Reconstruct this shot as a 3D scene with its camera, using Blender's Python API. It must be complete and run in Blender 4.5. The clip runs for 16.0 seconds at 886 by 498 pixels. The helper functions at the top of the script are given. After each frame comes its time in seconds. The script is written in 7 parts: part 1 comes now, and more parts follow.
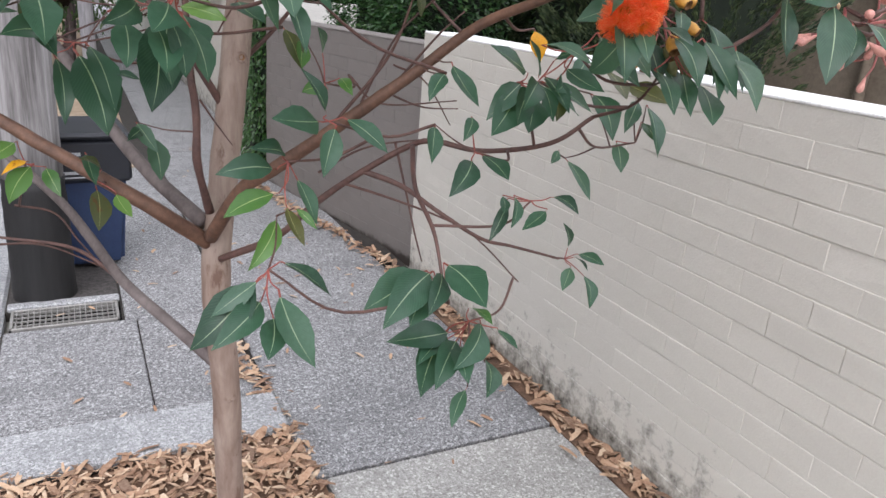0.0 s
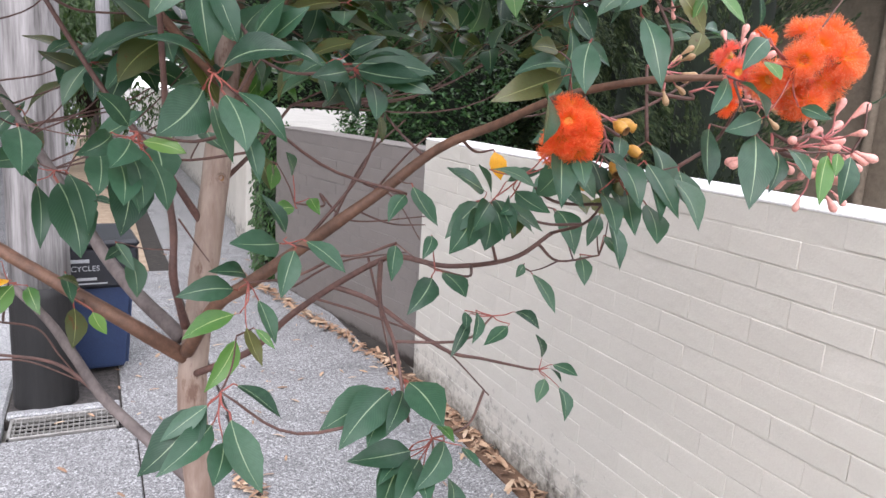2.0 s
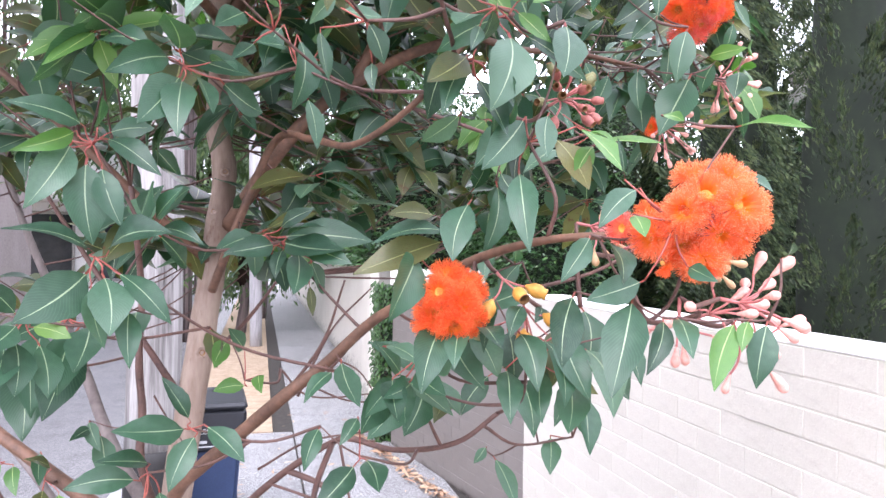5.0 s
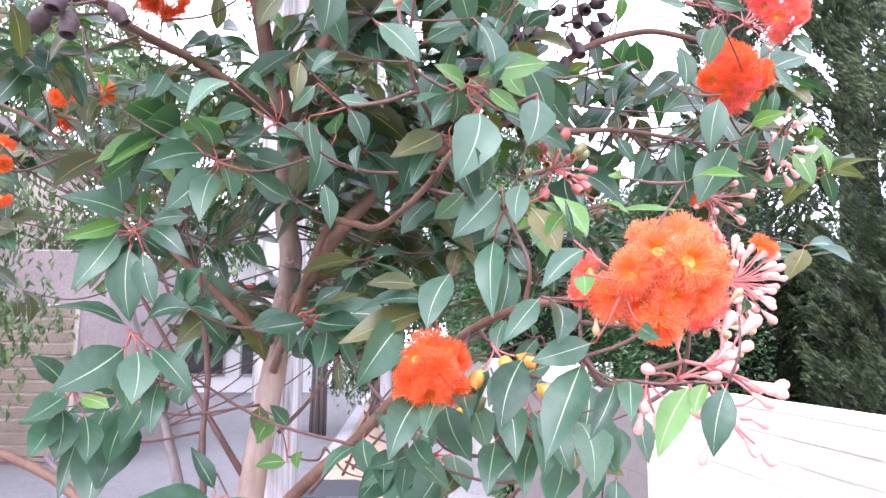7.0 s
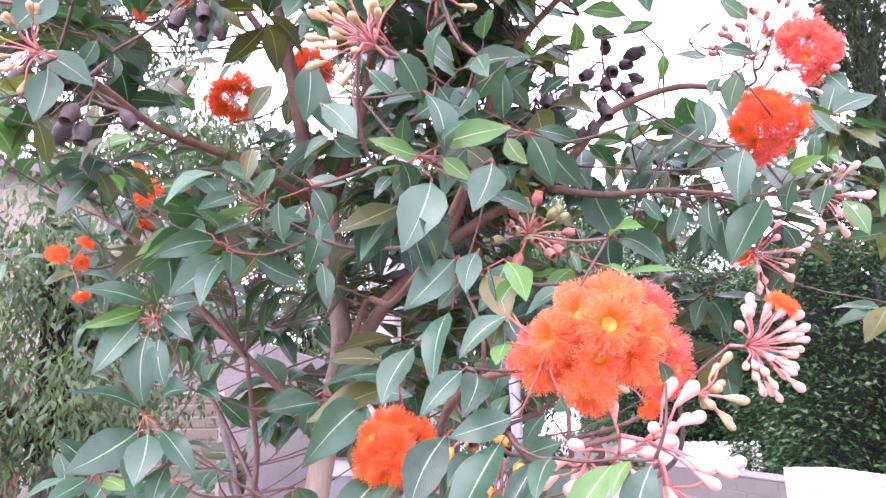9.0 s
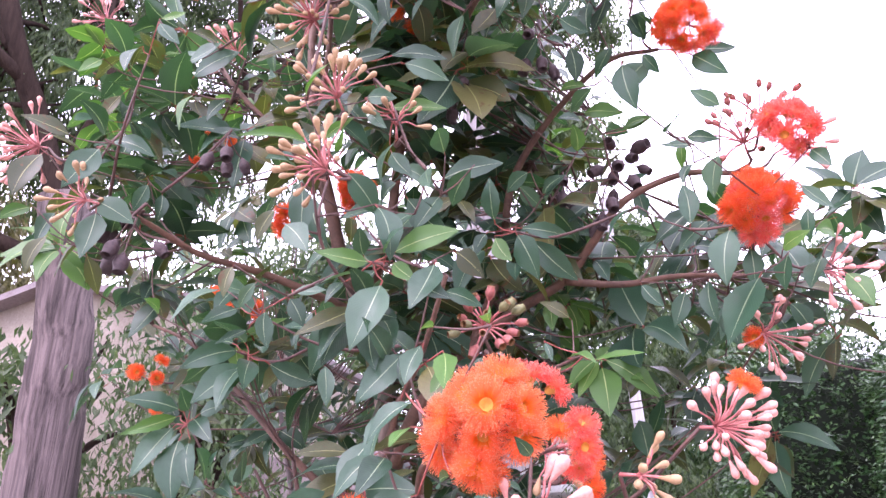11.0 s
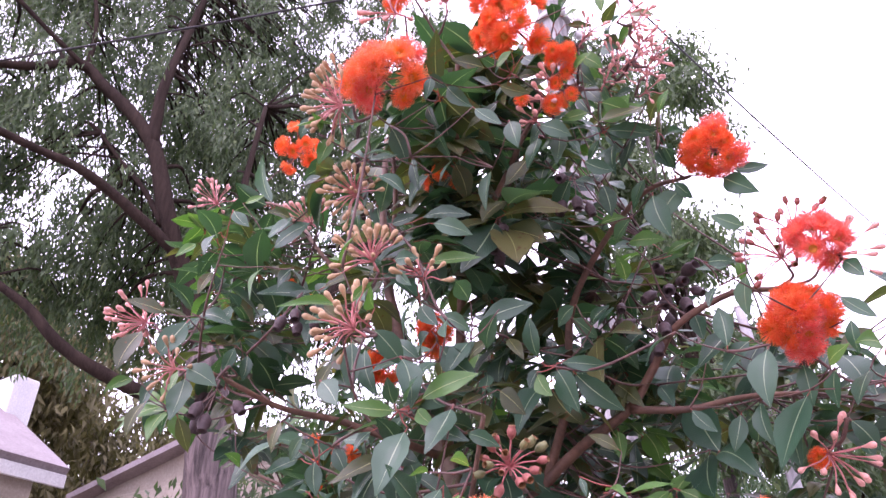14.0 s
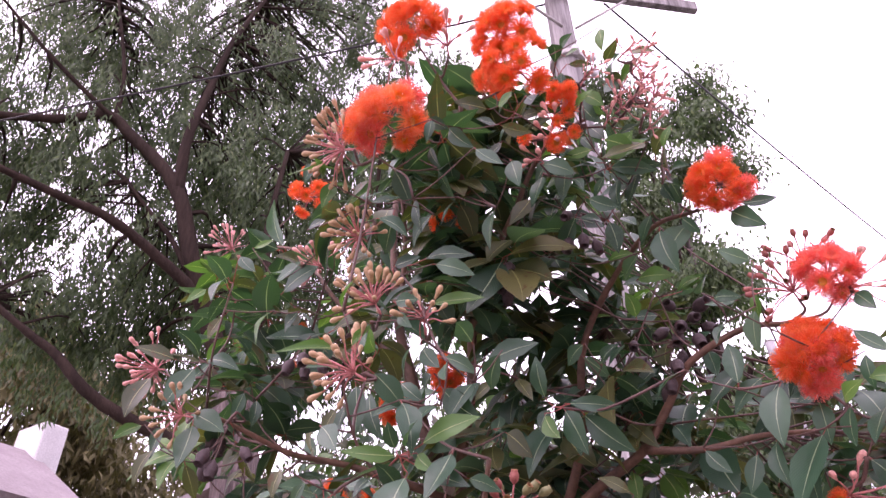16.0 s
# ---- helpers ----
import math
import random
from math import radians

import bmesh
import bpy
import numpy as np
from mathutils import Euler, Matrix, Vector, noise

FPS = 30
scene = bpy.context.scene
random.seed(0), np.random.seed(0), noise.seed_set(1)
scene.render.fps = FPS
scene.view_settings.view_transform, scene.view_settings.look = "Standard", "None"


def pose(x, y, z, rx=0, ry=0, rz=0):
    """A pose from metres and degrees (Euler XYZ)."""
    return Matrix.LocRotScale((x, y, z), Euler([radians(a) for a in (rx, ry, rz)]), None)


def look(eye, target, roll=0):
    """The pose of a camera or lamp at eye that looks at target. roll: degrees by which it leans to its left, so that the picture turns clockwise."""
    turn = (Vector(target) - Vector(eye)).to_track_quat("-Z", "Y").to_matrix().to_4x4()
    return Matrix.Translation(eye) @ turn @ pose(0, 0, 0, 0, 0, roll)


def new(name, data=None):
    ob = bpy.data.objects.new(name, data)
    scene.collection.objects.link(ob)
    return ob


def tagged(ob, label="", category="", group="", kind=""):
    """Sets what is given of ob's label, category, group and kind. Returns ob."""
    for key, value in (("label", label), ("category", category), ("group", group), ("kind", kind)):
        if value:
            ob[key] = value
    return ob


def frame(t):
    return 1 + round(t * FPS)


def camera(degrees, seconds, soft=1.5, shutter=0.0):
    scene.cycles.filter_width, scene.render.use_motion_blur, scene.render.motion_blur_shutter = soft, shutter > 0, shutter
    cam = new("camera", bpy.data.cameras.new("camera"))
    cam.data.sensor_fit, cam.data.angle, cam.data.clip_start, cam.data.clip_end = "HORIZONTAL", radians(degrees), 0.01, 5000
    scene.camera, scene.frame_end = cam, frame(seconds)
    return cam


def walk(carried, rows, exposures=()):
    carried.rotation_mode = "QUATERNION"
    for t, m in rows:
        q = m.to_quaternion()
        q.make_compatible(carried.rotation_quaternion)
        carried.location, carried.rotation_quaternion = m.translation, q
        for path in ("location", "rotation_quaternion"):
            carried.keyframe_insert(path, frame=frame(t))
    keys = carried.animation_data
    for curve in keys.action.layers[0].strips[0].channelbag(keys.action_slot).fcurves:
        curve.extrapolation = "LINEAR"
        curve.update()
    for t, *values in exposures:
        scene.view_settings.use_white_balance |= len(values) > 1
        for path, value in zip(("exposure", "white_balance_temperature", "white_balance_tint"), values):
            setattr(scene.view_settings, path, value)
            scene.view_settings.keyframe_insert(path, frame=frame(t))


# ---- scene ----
cam = camera(63.7, 16.0)
PATH = [
    (0, (0.157, -0.008, 1.613), (1.044, 1.657, 0.949), 4.9),
    (0.5, (0.172, -0.021, 1.622), (1.034, 1.694, 1.058), 4.5),
    (1, (0.179, -0.028, 1.627), (1.035, 1.701, 1.100), 4.3),
    (1.5, (0.199, -0.037, 1.637), (1.060, 1.711, 1.186), 4.0),
    (2, (0.209, -0.040, 1.643), (1.077, 1.716, 1.237), 3.7),
    (2.5, (0.239, -0.035, 1.654), (1.119, 1.726, 1.299), 1.5),
    (3, (0.294, -0.037, 1.664), (1.129, 1.766, 1.435), 0.7),
    (3.5, (0.341, -0.029, 1.674), (1.082, 1.819, 1.484), 0.0),
    (4, (0.366, -0.035, 1.681), (1.062, 1.836, 1.553), -0.0),
    (4.2, (0.385, -0.040, 1.679), (1.039, 1.847, 1.569), 0.5),
    (6.3, (0.569, -0.067, 1.648), (0.815, 1.906, 1.859), -0.2),
    (6.5, (0.579, -0.074, 1.647), (0.777, 1.904, 1.870), -0.0),
    (7, (0.594, -0.084, 1.644), (0.717, 1.895, 1.911), 0.3),
    (7.5, (0.627, -0.081, 1.637), (0.696, 1.886, 1.994), 0.1),
    (8, (0.664, -0.077, 1.638), (0.621, 1.877, 2.065), 0.0),
    (8.5, (0.705, -0.068, 1.641), (0.545, 1.869, 2.114), -0.4),
    (8.7, (0.719, -0.064, 1.642), (0.526, 1.870, 2.113), -0.5),
    (10.8, (0.896, -0.083, 1.613), (0.363, 1.695, 2.358), -1.1),
    (11, (0.906, -0.083, 1.615), (0.355, 1.681, 2.380), -1.3),
    (11.5, (0.929, -0.077, 1.617), (0.339, 1.652, 2.433), -1.7),
    (12, (0.954, -0.068, 1.617), (0.287, 1.608, 2.481), -1.4),
    (12.5, (0.988, -0.073, 1.618), (0.245, 1.548, 2.524), -1.6),
    (13, (1.014, -0.092, 1.611), (0.240, 1.478, 2.578), -1.5),
    (13.5, (1.033, -0.106, 1.603), (0.240, 1.411, 2.637), -1.4),
    (14, (1.041, -0.102, 1.601), (0.234, 1.370, 2.689), -1.2),
    (14.5, (1.052, -0.095, 1.601), (0.237, 1.349, 2.720), -1.6),
    (15, (1.057, -0.094, 1.600), (0.245, 1.318, 2.760), -1.5),
    (15.5, (1.062, -0.087, 1.603), (0.236, 1.302, 2.781), -1.4),
    (16, (1.065, -0.087, 1.604), (0.233, 1.298, 2.783), -1.2),
]
# seconds, stops, kelvin, tint
EXPOSURES = [(0.0, 0.05, 6400, 17), (2.0, 0.42, 6400, 19), (4.0, 0.96, 6300, 22), (6.5, 1.4, 6000, 29), (8.5, 1.45, 6050, 40), (11.0, 1.08, 6150, 47), (13.5, 0.74, 6150, 50), (16.0, 0.32, 6650, 55)]
walk(cam, [(t, look(eye, target, roll)) for t, eye, target, roll in PATH], EXPOSURES)


# ---------------------------------------------------------------- light
def build_world():
    world = bpy.data.worlds.new("overcast_sky")
    scene.world = world
    world.use_nodes = True
    nt = world.node_tree
    nt.nodes.clear()
    out = nt.nodes.new("ShaderNodeOutputWorld")
    sky = nt.nodes.new("ShaderNodeTexSky")
    sky.sky_type = "NISHITA"
    sky.sun_disc = False
    sky.sun_elevation = radians(52)
    sky.sun_rotation = radians(150)
    blue = nt.nodes.new("ShaderNodeBackground")
    blue.inputs["Strength"].default_value = 0.05
    cloud = nt.nodes.new("ShaderNodeBackground")
    cloud.inputs["Color"].default_value = (0.93, 0.97, 1.0, 1)
    cloud.inputs["Strength"].default_value = SKY_CLOUD
    add = nt.nodes.new("ShaderNodeAddShader")
    nt.links.new(sky.outputs["Color"], blue.inputs["Color"])
    nt.links.new(blue.outputs[0], add.inputs[0])
    nt.links.new(cloud.outputs[0], add.inputs[1])
    nt.links.new(add.outputs[0], out.inputs["Surface"])
    lamp = bpy.data.lights.new("sun", "SUN")
    lamp.energy, lamp.angle, lamp.color = SUN_POWER, radians(35), (1.0, 0.97, 0.93)
    sun = new("sun", lamp)
    sun.matrix_world = look((0, 0, 20), Vector((0, 0, 20)) - Vector((-0.45, -0.65, 0.9)))


SKY_CLOUD, SUN_POWER = 2.2, 1.5
build_world()


# ---------------------------------------------------------------- materials
class Shader:
    """A small helper round one node material."""

    def __init__(self, name, rough=0.6, metal=0.0):
        self.mat = bpy.data.materials.new(name)
        self.mat.use_nodes = True
        self.nt = self.mat.node_tree
        self.bsdf = self.nt.nodes["Principled BSDF"]
        self.out = self.nt.nodes["Material Output"]
        self.bsdf.inputs["Roughness"].default_value = rough
        self.bsdf.inputs["Metallic"].default_value = metal
        self.coord = self.node("ShaderNodeTexCoord")

    def node(self, kind, **values):
        n = self.nt.nodes.new(kind)
        for key, value in values.items():
            n.inputs[key.replace("_", " ")].default_value = value
        return n

    def link(self, a, b):
        self.nt.links.new(a, b)

    def noise(self, scale, detail=4.0, rough=0.6, stretch=None, space="Object"):
        n = self.node("ShaderNodeTexNoise", Scale=scale, Detail=detail, Roughness=rough)
        if stretch:
            m = self.node("ShaderNodeMapping")
            m.inputs["Scale"].default_value = stretch
            self.link(self.coord.outputs[space], m.inputs["Vector"])
            self.link(m.outputs[0], n.inputs["Vector"])
        else:
            self.link(self.coord.outputs[space], n.inputs["Vector"])
        return n.outputs["Fac"]

    def ramp(self, fac, *stops):
        r = self.node("ShaderNodeValToRGB")
        while len(r.color_ramp.elements) < len(stops):
            r.color_ramp.elements.new(0.5)
        for e, (at, c) in zip(r.color_ramp.elements, stops):
            e.position, e.color = at, (*c, 1) if len(c) == 3 else c
        self.link(fac, r.inputs[0])
        return r.outputs[0]

    def mix(self, fac, a, b, mode="MIX"):
        m = self.nt.nodes.new("ShaderNodeMix")
        m.data_type, m.blend_type = "RGBA", mode
        for socket, value in ((m.inputs[0], fac), (m.inputs[6], a), (m.inputs[7], b)):
            if isinstance(value, (int, float)):
                socket.default_value = value
            elif isinstance(value, tuple):
                socket.default_value = (*value, 1)
            else:
                self.link(value, socket)
        return m.outputs[2]

    def math(self, op, a, b=0.0, clamp=False):
        m = self.nt.nodes.new("ShaderNodeMath")
        m.operation, m.use_clamp = op, clamp
        for socket, value in ((m.inputs[0], a), (m.inputs[1], b)):
            if isinstance(value, (int, float)):
                socket.default_value = value
            else:
                self.link(value, socket)
        return m.outputs[0]

    def random(self):
        """A value for each object and each island."""
        a = self.node("ShaderNodeObjectInfo").outputs["Random"]
        b = self.node("ShaderNodeNewGeometry").outputs["Random Per Island"]
        return self.math("FRACT", self.math("ADD", a, b))

    def color(self, c):
        if isinstance(c, tuple):
            self.bsdf.inputs["Base Color"].default_value = (*c, 1)
        else:
            self.link(c, self.bsdf.inputs["Base Color"])
        return self

    def bump(self, height, strength=0.3, distance=0.002):
        b = self.node("ShaderNodeBump", Strength=strength, Distance=distance)
        self.link(height, b.inputs["Height"])
        self.link(b.outputs[0], self.bsdf.inputs["Normal"])
        return self

    def translucent(self, color, amount):
        t = self.node("ShaderNodeBsdfTranslucent")
        if isinstance(color, tuple):
            t.inputs["Color"].default_value = (*color, 1)
        else:
            self.link(color, t.inputs["Color"])
        m = self.node("ShaderNodeMixShader")
        m.inputs[0].default_value = amount
        self.link(self.bsdf.outputs[0], m.inputs[1])
        self.link(t.outputs[0], m.inputs[2])
        self.link(m.outputs[0], self.out.inputs["Surface"])
        return self


def mottled(name, a, b, scale, rough=0.7, fine=80.0, bump=0.3, dist=0.002, stretch=None, metal=0.0, spread=(0.35, 0.65)):
    s = Shader(name, rough, metal)
    big = s.ramp(s.noise(scale, 5, 0.6, stretch), (spread[0], a), (spread[1], b))
    small = s.noise(fine, 3, 0.7, stretch)
    s.color(s.mix(0.35, big, s.ramp(small, (0.3, tuple(v * 0.6 for v in a)), (0.7, tuple(min(1, v * 1.3) for v in b))), "MIX"))
    s.bump(small, bump, dist)
    return s.mat


def leaf_material(name, dark, mid, pale, rib, aged=None, rough=0.4, glow=0.22):
    """A leaf blade: the rib runs along the middle of its UV map, fine veins run outwards from it."""
    s = Shader(name, rough)
    uv = s.node("ShaderNodeSeparateXYZ")
    s.link(s.coord.outputs["UV"], uv.inputs[0])
    across = s.math("ABSOLUTE", s.math("SUBTRACT", uv.outputs[1], 0.5))
    pick = s.random()
    blade = s.ramp(pick, (0.0, dark), (0.45, mid), (0.8, mid), (1.0, pale))
    cloud = s.noise(28.0, 3, 0.6)
    # lighter mottling and patches of gloss sheen, put into the blade's colour
    mottle_sheen = s.ramp(s.noise(7.0, 5, 0.7), (0.45, (0, 0, 0)), (0.72, (0.32, 0.32, 0.32)))
    blade = s.mix(mottle_sheen, blade, pale)
    blade = s.mix(s.math("MULTIPLY", cloud, 0.5), blade, tuple(v * 0.55 for v in dark))
    vein = s.math("SINE", s.math("MULTIPLY", s.math("SUBTRACT", uv.outputs[0], s.math("MULTIPLY", across, 0.55)), 150.0))
    blade = s.mix(s.math("MULTIPLY", s.math("GREATER_THAN", vein, 0.72), 0.13), blade, pale)
    if aged:
        spots = s.ramp(s.noise(60.0, 3, 0.7), (0.58, (0, 0, 0)), (0.66, (1, 1, 1)))
        blade = s.mix(spots, blade, aged)
    taper = s.math("MULTIPLY_ADD", uv.outputs[0], -0.020)
    taper.node.inputs[2].default_value = 0.027
    midrib = s.math("LESS_THAN", across, taper)
    blade = s.mix(s.math("MULTIPLY", midrib, 0.75), blade, rib)
    stalk = s.math("LESS_THAN", uv.outputs[0], 0.1)
    full = s.mix(stalk, blade, (0.24, 0.06, 0.05))
    s.color(full)
    s.bump(vein, 0.12, 0.0004)
    s.bsdf.inputs["Specular IOR Level"].default_value = 0.45
    s.translucent(s.mix(1.0, full, (1.0, 1.3, 0.45), "MULTIPLY"), glow)
    return s.mat


M_LEAF = leaf_material("gum_leaf", (0.018, 0.050, 0.030), (0.042, 0.108, 0.064), (0.105, 0.195, 0.130), (0.33, 0.42, 0.28), rough=0.36, glow=0.32)
M_YOUNG = leaf_material("young_leaf", (0.055, 0.145, 0.04), (0.085, 0.20, 0.05), (0.16, 0.29, 0.07), (0.40, 0.48, 0.22), glow=0.32)
M_AGED = leaf_material("aged_leaf", (0.042, 0.058, 0.026), (0.082, 0.098, 0.040), (0.16, 0.15, 0.05), (0.32, 0.32, 0.15), aged=(0.10, 0.055, 0.02), glow=0.34)
M_YELLOW = leaf_material("yellow_leaf", (0.75, 0.33, 0.01), (0.8, 0.38, 0.01), (0.8, 0.42, 0.02), (0.6, 0.3, 0.02), aged=(0.35, 0.1, 0.01))


def bark_material():
    s = Shader("smooth_bark", 0.75)
    base = s.ramp(s.noise(9.0, 5, 0.65, (1, 1, 0.35)), (0.34, (0.12, 0.07, 0.052)), (0.5, (0.225, 0.152, 0.118)), (0.66, (0.35, 0.27, 0.222)))
    streak = s.noise(60.0, 4, 0.7, (1, 1, 0.12))
    flake = s.ramp(s.noise(22.0, 5, 0.75, (1, 1, 0.32)), (0.57, (0, 0, 0)), (0.64, (1, 1, 1)))
    c = s.mix(0.3, base, s.ramp(streak, (0.35, (0.12, 0.08, 0.06)), (0.7, (0.42, 0.34, 0.28))))
    c = s.mix(s.math("MULTIPLY", flake, 0.75), c, (0.11, 0.055, 0.035))
    s.color(c)
    s.bump(streak, 0.45, 0.003)
    return s.mat


M_BARK = bark_material()
M_GREYLIMB = mottled("grey_limb_bark", (0.075, 0.058, 0.054), (0.17, 0.14, 0.132), 14.0, 0.75, 70.0, 0.6, 0.003, (1, 1, 0.4))
M_LIMB = mottled("red_limb_bark", (0.060, 0.029, 0.018), (0.165, 0.084, 0.052), 18.0, 0.65, 90.0, 0.5, 0.002)
M_TWIG = mottled("twig_bark", (0.055, 0.028, 0.024), (0.125, 0.062, 0.048), 30.0, 0.6, 200.0, 0.3, 0.001)
M_STALK = mottled("pink_stalk", (0.36, 0.10, 0.10), (0.50, 0.19, 0.17), 40.0, 0.5, 200.0, 0.2, 0.001)
M_REDSTALK = mottled("red_leaf_stalk", (0.22, 0.045, 0.038), (0.32, 0.085, 0.06), 40.0, 0.5, 200.0, 0.2, 0.001)


def filament_material(name, inner, outer, tip):
    s = Shader(name, 0.55)
    uv = s.node("ShaderNodeSeparateXYZ")
    s.link(s.coord.outputs["UV"], uv.inputs[0])
    c = s.ramp(uv.outputs[0], (0.0, inner), (0.20, inner), (0.50, outer), (0.9, outer), (0.96, tip))
    pick = s.random()
    c = s.mix(s.math("MULTIPLY", pick, 0.25), c, tuple(v * 0.8 for v in outer))
    s.color(c)
    s.translucent(c, 0.6)
    return s.mat


M_FILAMENT = filament_material("orange_filament", (0.95, 0.36, 0.05), (0.97, 0.225, 0.065), (0.99, 0.42, 0.15))
M_FILAMENT_PEACH = filament_material("light_orange_filament", (0.97, 0.42, 0.04), (0.98, 0.30, 0.11), (0.99, 0.56, 0.32))
M_FILAMENT_PINK = filament_material("coral_filament", (0.95, 0.36, 0.18), (0.95, 0.21, 0.15), (0.95, 0.5, 0.42))
M_CUP = mottled("flower_cup", (0.42, 0.22, 0.04), (0.6, 0.38, 0.06), 60.0, 0.5, 200.0, 0.2, 0.001)
M_CUPIN = mottled("flower_heart", (0.55, 0.20, 0.02), (0.72, 0.34, 0.04), 90.0, 0.6, 200.0, 0.2, 0.001)
M_BUD = mottled("pink_bud", (0.62, 0.25, 0.22), (0.74, 0.40, 0.33), 50.0, 0.5, 220.0, 0.2, 0.001)
M_BUD_OLIVE = mottled("olive_bud", (0.34, 0.20, 0.11), (0.44, 0.30, 0.15), 50.0, 0.55, 220.0, 0.2, 0.001)
M_NUT = mottled("green_gumnut", (0.10, 0.115, 0.04), (0.19, 0.185, 0.075), 40.0, 0.5, 200.0, 0.3, 0.001)
M_NUT_IN = mottled("gumnut_hollow", (0.10, 0.04, 0.015), (0.24, 0.12, 0.04), 60.0, 0.8, 200.0, 0.2, 0.001)
M_NUT_DARK = mottled("dark_gumnut", (0.030, 0.018, 0.020), (0.075, 0.045, 0.045), 60.0, 0.65, 250.0, 0.4, 0.001)
M_SPENT = mottled("spent_flower_cup", (0.22, 0.055, 0.05), (0.36, 0.13, 0.10), 60.0, 0.6, 200.0, 0.2, 0.001)
M_NUT_AMBER = mottled("amber_gumnut", (0.45, 0.20, 0.03), (0.6, 0.33, 0.06), 60.0, 0.5, 200.0, 0.2, 0.001)


def concrete_material(name, a, b, speck=(0.5, 0.5, 0.5), dark=(0.05, 0.05, 0.05)):
    s = Shader(name, 0.9)
    base = s.ramp(s.noise(2.2, 6, 0.65), (0.3, a), (0.7, b))
    fine = s.math("MULTIPLY", s.math("ADD", s.noise(60.0, 5, 0.9), s.noise(190.0, 3, 0.8)), 0.5)
    grit = s.ramp(fine, (0.43, dark), (0.5, tuple((x + y) / 2 for x, y in zip(a, b))), (0.57, speck))
    c = s.mix(0.85, base, grit)
    stain = s.ramp(s.noise(3.2, 7, 0.72), (0.46, (0, 0, 0)), (0.70, (1, 1, 1)))
    c = s.mix(s.math("MULTIPLY", stain, 0.5), c, tuple(v * 0.5 for v in a))
    fleck = s.node("ShaderNodeTexVoronoi", Scale=130.0)
    s.link(s.coord.outputs["Object"], fleck.inputs["Vector"])
    pebble = s.node("ShaderNodeSeparateColor")
    s.link(fleck.outputs["Color"], pebble.inputs[0])
    c = s.mix(s.math("MULTIPLY", s.math("GREATER_THAN", pebble.outputs[0], 0.90), 0.45), c, tuple(min(0.7, v * 1.35) for v in speck))
    c = s.mix(s.math("MULTIPLY", s.math("LESS_THAN", pebble.outputs[1], 0.14), 0.4), c, dark)
    s.color(c)
    s.bump(fine, 0.5, 0.003)
    return s.mat


M_SLAB = concrete_material("worn_concrete", (0.16, 0.16, 0.165), (0.25, 0.25, 0.25), (0.46, 0.46, 0.46), (0.04, 0.04, 0.04))
M_SLAB_PALE = concrete_material("pale_concrete", (0.27, 0.265, 0.25), (0.37, 0.36, 0.34), (0.5, 0.5, 0.47), (0.14, 0.13, 0.12))
M_KERB = concrete_material("edging_concrete", (0.26, 0.27, 0.275), (0.36, 0.365, 0.37), (0.46, 0.46, 0.46), (0.13, 0.13, 0.13))
M_ROAD = concrete_material("road_asphalt", (0.11, 0.108, 0.113), (0.15, 0.147, 0.152), (0.24, 0.24, 0.24))
M_JOINT = mottled("joint_dirt", (0.018, 0.016, 0.014), (0.04, 0.034, 0.028), 20.0, 0.95, 200.0)
M_SOIL = mottled("mulch_soil", (0.07, 0.04, 0.025), (0.20, 0.115, 0.07), 14.0, 0.95, 160.0, 0.6, 0.006)
M_DIRT = mottled("dark_gravel", (0.02, 0.018, 0.017), (0.09, 0.08, 0.075), 40.0, 0.95, 240.0, 0.8, 0.006)
M_VERGE = mottled("litter_verge", (0.24, 0.17, 0.11), (0.40, 0.31, 0.22), 9.0, 0.95, 60.0, 0.6, 0.01)
M_GROUND = mottled("far_ground", (0.16, 0.15, 0.13), (0.24, 0.23, 0.2), 0.6, 0.95, 12.0, 0.3, 0.01)


def chip_material():
    s = Shader("wood_chip", 0.85)
    s.color(s.mix(0.3, s.ramp(s.random(), (0.0, (0.10, 0.05, 0.03)), (0.35, (0.30, 0.16, 0.09)), (0.7, (0.48, 0.31, 0.19)), (1.0, (0.62, 0.48, 0.34))), s.ramp(s.noise(90.0), (0.3, (0.15, 0.08, 0.05)), (0.7, (0.6, 0.45, 0.32)))))
    return s.mat


M_CHIP = chip_material()


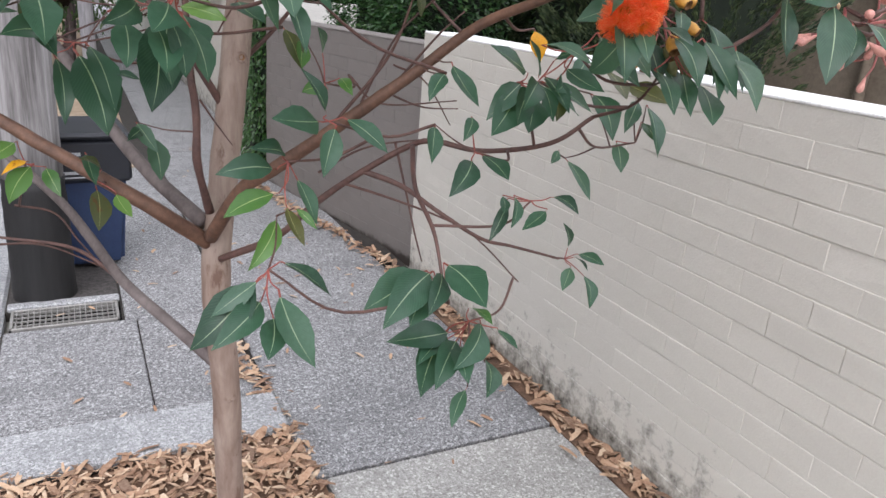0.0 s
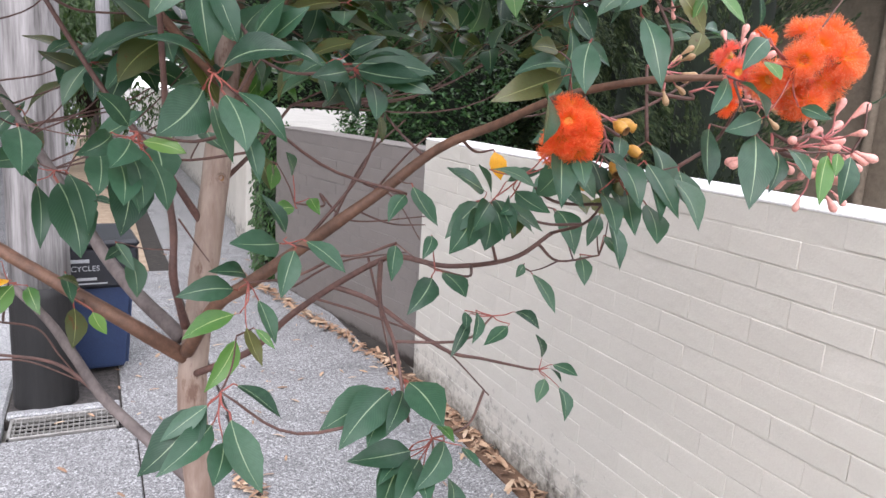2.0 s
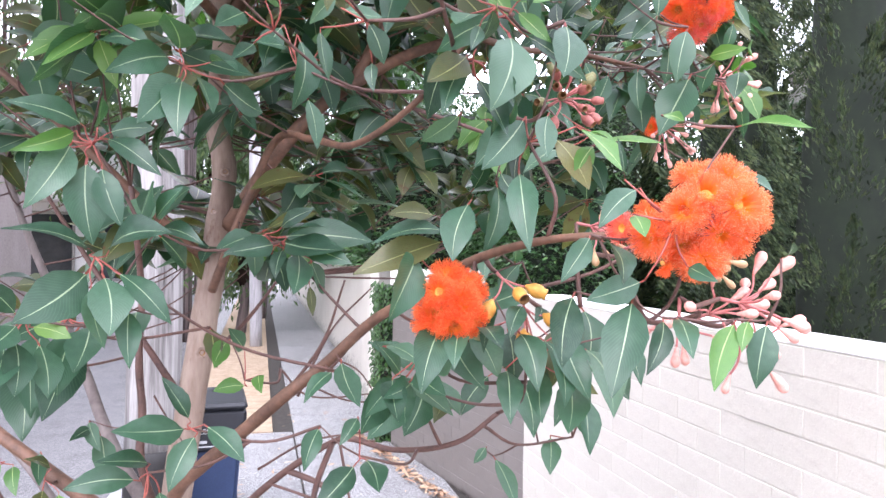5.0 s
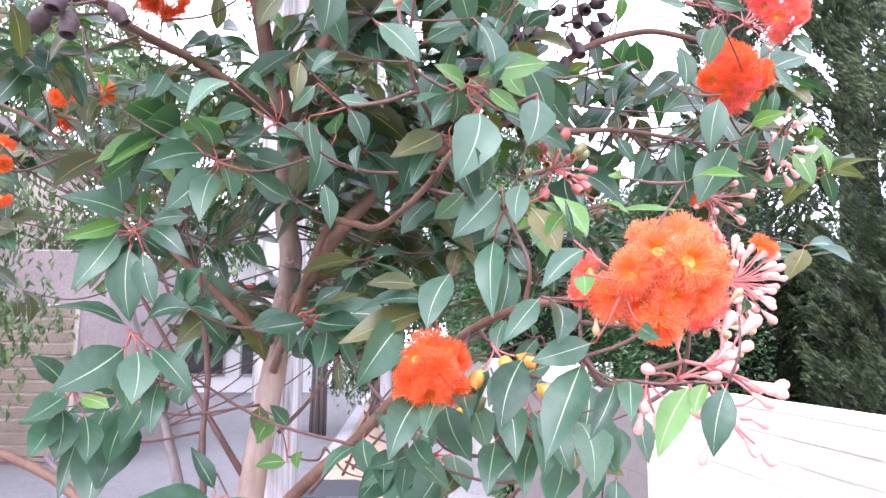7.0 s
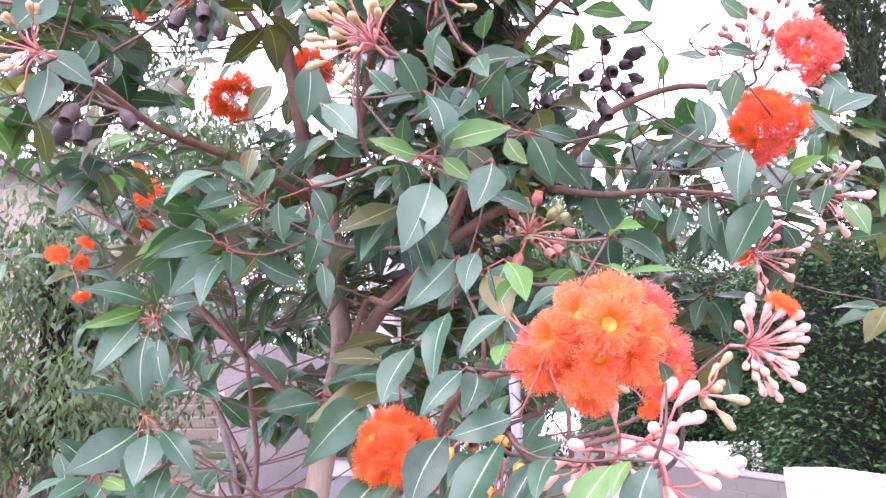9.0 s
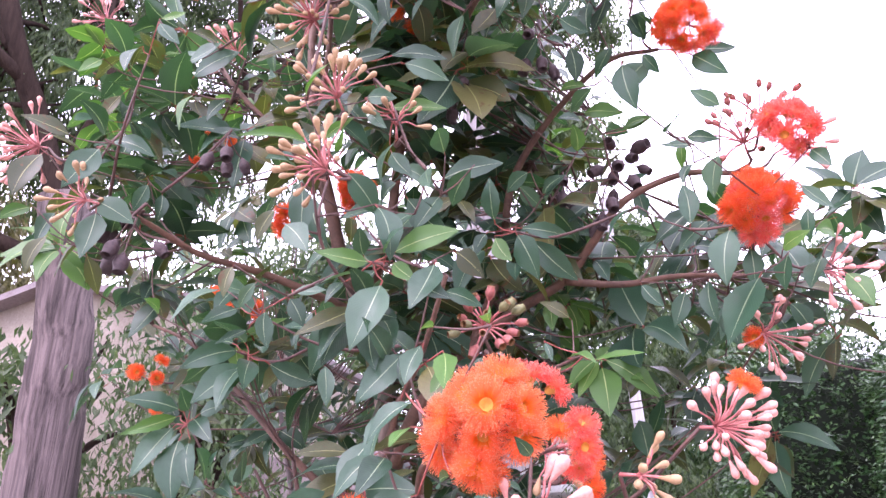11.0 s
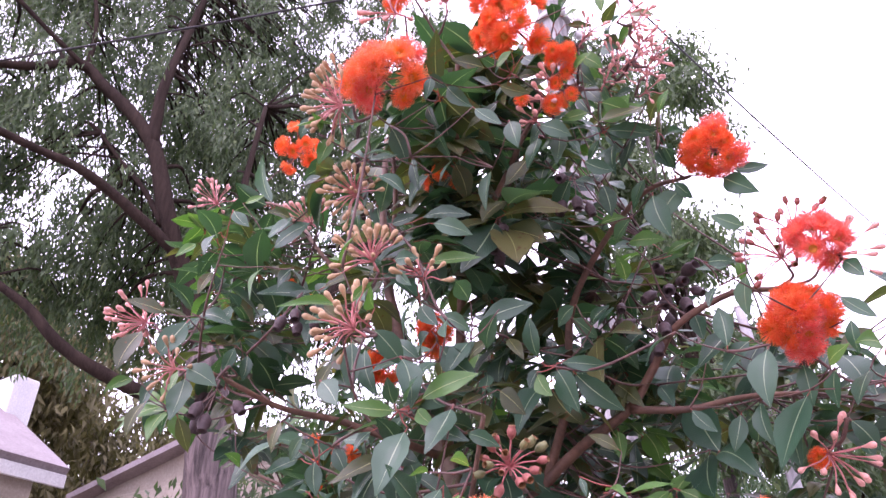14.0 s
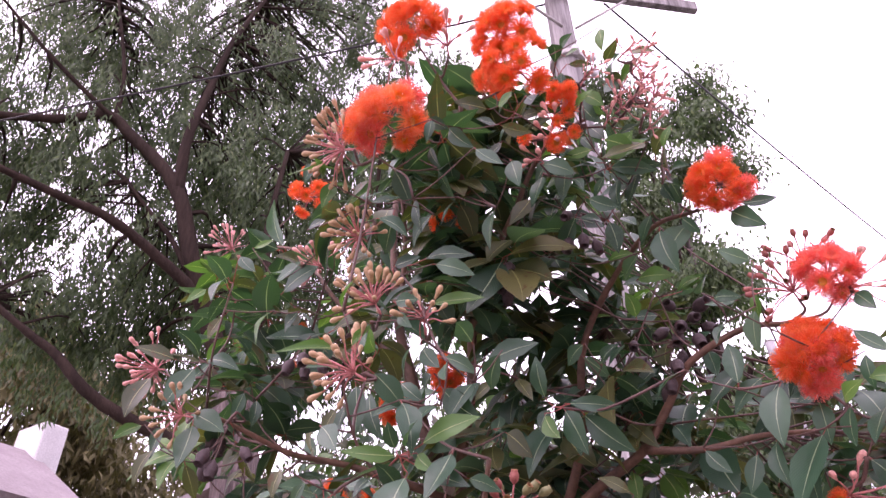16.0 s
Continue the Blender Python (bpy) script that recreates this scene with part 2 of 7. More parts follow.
def paint_material(name, a, b, dirt, band):
    """Painted brick with dark lichen whose patches thin out above the band's height."""
    s = Shader(name, 0.62)
    base = s.ramp(s.noise(2.6, 6, 0.6, None), (0.3, a), (0.7, b))
    fine = s.noise(130.0, 3, 0.7)
    c = s.mix(0.12, base, s.ramp(fine, (0.3, tuple(v * 0.7 for v in a)), (0.7, tuple(min(0.9, v * 1.15) for v in b))))
    pick = s.random()
    c = s.mix(s.math("MULTIPLY", pick, 0.13), c, tuple(v * 0.78 for v in a))
    pos = s.node("ShaderNodeSeparateXYZ")
    geo = s.node("ShaderNodeNewGeometry")
    s.link(geo.outputs["Position"], pos.inputs[0])
    blot = s.node("ShaderNodeTexNoise", Scale=11.0, Detail=7.0, Roughness=0.75)
    s.link(geo.outputs["Position"], blot.inputs["Vector"])
    level = s.math("MULTIPLY_ADD", pos.outputs[2], -1.0 / band)
    level.node.inputs[2].default_value = 0.92
    lichen = s.math("ADD", level, s.math("MULTIPLY", s.math("SUBTRACT", blot.outputs["Fac"], 0.5), 3.4))
    c = s.mix(s.math("MULTIPLY", s.math("SUBTRACT", lichen, 0.35), 1.1, True), c, dirt)
    s.color(c)
    chip = s.node("ShaderNodeTexVoronoi", Scale=5.0)
    s.link(geo.outputs["Position"], chip.inputs["Vector"])
    sparse = s.node("ShaderNodeSeparateColor")
    s.link(chip.outputs["Color"], sparse.inputs[0])
    spot = s.math("MULTIPLY", s.math("LESS_THAN", s.math("ADD", chip.outputs["Distance"], s.math("MULTIPLY", fine, 0.04)), 0.06), s.math("GREATER_THAN", sparse.outputs[0], 0.72))
    s.color(s.mix(s.math("MULTIPLY", spot, 0.8), c, tuple(v * 2 for v in dirt)))
    s.bump(s.math("ADD", s.math("ADD", s.noise(40.0, 4, 0.6), s.math("MULTIPLY", s.noise(9.0, 3, 0.5), 3.0)), s.math("MULTIPLY", fine, 0.4)), 0.34, 0.006)
    return s.mat


def lit_clump_material(name, dark, mid, pale, scale, rough=0.7, glow=0.1):
    """Foliage colour holding lit and shaded tufts by noise, with paler lit tips."""
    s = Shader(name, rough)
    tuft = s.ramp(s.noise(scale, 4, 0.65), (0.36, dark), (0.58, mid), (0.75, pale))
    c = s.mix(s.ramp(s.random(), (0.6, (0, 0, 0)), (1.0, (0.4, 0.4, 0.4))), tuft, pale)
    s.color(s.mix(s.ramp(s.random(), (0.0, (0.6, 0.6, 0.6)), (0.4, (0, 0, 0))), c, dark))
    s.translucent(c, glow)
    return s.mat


M_PAINT = paint_material("cream_painted_brick", (0.470, 0.447, 0.395), (0.560, 0.535, 0.480), (0.05, 0.045, 0.035), 0.33)
M_PAINT_JOINT = paint_material("painted_mortar", (0.455, 0.432, 0.382), (0.545, 0.520, 0.466), (0.05, 0.045, 0.035), 0.33)
M_CAP = mottled("white_capping", (0.72, 0.72, 0.70), (0.85, 0.85, 0.84), 12.0, 0.6, 90.0, 0.3, 0.003)
M_PAINT_GREY = paint_material("grey_painted_brick", (0.155, 0.138, 0.127), (0.19, 0.172, 0.158), (0.05, 0.04, 0.035), 0.05)
M_POLE = mottled("weathered_timber", (0.085, 0.078, 0.075), (0.34, 0.325, 0.32), 13.0, 0.9, 55.0, 1.0, 0.008, (1, 1, 0.06), 0.0, (0.38, 0.60))
M_PALEPOLE = mottled("pale_weathered_timber", (0.26, 0.25, 0.26), (0.46, 0.45, 0.46), 10.0, 0.9, 55.0, 0.9, 0.006, (1, 1, 0.07))
M_TAR = mottled("tarred_timber", (0.005, 0.005, 0.005), (0.014, 0.013, 0.013), 14.0, 0.7, 60.0, 0.7, 0.004, (1, 1, 0.1))
M_BIN = mottled("dark_bin_plastic", (0.007, 0.008, 0.012), (0.012, 0.014, 0.02), 8.0, 0.45, 150.0, 0.1, 0.001)
M_BIN_BLUE = mottled("blue_bin_plastic", (0.012, 0.026, 0.075), (0.02, 0.04, 0.10), 8.0, 0.5, 150.0, 0.1, 0.001)
M_LABEL = mottled("white_print", (0.36, 0.37, 0.385), (0.46, 0.47, 0.48), 30.0, 0.6, 150.0, 0.1, 0.001)
M_STEEL = mottled("galvanised_steel", (0.26, 0.25, 0.23), (0.38, 0.37, 0.35), 20.0, 0.55, 120.0, 0.2, 0.001, None, 0.4)
M_VOID = mottled("drain_dark", (0.004, 0.004, 0.004), (0.01, 0.01, 0.01), 5.0, 0.95)
M_CABLE = mottled("black_cable", (0.01, 0.01, 0.01), (0.02, 0.02, 0.02), 20.0, 0.6)
M_HEDGE = leaf_material("hedge_leaf", (0.010, 0.036, 0.012), (0.034, 0.100, 0.030), (0.13, 0.23, 0.08), (0.03, 0.07, 0.03), rough=0.3, glow=0.18)
# near black: the shade deep in the foliage is put into this colour
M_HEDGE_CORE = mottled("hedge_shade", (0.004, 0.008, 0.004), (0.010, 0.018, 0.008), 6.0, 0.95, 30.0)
# first colour is the shaded gaps, last the lit tips of the plumes
M_CYPRESS = lit_clump_material("cypress_spray", (0.010, 0.022, 0.010), (0.050, 0.084, 0.032), (0.18, 0.215, 0.085), 9.0)
M_EUC = leaf_material("eucalypt_leaf", (0.027, 0.058, 0.020), (0.062, 0.114, 0.040), (0.145, 0.200, 0.075), (0.10, 0.14, 0.08), rough=0.5, glow=0.3)
M_OLIVE = leaf_material("olive_bush_leaf", (0.07, 0.066, 0.028), (0.15, 0.135, 0.055), (0.26, 0.23, 0.11), (0.16, 0.15, 0.08), rough=0.6, glow=0.25)
M_EUC_TRUNK = mottled("stringy_grey_bark", (0.03, 0.022, 0.021), (0.20, 0.155, 0.148), 6.0, 0.95, 13.0, 1.0, 0.06, (2.6, 2.6, 0.05), 0.0, (0.41, 0.59))
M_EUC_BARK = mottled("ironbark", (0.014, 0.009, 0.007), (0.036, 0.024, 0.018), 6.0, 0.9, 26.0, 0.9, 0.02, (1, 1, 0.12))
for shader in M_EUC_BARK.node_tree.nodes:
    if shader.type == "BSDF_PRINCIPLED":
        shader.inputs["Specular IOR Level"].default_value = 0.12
M_BEIGE = mottled("beige_render", (0.34, 0.30, 0.25), (0.44, 0.39, 0.33), 1.5, 0.85, 20.0, 0.2, 0.004)
M_BRICKRED = mottled("red_brick_wall", (0.16, 0.08, 0.06), (0.24, 0.12, 0.09), 6.0, 0.9, 30.0, 0.4, 0.006)
M_ROOF = mottled("roof_sheet", (0.22, 0.18, 0.19), (0.30, 0.26, 0.27), 2.0, 0.7, 20.0, 0.2, 0.004)
M_WHITE = mottled("white_paint", (0.60, 0.60, 0.60), (0.70, 0.70, 0.70), 4.0, 0.5, 30.0, 0.1, 0.001)
M_BROWN = mottled("brown_render", (0.17, 0.135, 0.10), (0.22, 0.18, 0.135), 2.0, 0.85, 25.0, 0.2, 0.004)
M_GLASS = mottled("dark_glazing", (0.02, 0.022, 0.026), (0.04, 0.045, 0.05), 3.0, 0.08)
M_REDTRIM = mottled("red_paint", (0.36, 0.02, 0.02), (0.45, 0.04, 0.03), 8.0, 0.5)
M_CAR = mottled("white_car_paint", (0.68, 0.69, 0.70), (0.75, 0.76, 0.77), 2.0, 0.2)
M_TYRE = mottled("tyre_rubber", (0.01, 0.01, 0.01), (0.02, 0.02, 0.02), 20.0, 0.8)


# ---------------------------------------------------------------- mesh helpers
def mesh_of(name, verts, faces, mats, index=None, uvs=None, smooth=True):
    me = bpy.data.meshes.new(name)
    me.from_pydata([tuple(v) for v in verts], [], faces)
    for m in mats if isinstance(mats, (list, tuple)) else [mats]:
        me.materials.append(m)
    if index is not None:
        me.polygons.foreach_set("material_index", index)
    if uvs is not None:
        layer = me.uv_layers.new(name="UVMap")
        flat = np.array(uvs, dtype=np.float32)[np.array([l.vertex_index for l in me.loops])]
        layer.data.foreach_set("uv", flat.ravel())
    me.polygons.foreach_set("use_smooth", [smooth] * len(me.polygons))
    me.update()
    return me


def part(name, me, parent, label="", m=None):
    """One mesh object under a thing or a part; the mesh is in world places unless m is given."""
    ob = new(name, me)
    ob.parent = parent
    ob.matrix_parent_inverse = ROOT_INVERSE.get(parent.name, Matrix.Identity(4))
    if m is not None:
        ob.matrix_basis = m
    return tagged(ob, label=label)


ROOT_INVERSE = {}


def thing(name, base, label, category, group=""):
    """An Empty at the base of a thing, which parents its parts."""
    ob = new(name)
    ob.empty_display_size = 0.1
    ob.location = base
    ROOT_INVERSE[ob.name] = Matrix.Translation(-Vector(base))
    return tagged(ob, label, category, group)


def solid(name, me, label="", category="", group="", kind=""):
    return tagged(new(name, me), label, category, group, kind)


def box_data(lo, hi, bevel=0.0, verts=None, faces=None, m=None):
    """A box with chamfered edges, added to the lists."""
    verts = [] if verts is None else verts
    faces = [] if faces is None else faces
    bm = bmesh.new()
    bmesh.ops.create_cube(bm, size=1.0)
    lo, hi = Vector(lo), Vector(hi)
    for v in bm.verts:
        v.co = Vector([(lo[k] + hi[k]) / 2 + v.co[k] * (hi[k] - lo[k]) for k in range(3)])
    if bevel:
        bmesh.ops.bevel(bm, geom=bm.edges[:], offset=bevel, segments=1, affect="EDGES")
    n = len(verts)
    bm.verts.index_update()
    verts.extend([(m @ v.co) if m else v.co.copy() for v in bm.verts])
    faces.extend([[n + v.index for v in f.verts] for f in bm.faces])
    bm.free()
    return verts, faces


def box_mesh(name, lo, hi, mat, bevel=0.004, m=None):
    v, f = box_data(lo, hi, bevel, m=m)
    return mesh_of(name, v, f, mat, smooth=False)


def spline(points, steps=6):
    """A smooth line through the points."""
    p = [Vector(q) for q in points]
    p = [p[0] * 2 - p[1]] + p + [p[-1] * 2 - p[-2]]
    out = []
    for a, b, c, d in zip(p, p[1:], p[2:], p[3:]):
        for k in range(steps):
            t = k / steps
            out.append(0.5 * (2 * b + (c - a) * t + (2 * a - 5 * b + 4 * c - d) * t * t + (3 * b - a - 3 * c + d) * t ** 3))
    out.append(p[-2])
    return out


def tube_data(line, r0, r1, sides=8, wobble=0.0, verts=None, faces=None, seed=0):
    """A tapered round limb along a line."""
    verts = [] if verts is None else verts
    faces = [] if faces is None else faces
    n0, n = len(verts), len(line)
    side = None
    for k, p in enumerate(line):
        ahead = (line[min(k + 1, n - 1)] - line[max(k - 1, 0)]).normalized()
        if side is None:
            side = ahead.orthogonal().normalized()
        side = (side - ahead * side.dot(ahead)).normalized()
        up = ahead.cross(side)
        r = r0 + (r1 - r0) * k / (n - 1)
        for j in range(sides):
            a = 2 * math.pi * j / sides
            q = r * (1 + wobble * noise.noise(p * 22 + Vector((math.cos(a), math.sin(a), seed))))
            verts.append(p + (side * math.cos(a) + up * math.sin(a)) * q)
    for k in range(n - 1):
        for j in range(sides):
            a, b = n0 + k * sides + j, n0 + k * sides + (j + 1) % sides
            faces.append([a, b, b + sides, a + sides])
    faces.append([n0 + j for j in reversed(range(sides))])
    faces.append([n0 + (n - 1) * sides + j for j in range(sides)])
    return verts, faces


def tube_mesh(name, points, r0, r1, mat, sides=8, wobble=0.0, steps=6):
    v, f = tube_data(spline(points, steps), r0, r1, sides, wobble)
    return mesh_of(name, v, f, mat)


def lathe_data(profile, sides=10):
    """A body of revolution round z from rows of (radius, height)."""
    verts, faces = [], []
    for r, z in profile:
        for j in range(sides):
            a = 2 * math.pi * j / sides
            verts.append(Vector((r * math.cos(a), r * math.sin(a), z)))
    for k in range(len(profile) - 1):
        for j in range(sides):
            a, b = k * sides + j, k * sides + (j + 1) % sides
            faces.append([a, b, b + sides, a + sides])
    faces.append([j for j in reversed(range(sides))])
    faces.append([(len(profile) - 1) * sides + j for j in range(sides)])
    return verts, faces


def lathe_mesh(name, profile, mat, sides=10):
    v, f = lathe_data(profile, sides)
    return mesh_of(name, v, f, mat)


def turn_to(direction, at, scale=1.0, spin=0.0, z_axis=True):
    """A pose whose z axis points along the direction."""
    q = Vector(direction).to_track_quat("Z", "Y")
    return Matrix.LocRotScale(Vector(at), q, Vector((scale,) * 3)) @ Matrix.Rotation(spin, 4, "Z")


def shaken(direction, amount, rng):
    d = Vector(direction).normalized()
    return (d + Vector((rng.uniform(-1, 1), rng.uniform(-1, 1), rng.uniform(-1, 1))) * amount).normalized()


# ---------------------------------------------------------------- leaves
def leaf_shape(width, fold, arch, twist, skew, rows=10):
    """A pointed blade of length one along x, folded along its rib and arched; its first tenth is the stalk."""
    verts, uvs, faces = [], [], []
    us = [0.0, 0.1] + [0.1 + 0.9 * ((k + 1) / rows) for k in range(rows)]
    for u in us:
        s = max(0.0, (u - 0.1) / 0.9)
        w = width * 0.5 * (math.sin(math.pi * min(1, s ** 0.86)) ** 0.92) * (1 - 0.22 * s ** 3) * (1 + 0.035 * math.sin(31 * s + 40 * fold)) if s > 0 else 0.012
        w = max(w, 0.010 if u < 0.99 else 0.002)
        z = arch * 4 * u * (1 - u) * (1.1 - 0.3 * u)
        bend = skew * u * (1 - u) * 4
        t = twist * u
        for v in (-1, -0.5, 0, 0.5, 1):
            lift = abs(v) * w * fold + 0.012 * math.sin(9 * u + 2.5 * v) * abs(v)
            y, zz = v * w, lift
            verts.append(Vector((u, bend + y * math.cos(t) - zz * math.sin(t), z + y * math.sin(t) + zz * math.cos(t))))
            uvs.append((u, 0.5 + 0.5 * v * (1 if s > 0 else 0.1)))
    for k in range(len(us) - 1):
        for j in range(4):
            a = k * 5 + j
            faces.append([a, a + 5, a + 6, a + 1])
    return verts, faces, uvs


LEAF_FORMS = [leaf_shape(w, f, a, t, s) for w, f, a, t, s in ((0.45, 0.18, 0.06, 0.1, 0.02), (0.39, 0.30, 0.10, -0.25, -0.04), (0.48, 0.14, 0.04, 0.25, 0.05), (0.41, 0.34, 0.13, 0.0, 0.06), (0.45, 0.22, 0.02, -0.15, -0.07), (0.37, 0.2, 0.12, 0.45, -0.03))]
LEAF_SET = {}
for kind, material in (("mature", M_LEAF), ("young", M_YOUNG), ("aged", M_AGED), ("yellow", M_YELLOW)):
    LEAF_SET[kind] = [mesh_of("leaf_" + kind, v, f, material, uvs=u) for v, f, u in LEAF_FORMS]


def leaf_pose(base, tip, face, width=1.0):
    """The pose of a leaf from its stalk's foot to its point, with its upper side towards face."""
    base, tip = Vector(base), Vector(tip)
    x = tip - base
    size = x.length
    x.normalize()
    z = Vector(face) - x * Vector(face).dot(x)
    z = z.normalized() if z.length > 1e-4 else x.orthogonal().normalized()
    y = z.cross(x)
    m = Matrix((x, y, z)).transposed().to_4x4()
    return Matrix.Translation(base) @ m @ Matrix.Diagonal((size, size * width, size, 1))


def scatter_mesh(name, forms, poses, mat):
    """Many small blades joined into one mesh."""
    vs, fs, us = [], [], []
    n = 0
    packed = [(np.array([tuple(v) for v in f[0]]), np.array(f[1]), np.array(f[2])) for f in forms]
    for k, m in poses:
        v, f, u = packed[k % len(packed)]
        a = np.array(m)
        vs.append(v @ a[:3, :3].T + a[:3, 3])
        fs.append(f + n)
        us.append(u)
        n += len(v)
    v, f, u = np.concatenate(vs), np.concatenate(fs), np.concatenate(us)
    me = bpy.data.meshes.new(name)
    me.vertices.add(len(v))
    me.vertices.foreach_set("co", v.astype(np.float32).ravel())
    k = f.shape[1]
    me.loops.add(f.size)
    me.loops.foreach_set("vertex_index", f.astype(np.int32).ravel())
    me.polygons.add(len(f))
    me.polygons.foreach_set("loop_start", np.arange(0, f.size, k, dtype=np.int32))
    layer = me.uv_layers.new(name="UVMap")
    layer.data.foreach_set("uv", u[f.ravel()].astype(np.float32).ravel())
    me.materials.append(mat)
    me.update(calc_edges=True)
    me.polygons.foreach_set("use_smooth", [True] * len(me.polygons))
    return me


def far_leaf(width, skew):
    """A slim folded blade for foliage seen far off."""
    v = [Vector(p) for p in ((0, 0, 0), (0.42, -width / 2 + skew, 0.05), (1, 0, 0), (0.42, width / 2 + skew, 0.05), (0.45, skew, 0))]
    return v, [[0, 1, 4], [1, 2, 4], [2, 3, 4], [3, 0, 4]], [(0.15, 0.5), (0.5, 0.1), (1, 0.5), (0.5, 0.9), (0.5, 0.6)]


# ---------------------------------------------------------------- ground
def build_ground():
    me = box_mesh("ground", (-200, -200, -0.30), (200, 200, -0.06), M_GROUND, 0)
    solid("ground", me, "grey-brown ground reaching to the horizon", "ground", kind="structure")
    me = box_mesh("road", (-7.2, -60, -0.2), (-0.50, 80, -0.052), M_ROAD, 0)
    solid("road", me, "plain grey asphalt street beside the kerb", "road", kind="structure")
    me = box_mesh("kerb", (-0.50, -20, -0.2), (-0.235, 60, 0.0), M_KERB, 0.015)
    solid("kerb", me, "pale concrete street kerb", "kerb", kind="structure")
    me = box_mesh("verge", (-0.23, 6.6, -0.1), (0.60, 40, 0.01), M_VERGE, 0)
    solid("verge", me, "verge strewn with brown leaf litter", "verge", kind="structure")
    me = box_mesh("far_verge", (-20, -30, -0.1), (-7.2, 60, 0.0), M_VERGE, 0)
    solid("far_verge", me, "leaf-strewn bank across the street", "verge", kind="structure")
    v, f = box_data((-0.235, 2.3, -0.12), (1.95, 3.484, -0.012))
    box_data((0.279, 3.484, -0.12), (1.95, 3.736, -0.012), 0, v, f)
    box_data((-0.235, 3.736, -0.12), (1.95, 60, -0.012), 0, v, f)
    me = mesh_of("footpath_bed", v, f, M_JOINT, smooth=False)
    solid("footpath_bed", me, "dark gritty bed under the footpath slabs", "footpath", kind="structure")
    # slabs of the footpath, each with open joints round it
    path = thing("footpath", (1.2, 4, 0), "grey concrete footpath of separate slabs", "footpath")
    tagged(path, kind="structure")
    spans = [(0.835, 1.80, -2.4, 1.985, M_SLAB_PALE)]
    spans += [(0.79, 1.80, a, b, M_SLAB) for a, b in ((2.005, 4.6), (4.612, 7.2), (7.212, 9.8), (9.812, 12.4), (12.412, 15.0), (15.012, 40))]
    spans += [(-0.225, 0.339, 2.60, 3.48, M_SLAB), (0.345, 0.765, 2.60, 3.48, M_SLAB), (0.29, 0.775, 3.492, 6.6, M_SLAB), (-0.225, 0.278, 4.36, 6.6, M_SLAB)]
    for x0, x1, y0, y1, mat in spans:
        part("slab", box_mesh("slab", (x0, y0, -0.10), (x1, y1, 0.0), mat, 0.006), path)
    me = box_mesh("concrete_edging", (-0.23, 2.312, -0.1), (0.80, 2.585, 0.018), M_KERB, 0.012)
    solid("concrete_edging", me, "pale concrete edging strip beside the mulch", "edging", kind="structure")
    me = box_mesh("pole_pit", (-0.225, 3.74, -0.12), (0.278, 4.35, -0.006), M_DIRT, 0)
    solid("pole_pit", me, "dark gritty soil round the foot of a timber pole", "soil", kind="structure")


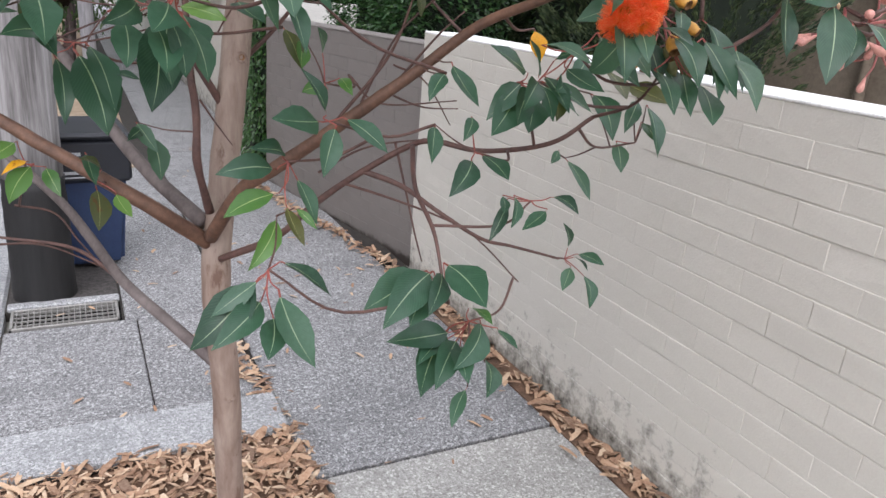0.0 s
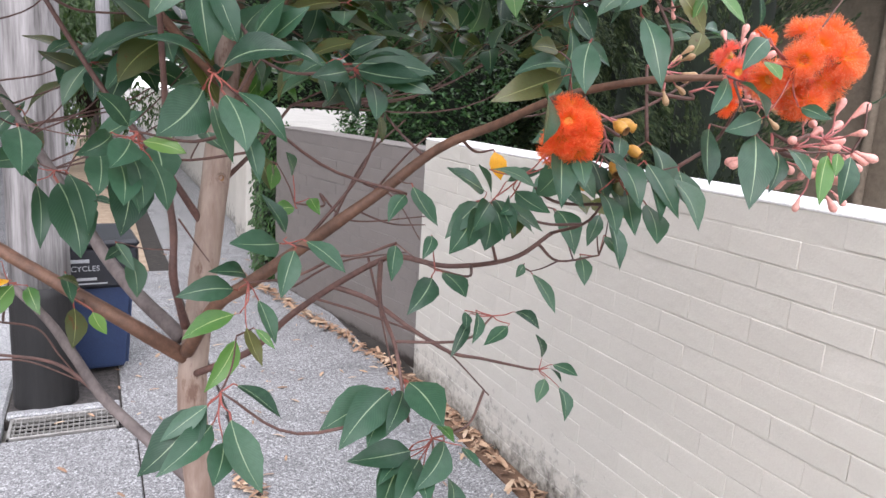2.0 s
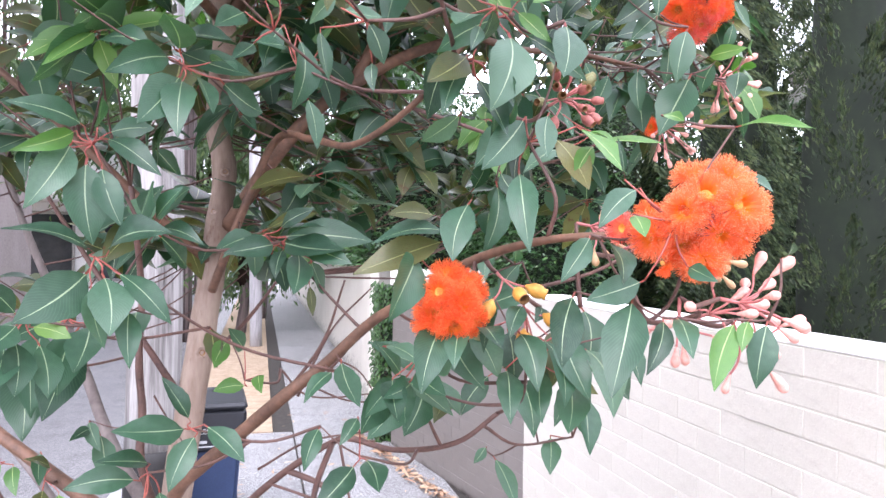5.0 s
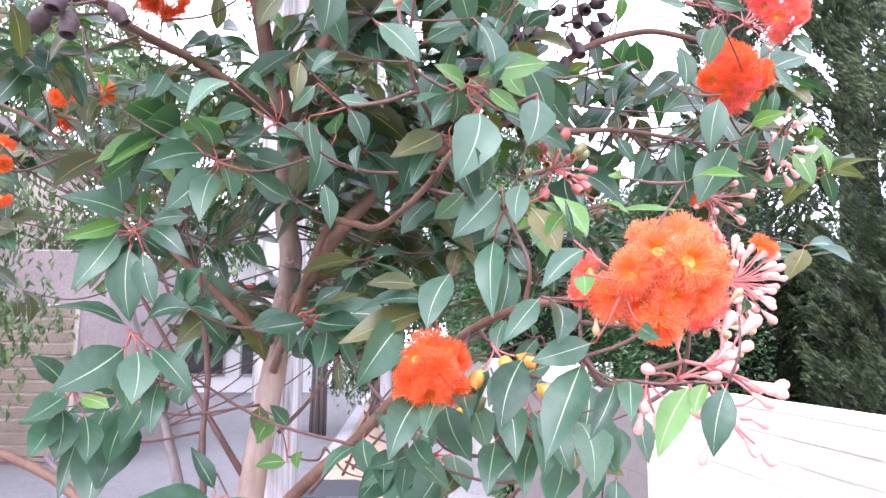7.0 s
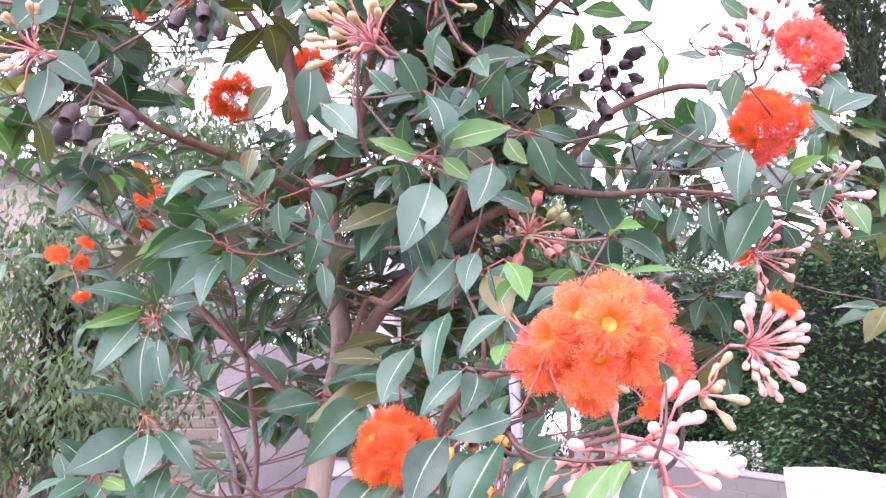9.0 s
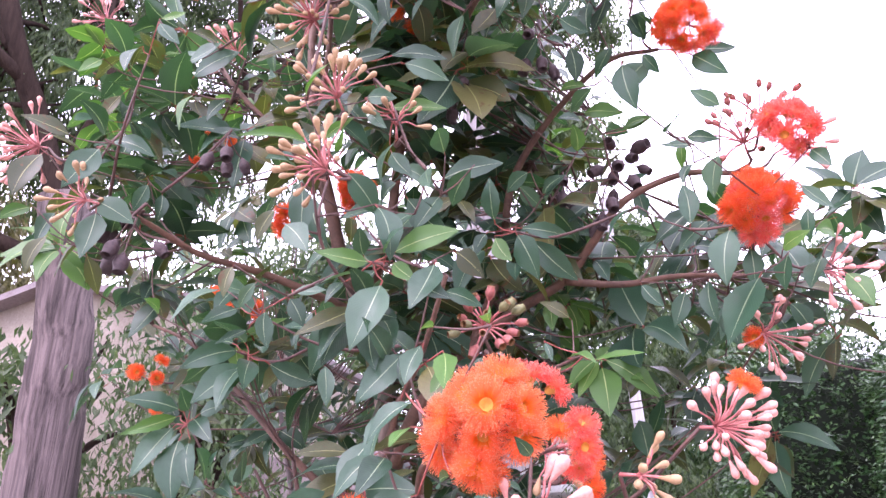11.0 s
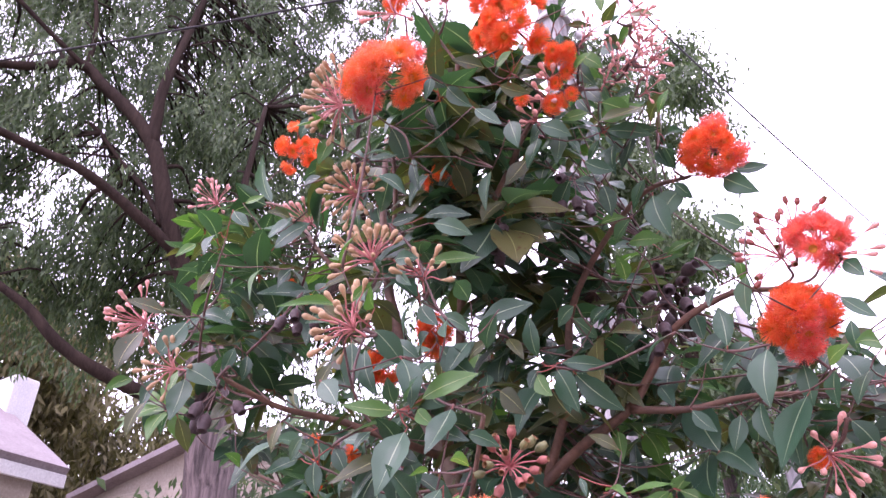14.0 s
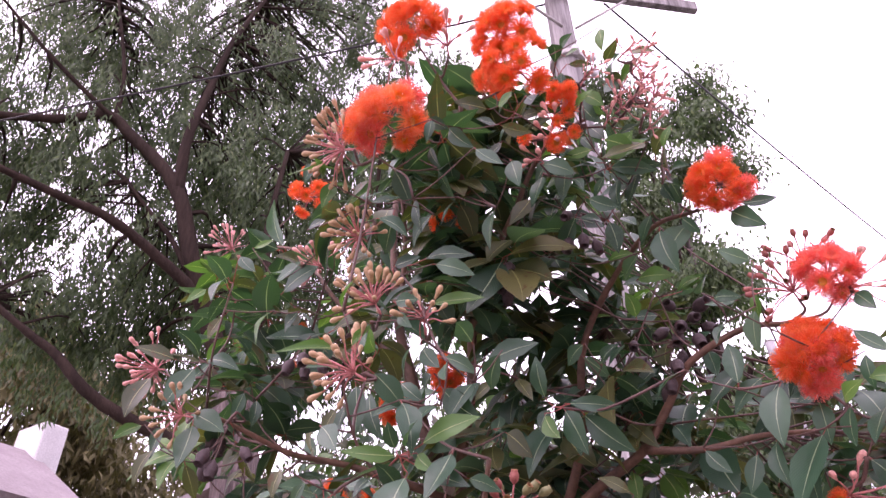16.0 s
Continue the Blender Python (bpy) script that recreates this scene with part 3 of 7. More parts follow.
def build_mulch():
    rng = random.Random(5)
    nx, ny = 34, 90
    verts, faces = [], []
    for j in range(ny + 1):
        for i in range(nx + 1):
            x, y = -0.235 + 1.06 * i / nx, -2.4 + 4.71 * j / ny
            z = -0.015 + 0.02 * noise.noise(Vector((x * 6, y * 6, 3))) + 0.008 * noise.noise(Vector((x * 30, y * 30, 7)))
            verts.append(Vector((x, y, z)))
    for j in range(ny):
        for i in range(nx):
            a = j * (nx + 1) + i
            faces.append([a, a + 1, a + nx + 2, a + nx + 1])
    solid("mulch_bed", mesh_of("mulch_bed", verts, faces, M_SOIL), "brown garden bed covered in wood mulch", "garden bed", kind="structure")
    # chips and shed leaves
    chip = ([Vector(p) for p in ((-0.5, -0.14, 0), (0.1, -0.2, 0.05), (0.5, -0.05, 0.0), (0.42, 0.1, 0.04), (-0.05, 0.17, 0.07), (-0.5, 0.1, 0.02))], [[0, 1, 4, 5], [1, 2, 3, 4]], [(0, 0)] * 6)
    poses = []
    for n in range(7000):
        x, y = rng.uniform(-0.23, 0.83), rng.uniform(0.9, 2.33) if n < 5200 else rng.uniform(-1.6, 0.9)
        s = rng.choice((0.02, 0.03, 0.04, 0.05, 0.075)) * rng.uniform(0.7, 1.3)
        w = rng.uniform(0.4, 1.1)
        m = Matrix.Translation((x, y, rng.uniform(-0.006, 0.022))) @ Euler((rng.uniform(-0.5, 0.5), rng.uniform(-0.4, 0.4), rng.uniform(0, 6.3))).to_matrix().to_4x4() @ Matrix.Diagonal((s, s * w, s, 1))
        poses.append((0, m))
    solid("wood_chips", scatter_mesh("wood_chips", [chip], poses, M_CHIP), "scattered tan and brown wood chips", "mulch", kind="stuff")
    poses = []
    for _ in range(900):
        y = rng.uniform(0.4, 6.5)
        x = 1.895 - abs(rng.gauss(0, 0.05)) - (0.03 if y > 3.7 else 0.0) - max(0, y - 3.9) * 0.2
        s = rng.uniform(0.03, 0.10)
        m = Matrix.Translation((x, y, rng.uniform(0.003, 0.03))) @ Euler((rng.uniform(-0.4, 0.4), rng.uniform(-0.3, 0.3), rng.uniform(0, 6.3))).to_matrix().to_4x4() @ Matrix.Diagonal((s, s * rng.uniform(0.5, 1.0), s, 1))
        poses.append((0, m))
    for _ in range(170):
        x, y, s = rng.uniform(0.0, 1.75), rng.uniform(1.9, 7.5), rng.uniform(0.025, 0.075)
        m = Matrix.Translation((x, y, 0.006)) @ Euler((rng.uniform(-0.2, 0.2), 0, rng.uniform(0, 6.3))).to_matrix().to_4x4() @ Matrix.Diagonal((s, s * 0.7, s, 1))
        poses.append((0, m))
    for _ in range(90):
        u, s = rng.random(), rng.uniform(0.03, 0.075)
        x, y = 0.735 + 0.05 * u + rng.gauss(0, 0.022), 3.05 - 0.75 * u
        m = Matrix.Translation((x, y, rng.uniform(0.004, 0.016))) @ Euler((rng.uniform(-0.3, 0.3), rng.uniform(-0.2, 0.2), rng.uniform(0, 6.3))).to_matrix().to_4x4() @ Matrix.Diagonal((s, s * rng.uniform(0.5, 1.0), s, 1))
        poses.append((0, m))
    solid("leaf_litter", scatter_mesh("leaf_litter", [chip], poses, M_CHIP), "dry tan leaf litter along the wall's foot", "leaf litter", kind="stuff")
    solid("wall_gutter_soil", box_mesh("wall_gutter_soil", (1.80, -2.4, -0.1), (1.95, 3.72, 0.002), M_SOIL, 0), "brown soil between the footpath and wall", "soil", kind="structure")


build_ground()
build_mulch()


# ---------------------------------------------------------------- walls
COURSE, LONG = 0.0835, 0.24


def painted_wall(name, m, length, courses, body_mat, brick_mat, label, first, phase, thick=0.22):
    """A wall of painted bricks along its own y; the face looks along -x. Bricks stand proud of the mortar."""
    root = solid(name, box_mesh(name, (0.0022, -0.0, -0.1), (thick, length, courses * COURSE), body_mat, 0, m), label, "wall", kind="structure")
    cuts = {}
    rng = random.Random(len(name))
    for c in range(courses):
        y = first - LONG + (phase if c % 2 else 0.0)
        while y < length:
            a, b = max(y + 0.0012, first), min(y + LONG - 0.0012, length)
            if b - a > 0.03:
                key = round(b - a, 3)
                if key not in cuts:
                    cuts[key] = box_mesh("brick", (0, 0, 0.0026), (0.016, key, COURSE - 0.0026), brick_mat, 0.0016)
                place = Matrix.Translation((rng.uniform(-0.0022, 0.0018), a, c * COURSE)) @ Matrix.Rotation(rng.uniform(-0.005, 0.005), 4, "Z") @ Matrix.Rotation(rng.uniform(-0.022, 0.022), 4, "Y")
                part("brick", cuts[key], root, m=m @ place)
            y += LONG
    return root


FACE = 1.907
painted_wall("wall_east", pose(FACE, 0.15, 0), 3.55, 17, M_PAINT_JOINT, M_PAINT, "cream-painted brick boundary wall with mossy foot", 0.0, 0.12)
solid("wall_capping", box_mesh("wall_capping", (FACE - 0.002, 0.15, 1.4195), (FACE + 0.222, 3.702, 1.432), M_CAP, 0.004), "white-painted top of the brick wall", "capping", kind="structure")
solid("wall_behind", box_mesh("wall_behind", (FACE, -6.0, -0.1), (FACE + 0.22, 0.149, 1.43), M_PAINT, 0.01), "cream-painted brick boundary wall", "wall", kind="structure")
LEAN = math.degrees(math.atan2(0.315, 1.542))
painted_wall("wall_far", pose(2.055, 3.71, 0, 0, 0, LEAN), 2.36, 16, M_PAINT_GREY, M_PAINT_GREY, "grey-brown painted brick wall along the footpath", 0.0, 0.12)
solid("far_capping", box_mesh("far_capping", (-0.003, 0.0, 1.336), (0.222, 2.362, 1.350), M_PAINT_GREY, 0.004, pose(2.055, 3.71, 0, 0, 0, LEAN)), "grey-brown painted top of the brick wall", "capping", kind="structure")
solid("wall_distant", box_mesh("wall_distant", (1.72, 8.2, -0.1), (1.95, 30, 1.45), M_PAINT, 0.01), "cream-painted wall further along the street", "wall", kind="structure")
solid("wall_gate_side", box_mesh("wall_gate_side", (1.62, 7.6, -0.1), (1.72, 8.2, 1.5), M_PAINT, 0.01), "pale painted gate pier", "pier", kind="structure")


# ---------------------------------------------------------------- street furniture
def build_grate():
    root = thing("drain_grate", (0.03, 3.61, 0), "rusty steel drain grate set in concrete", "grate")
    # shallow floor, its near-black colour stands for the shade of a deep drain
    part("pit", box_mesh("pit", (-0.215, 3.486, -0.11), (0.278, 3.734, -0.056), M_VOID, 0), root)
    x0, x1, y0, y1 = -0.205, 0.268, 3.50, 3.725
    for lo, hi in (((x0, y0, -0.03), (x1, y0 + 0.014, 0.004)), ((x0, y1 - 0.014, -0.03), (x1, y1, 0.004)), ((x0, y0, -0.03), (x0 + 0.014, y1, 0.004)), ((x1 - 0.014, y0, -0.03), (x1, y1, 0.004))):
        part("frame_bar", box_mesh("frame_bar", lo, hi, M_STEEL, 0.002), root)
    bar = box_mesh("bar", (-0.0018, y0, -0.020), (0.0018, y1, 0.002), M_STEEL, 0)
    for k in range(1, 19):
        part("bar", bar, root, m=Matrix.Translation((x0 + (x1 - x0) * k / 19, 0, 0)))
    cross = box_mesh("cross_bar", (x0, -0.0025, -0.008), (x1, 0.0025, 0.001), M_STEEL, 0)
    for k in range(1, 5):
        part("cross_bar", cross, root, m=Matrix.Translation((0, y0 + (y1 - y0) * k / 5, 0)))
    solid("grate_surround", box_mesh("grate_surround", (-0.225, 3.737, -0.1), (0.28, 3.80, 0.012), M_KERB, 0.008), "pale concrete rim behind the drain grate", "edging", kind="structure")


def build_pole():
    x, y = -0.061, 3.93
    root = thing("utility_pole", (x, y, 0), "weathered grey timber utility pole, tarred at its foot", "pole")
    part("shaft", tube_mesh("shaft", [(x, y, 0.62), (x, y, 3.0), (x, y, 5.5), (x, y, 8.6)], 0.138, 0.105, M_POLE, 20, 0.05, 10), root)
    part("tarred_foot", tube_mesh("tarred_foot", [(x, y, -0.05), (x, y, 0.3), (x, y, 0.625)], 0.148, 0.142, M_TAR, 20, 0.04), root, "black tarred foot of the pole")
    m = pose(x, y, 7.32, 0, 0, 41)
    part("crossarm", box_mesh("crossarm", (-1.3, -0.19, -0.06), (1.3, -0.125, 0.06), M_POLE, 0.006, m), root)
    for s in (-1, 1):
        v, f = tube_data([m @ Vector((0.06 * s, -0.16, -0.55)), m @ Vector((0.6 * s, -0.17, -0.05))], 0.014, 0.014, 6)
        part("brace", mesh_of("brace", v, f, M_STEEL), root)
        for k in (0.35, 0.75, 1.15):
            prof = [(0.02, 0), (0.045, 0.01), (0.03, 0.03), (0.05, 0.05), (0.03, 0.07), (0.04, 0.09), (0.012, 0.12)]
            part("insulator", lathe_mesh("insulator", prof, M_WHITE), root, m=m @ Matrix.Translation((k * s, -0.157, 0.06)))
    part("bracket", lathe_mesh("bracket", [(0.15, 0), (0.155, 0.005), (0.155, 0.05), (0.15, 0.055)], M_STEEL, 20), root, m=pose(x, y, 6.45))
    for a in (-25, 20, 65):
        m2 = pose(x, y, 6.36, 0, 0, a)
        prof = [(0.015, 0), (0.035, 0.01), (0.022, 0.03), (0.04, 0.05), (0.015, 0.08)]
        part("insulator", lathe_mesh("insulator", prof, M_WHITE), root, m=m2 @ Matrix.Translation((0.2, -0.1, 0)))


def cable(name, a, b, sag, label):
    a, b = Vector(a), Vector(b)
    pts = [a.lerp(b, k / 6) - Vector((0, 0, sag * 4 * (k / 6) * (1 - k / 6))) for k in range(7)]
    solid(name, tube_mesh(name, pts, 0.011, 0.011, M_CABLE, 5), label, "cable")


def build_bin():
    x, y = 0.175, 4.40
    root = thing("wheelie_bin", (x, y, 0), "blue wheelie bin with a black lid behind the pole", "bin")
    m = pose(x, y, 0, 0, 0, 4) @ Matrix.Scale(0.86, 4)
    bm = bmesh.new()
    bmesh.ops.create_cube(bm, size=1.0)
    for v in bm.verts:
        top = v.co.z > 0
        sx, sy = (0.235, 0.265) if top else (0.18, 0.205)
        v.co = Vector((math.copysign(sx, v.co.x), math.copysign(sy, v.co.y), 0.86 if top else 0.03))
    bmesh.ops.bevel(bm, geom=bm.edges[:], offset=0.025, segments=3, affect="EDGES")
    me = bpy.data.meshes.new("body")
    bm.to_mesh(me)
    bm.free()
    me.materials.append(M_BIN_BLUE)
    me.transform(m)
    part("body", me, root)
    part("rim", box_mesh("rim", (-0.25, -0.285, 0.60), (0.25, 0.285, 0.868), M_BIN, 0.02, m), root)
    part("lid", box_mesh("lid", (-0.255, -0.30, 0.870), (0.255, 0.29, 0.915), M_BIN, 0.018, m), root)
    part("handle", tube_mesh("handle", [m @ Vector(p) for p in ((-0.2, 0.28, 0.88), (-0.2, 0.35, 0.89), (0.2, 0.35, 0.89), (0.2, 0.28, 0.88))], 0.014, 0.014, M_BIN, 8), root)
    for s in (-1, 1):
        prof = [(0.03, -0.025), (0.095, -0.025), (0.1, -0.015), (0.1, 0.015), (0.095, 0.025), (0.03, 0.025)]
        part("wheel", lathe_mesh("wheel", prof, M_TYRE, 16), root, m=m @ pose(0.19 * s, 0.22, 0.1, 0, 90, 0))
    for k, (w, z, h) in enumerate(((0.16, 0.775, 0.022), (0.20, 0.66, 0.018), (0.26, 0.635, 0.008))):
        part("print", box_mesh("print", (-0.2, -0.2885, z), (-0.2 + w, -0.286, z + h), M_LABEL, 0, m), root, "white print on the bin")

    words = bpy.data.curves.new("lettering", "FONT")
    words.body, words.size, words.extrude = "RECYCLES", 0.048, 0.001
    words.materials.append(M_LABEL)
    part("lettering", words, root, "white block letters", m @ pose(-0.2, -0.288, 0.722, 90, 0, 0))


def build_far_pole():
    root = thing("street_pole", (0.42, 12.5, 0), "pale leaning timber pole further down the street", "pole")
    part("shaft", tube_mesh("shaft", [(0.42, 12.5, -0.05), (0.36, 12.5, 3.0), (0.26, 12.5, 6.0), (0.20, 12.5, 7.6)], 0.105, 0.085, M_PALEPOLE, 14, 0.05, 8), root)
    part("cap", lathe_mesh("cap", [(0.09, 0), (0.095, 0.01), (0.09, 0.03), (0.01, 0.05)], M_STEEL, 12), root, m=pose(0.20, 12.5, 7.6))


build_grate()
build_pole()
build_far_pole()
build_bin()
cable("power_cable", (-9.5, 0.4, 7.0), (-0.10, 3.90, 7.34), 0.12, "black overhead cable running to the pole")
cable("service_cable", (0.30, 4.25, 7.45), (4.2, 18.0, 9.8), 0.2, "thin black overhead cable beyond the pole")


# ---------------------------------------------------------------- background planting
SMALL_LEAF = [leaf_shape(w, 0.2, 0.06, 0.1, 0.02, 2) for w in (0.45, 0.55)]
HEDGE_LEAF = [far_leaf(0.50, 0.02), far_leaf(0.42, -0.04)]
LONG_LEAF = [far_leaf(w, s) for w, s in ((0.20, 0.08), (0.17, -0.09), (0.24, 0.03))]


def build_hedge(name, lo, hi, count, label, seed, size=0.055):
    """A clipped hedge: a core coloured as inner shade under a skin of small leaves."""
    rng = random.Random(seed)
    lo, hi = Vector(lo), Vector(hi)
    root = thing(name, ((lo.x + hi.x) / 2, (lo.y + hi.y) / 2, 0), label, "hedge")
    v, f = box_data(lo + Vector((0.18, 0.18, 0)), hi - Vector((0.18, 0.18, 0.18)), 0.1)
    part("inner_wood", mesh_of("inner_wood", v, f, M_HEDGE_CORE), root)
    poses = []
    for _ in range(count):
        p = Vector([rng.uniform(lo[k], hi[k]) for k in range(3)])
        side = rng.random()
        deep = abs(rng.gauss(0, 0.09)) - 0.05
        bulge = 0.14 * noise.noise(p * 1.7) + 0.06 * noise.noise(p * 5)
        if side < 0.5:
            p.x, out = lo.x + deep - bulge, Vector((-1, -0.1, 0.45))
        elif side < 0.68:
            p.y, out = lo.y + deep - bulge, Vector((0, -1, 0.4))
        else:
            p.z, out = hi.z - deep + bulge, Vector((-0.2, -0.2, 1))
        d = shaken(out, 0.8, rng)
        s = size * rng.uniform(0.6, 1.3)
        poses.append((rng.randrange(2), leaf_pose(p, p + (d + Vector((0, 0, -0.5))).normalized() * s, shaken((-0.2, -0.3, 1), 0.7, rng))))
    tagged(part("foliage", scatter_mesh("foliage", HEDGE_LEAF, poses, M_HEDGE), root), kind="stuff")


def build_cypress(x, y, r, h, seed, label):
    rng = random.Random(seed)
    root = thing("cypress", (x, y, 0), label, "tree", "cypresses behind the wall")
    part("trunk", tube_mesh("trunk", [(x, y, -0.05), (x + 0.03, y, h * 0.5), (x, y, h * 0.93)], 0.09, 0.02, M_EUC_BARK, 8), root)
    # solid core, coloured near black in place of shade between the plumes
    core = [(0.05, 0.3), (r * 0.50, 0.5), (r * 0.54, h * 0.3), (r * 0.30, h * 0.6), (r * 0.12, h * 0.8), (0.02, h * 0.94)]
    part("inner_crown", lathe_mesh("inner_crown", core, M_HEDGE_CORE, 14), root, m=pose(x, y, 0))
    poses = []
    near = y < 4.5
    # upright plumes, each a pointed tuft of short sprays
    for n in range(int(r * h * (220 if near else 230))):
        t = rng.random() ** 0.85
        z = 0.3 + (h - 0.3) * t
        a = rng.uniform(0, 2 * math.pi)
        prof = r * (0.75 + 0.35 * t) if t < 0.35 else r * max(0.03, (0.873 * (1 - ((t - 0.35) / 0.65) ** 1.8)))
        lump = 1 + 0.32 * noise.noise(Vector((math.cos(a) * 1.8, math.sin(a) * 1.8, z * 1.3 + seed)))
        rad = prof * lump * rng.uniform(0.58, 1.02)
        c = Vector((x + rad * math.cos(a), y + rad * math.sin(a), z))
        out = Vector((math.cos(a), math.sin(a), 0))
        rise = shaken(out * 0.8 + Vector((0, 0, 1)), 0.16, rng)
        long, wide = rng.uniform(0.20, 0.40), rng.uniform(0.030, 0.052)
        count = 135 if near else 100
        for k in range(count):
            u = rng.random() ** 0.8
            p = c + rise * long * u + Vector((rng.gauss(0, 1), rng.gauss(0, 1), 0)) * wide * (1.05 - u)
            d = shaken(rise + out * 0.3, 0.38, rng)
            s = rng.uniform(0.025, 0.050) * (1 if near else 1.7)
            poses.append((rng.randrange(3), leaf_pose(p, p + d * s, shaken(out + Vector((0, 0, 0.9)), 0.45, rng), 1.25)))
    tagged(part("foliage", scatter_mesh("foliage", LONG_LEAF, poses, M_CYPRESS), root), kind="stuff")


build_hedge("clipped_hedge", (2.75, 5.7, 0), (3.7, 7.9, 3.0), 30000, "dense dark green hedge behind the brick wall", 3)
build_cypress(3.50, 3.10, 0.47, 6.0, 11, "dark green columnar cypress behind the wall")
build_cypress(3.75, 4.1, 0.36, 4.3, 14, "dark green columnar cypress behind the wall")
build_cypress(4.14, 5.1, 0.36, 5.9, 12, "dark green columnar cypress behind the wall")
build_hedge("tall_hedge", (4.75, 4.9, 0), (5.5, 11, 2.9), 16000, "tall dark hedge behind the cypresses", 5, 0.07)
build_hedge("overgrown_hedge", (1.60, 8.0, 1.452), (3.6, 14.0, 3.5), 24000, "leafy green hedge spilling over the far wall", 4, 0.075)
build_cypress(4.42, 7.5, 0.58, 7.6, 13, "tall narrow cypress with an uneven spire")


def build_ivy():
    rng = random.Random(8)
    root = thing("ivy", (1.56, 6.3, 0), "green ivy hanging over a narrow gate pier", "climber")
    # pier takes the same near-black colour, as shade behind the ivy
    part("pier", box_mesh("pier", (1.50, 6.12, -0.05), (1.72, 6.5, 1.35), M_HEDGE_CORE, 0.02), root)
    poses = []
    for _ in range(1800):
        p = Vector((1.49 + rng.gauss(0, 0.015), rng.uniform(6.1, 6.52), rng.uniform(0, 1.4)))
        if rng.random() < 0.6:
            p = Vector((rng.uniform(1.46, 1.72), 6.11 + rng.gauss(0, 0.015), rng.uniform(0, 1.4)))
        d = shaken((-0.3, -0.3, -0.8), 0.6, rng)
        poses.append((rng.randrange(2), leaf_pose(p, p + d * rng.uniform(0.03, 0.06), shaken((-0.6, -0.8, 0.4), 0.5, rng))))
    tagged(part("foliage", scatter_mesh("foliage", SMALL_LEAF, poses, M_YOUNG_HEDGE), root), kind="stuff")


M_YOUNG_HEDGE = leaf_material("ivy_leaf", (0.012, 0.04, 0.008), (0.025, 0.08, 0.014), (0.05, 0.13, 0.02), (0.05, 0.1, 0.03), rough=0.45, glow=0.15)
build_ivy()


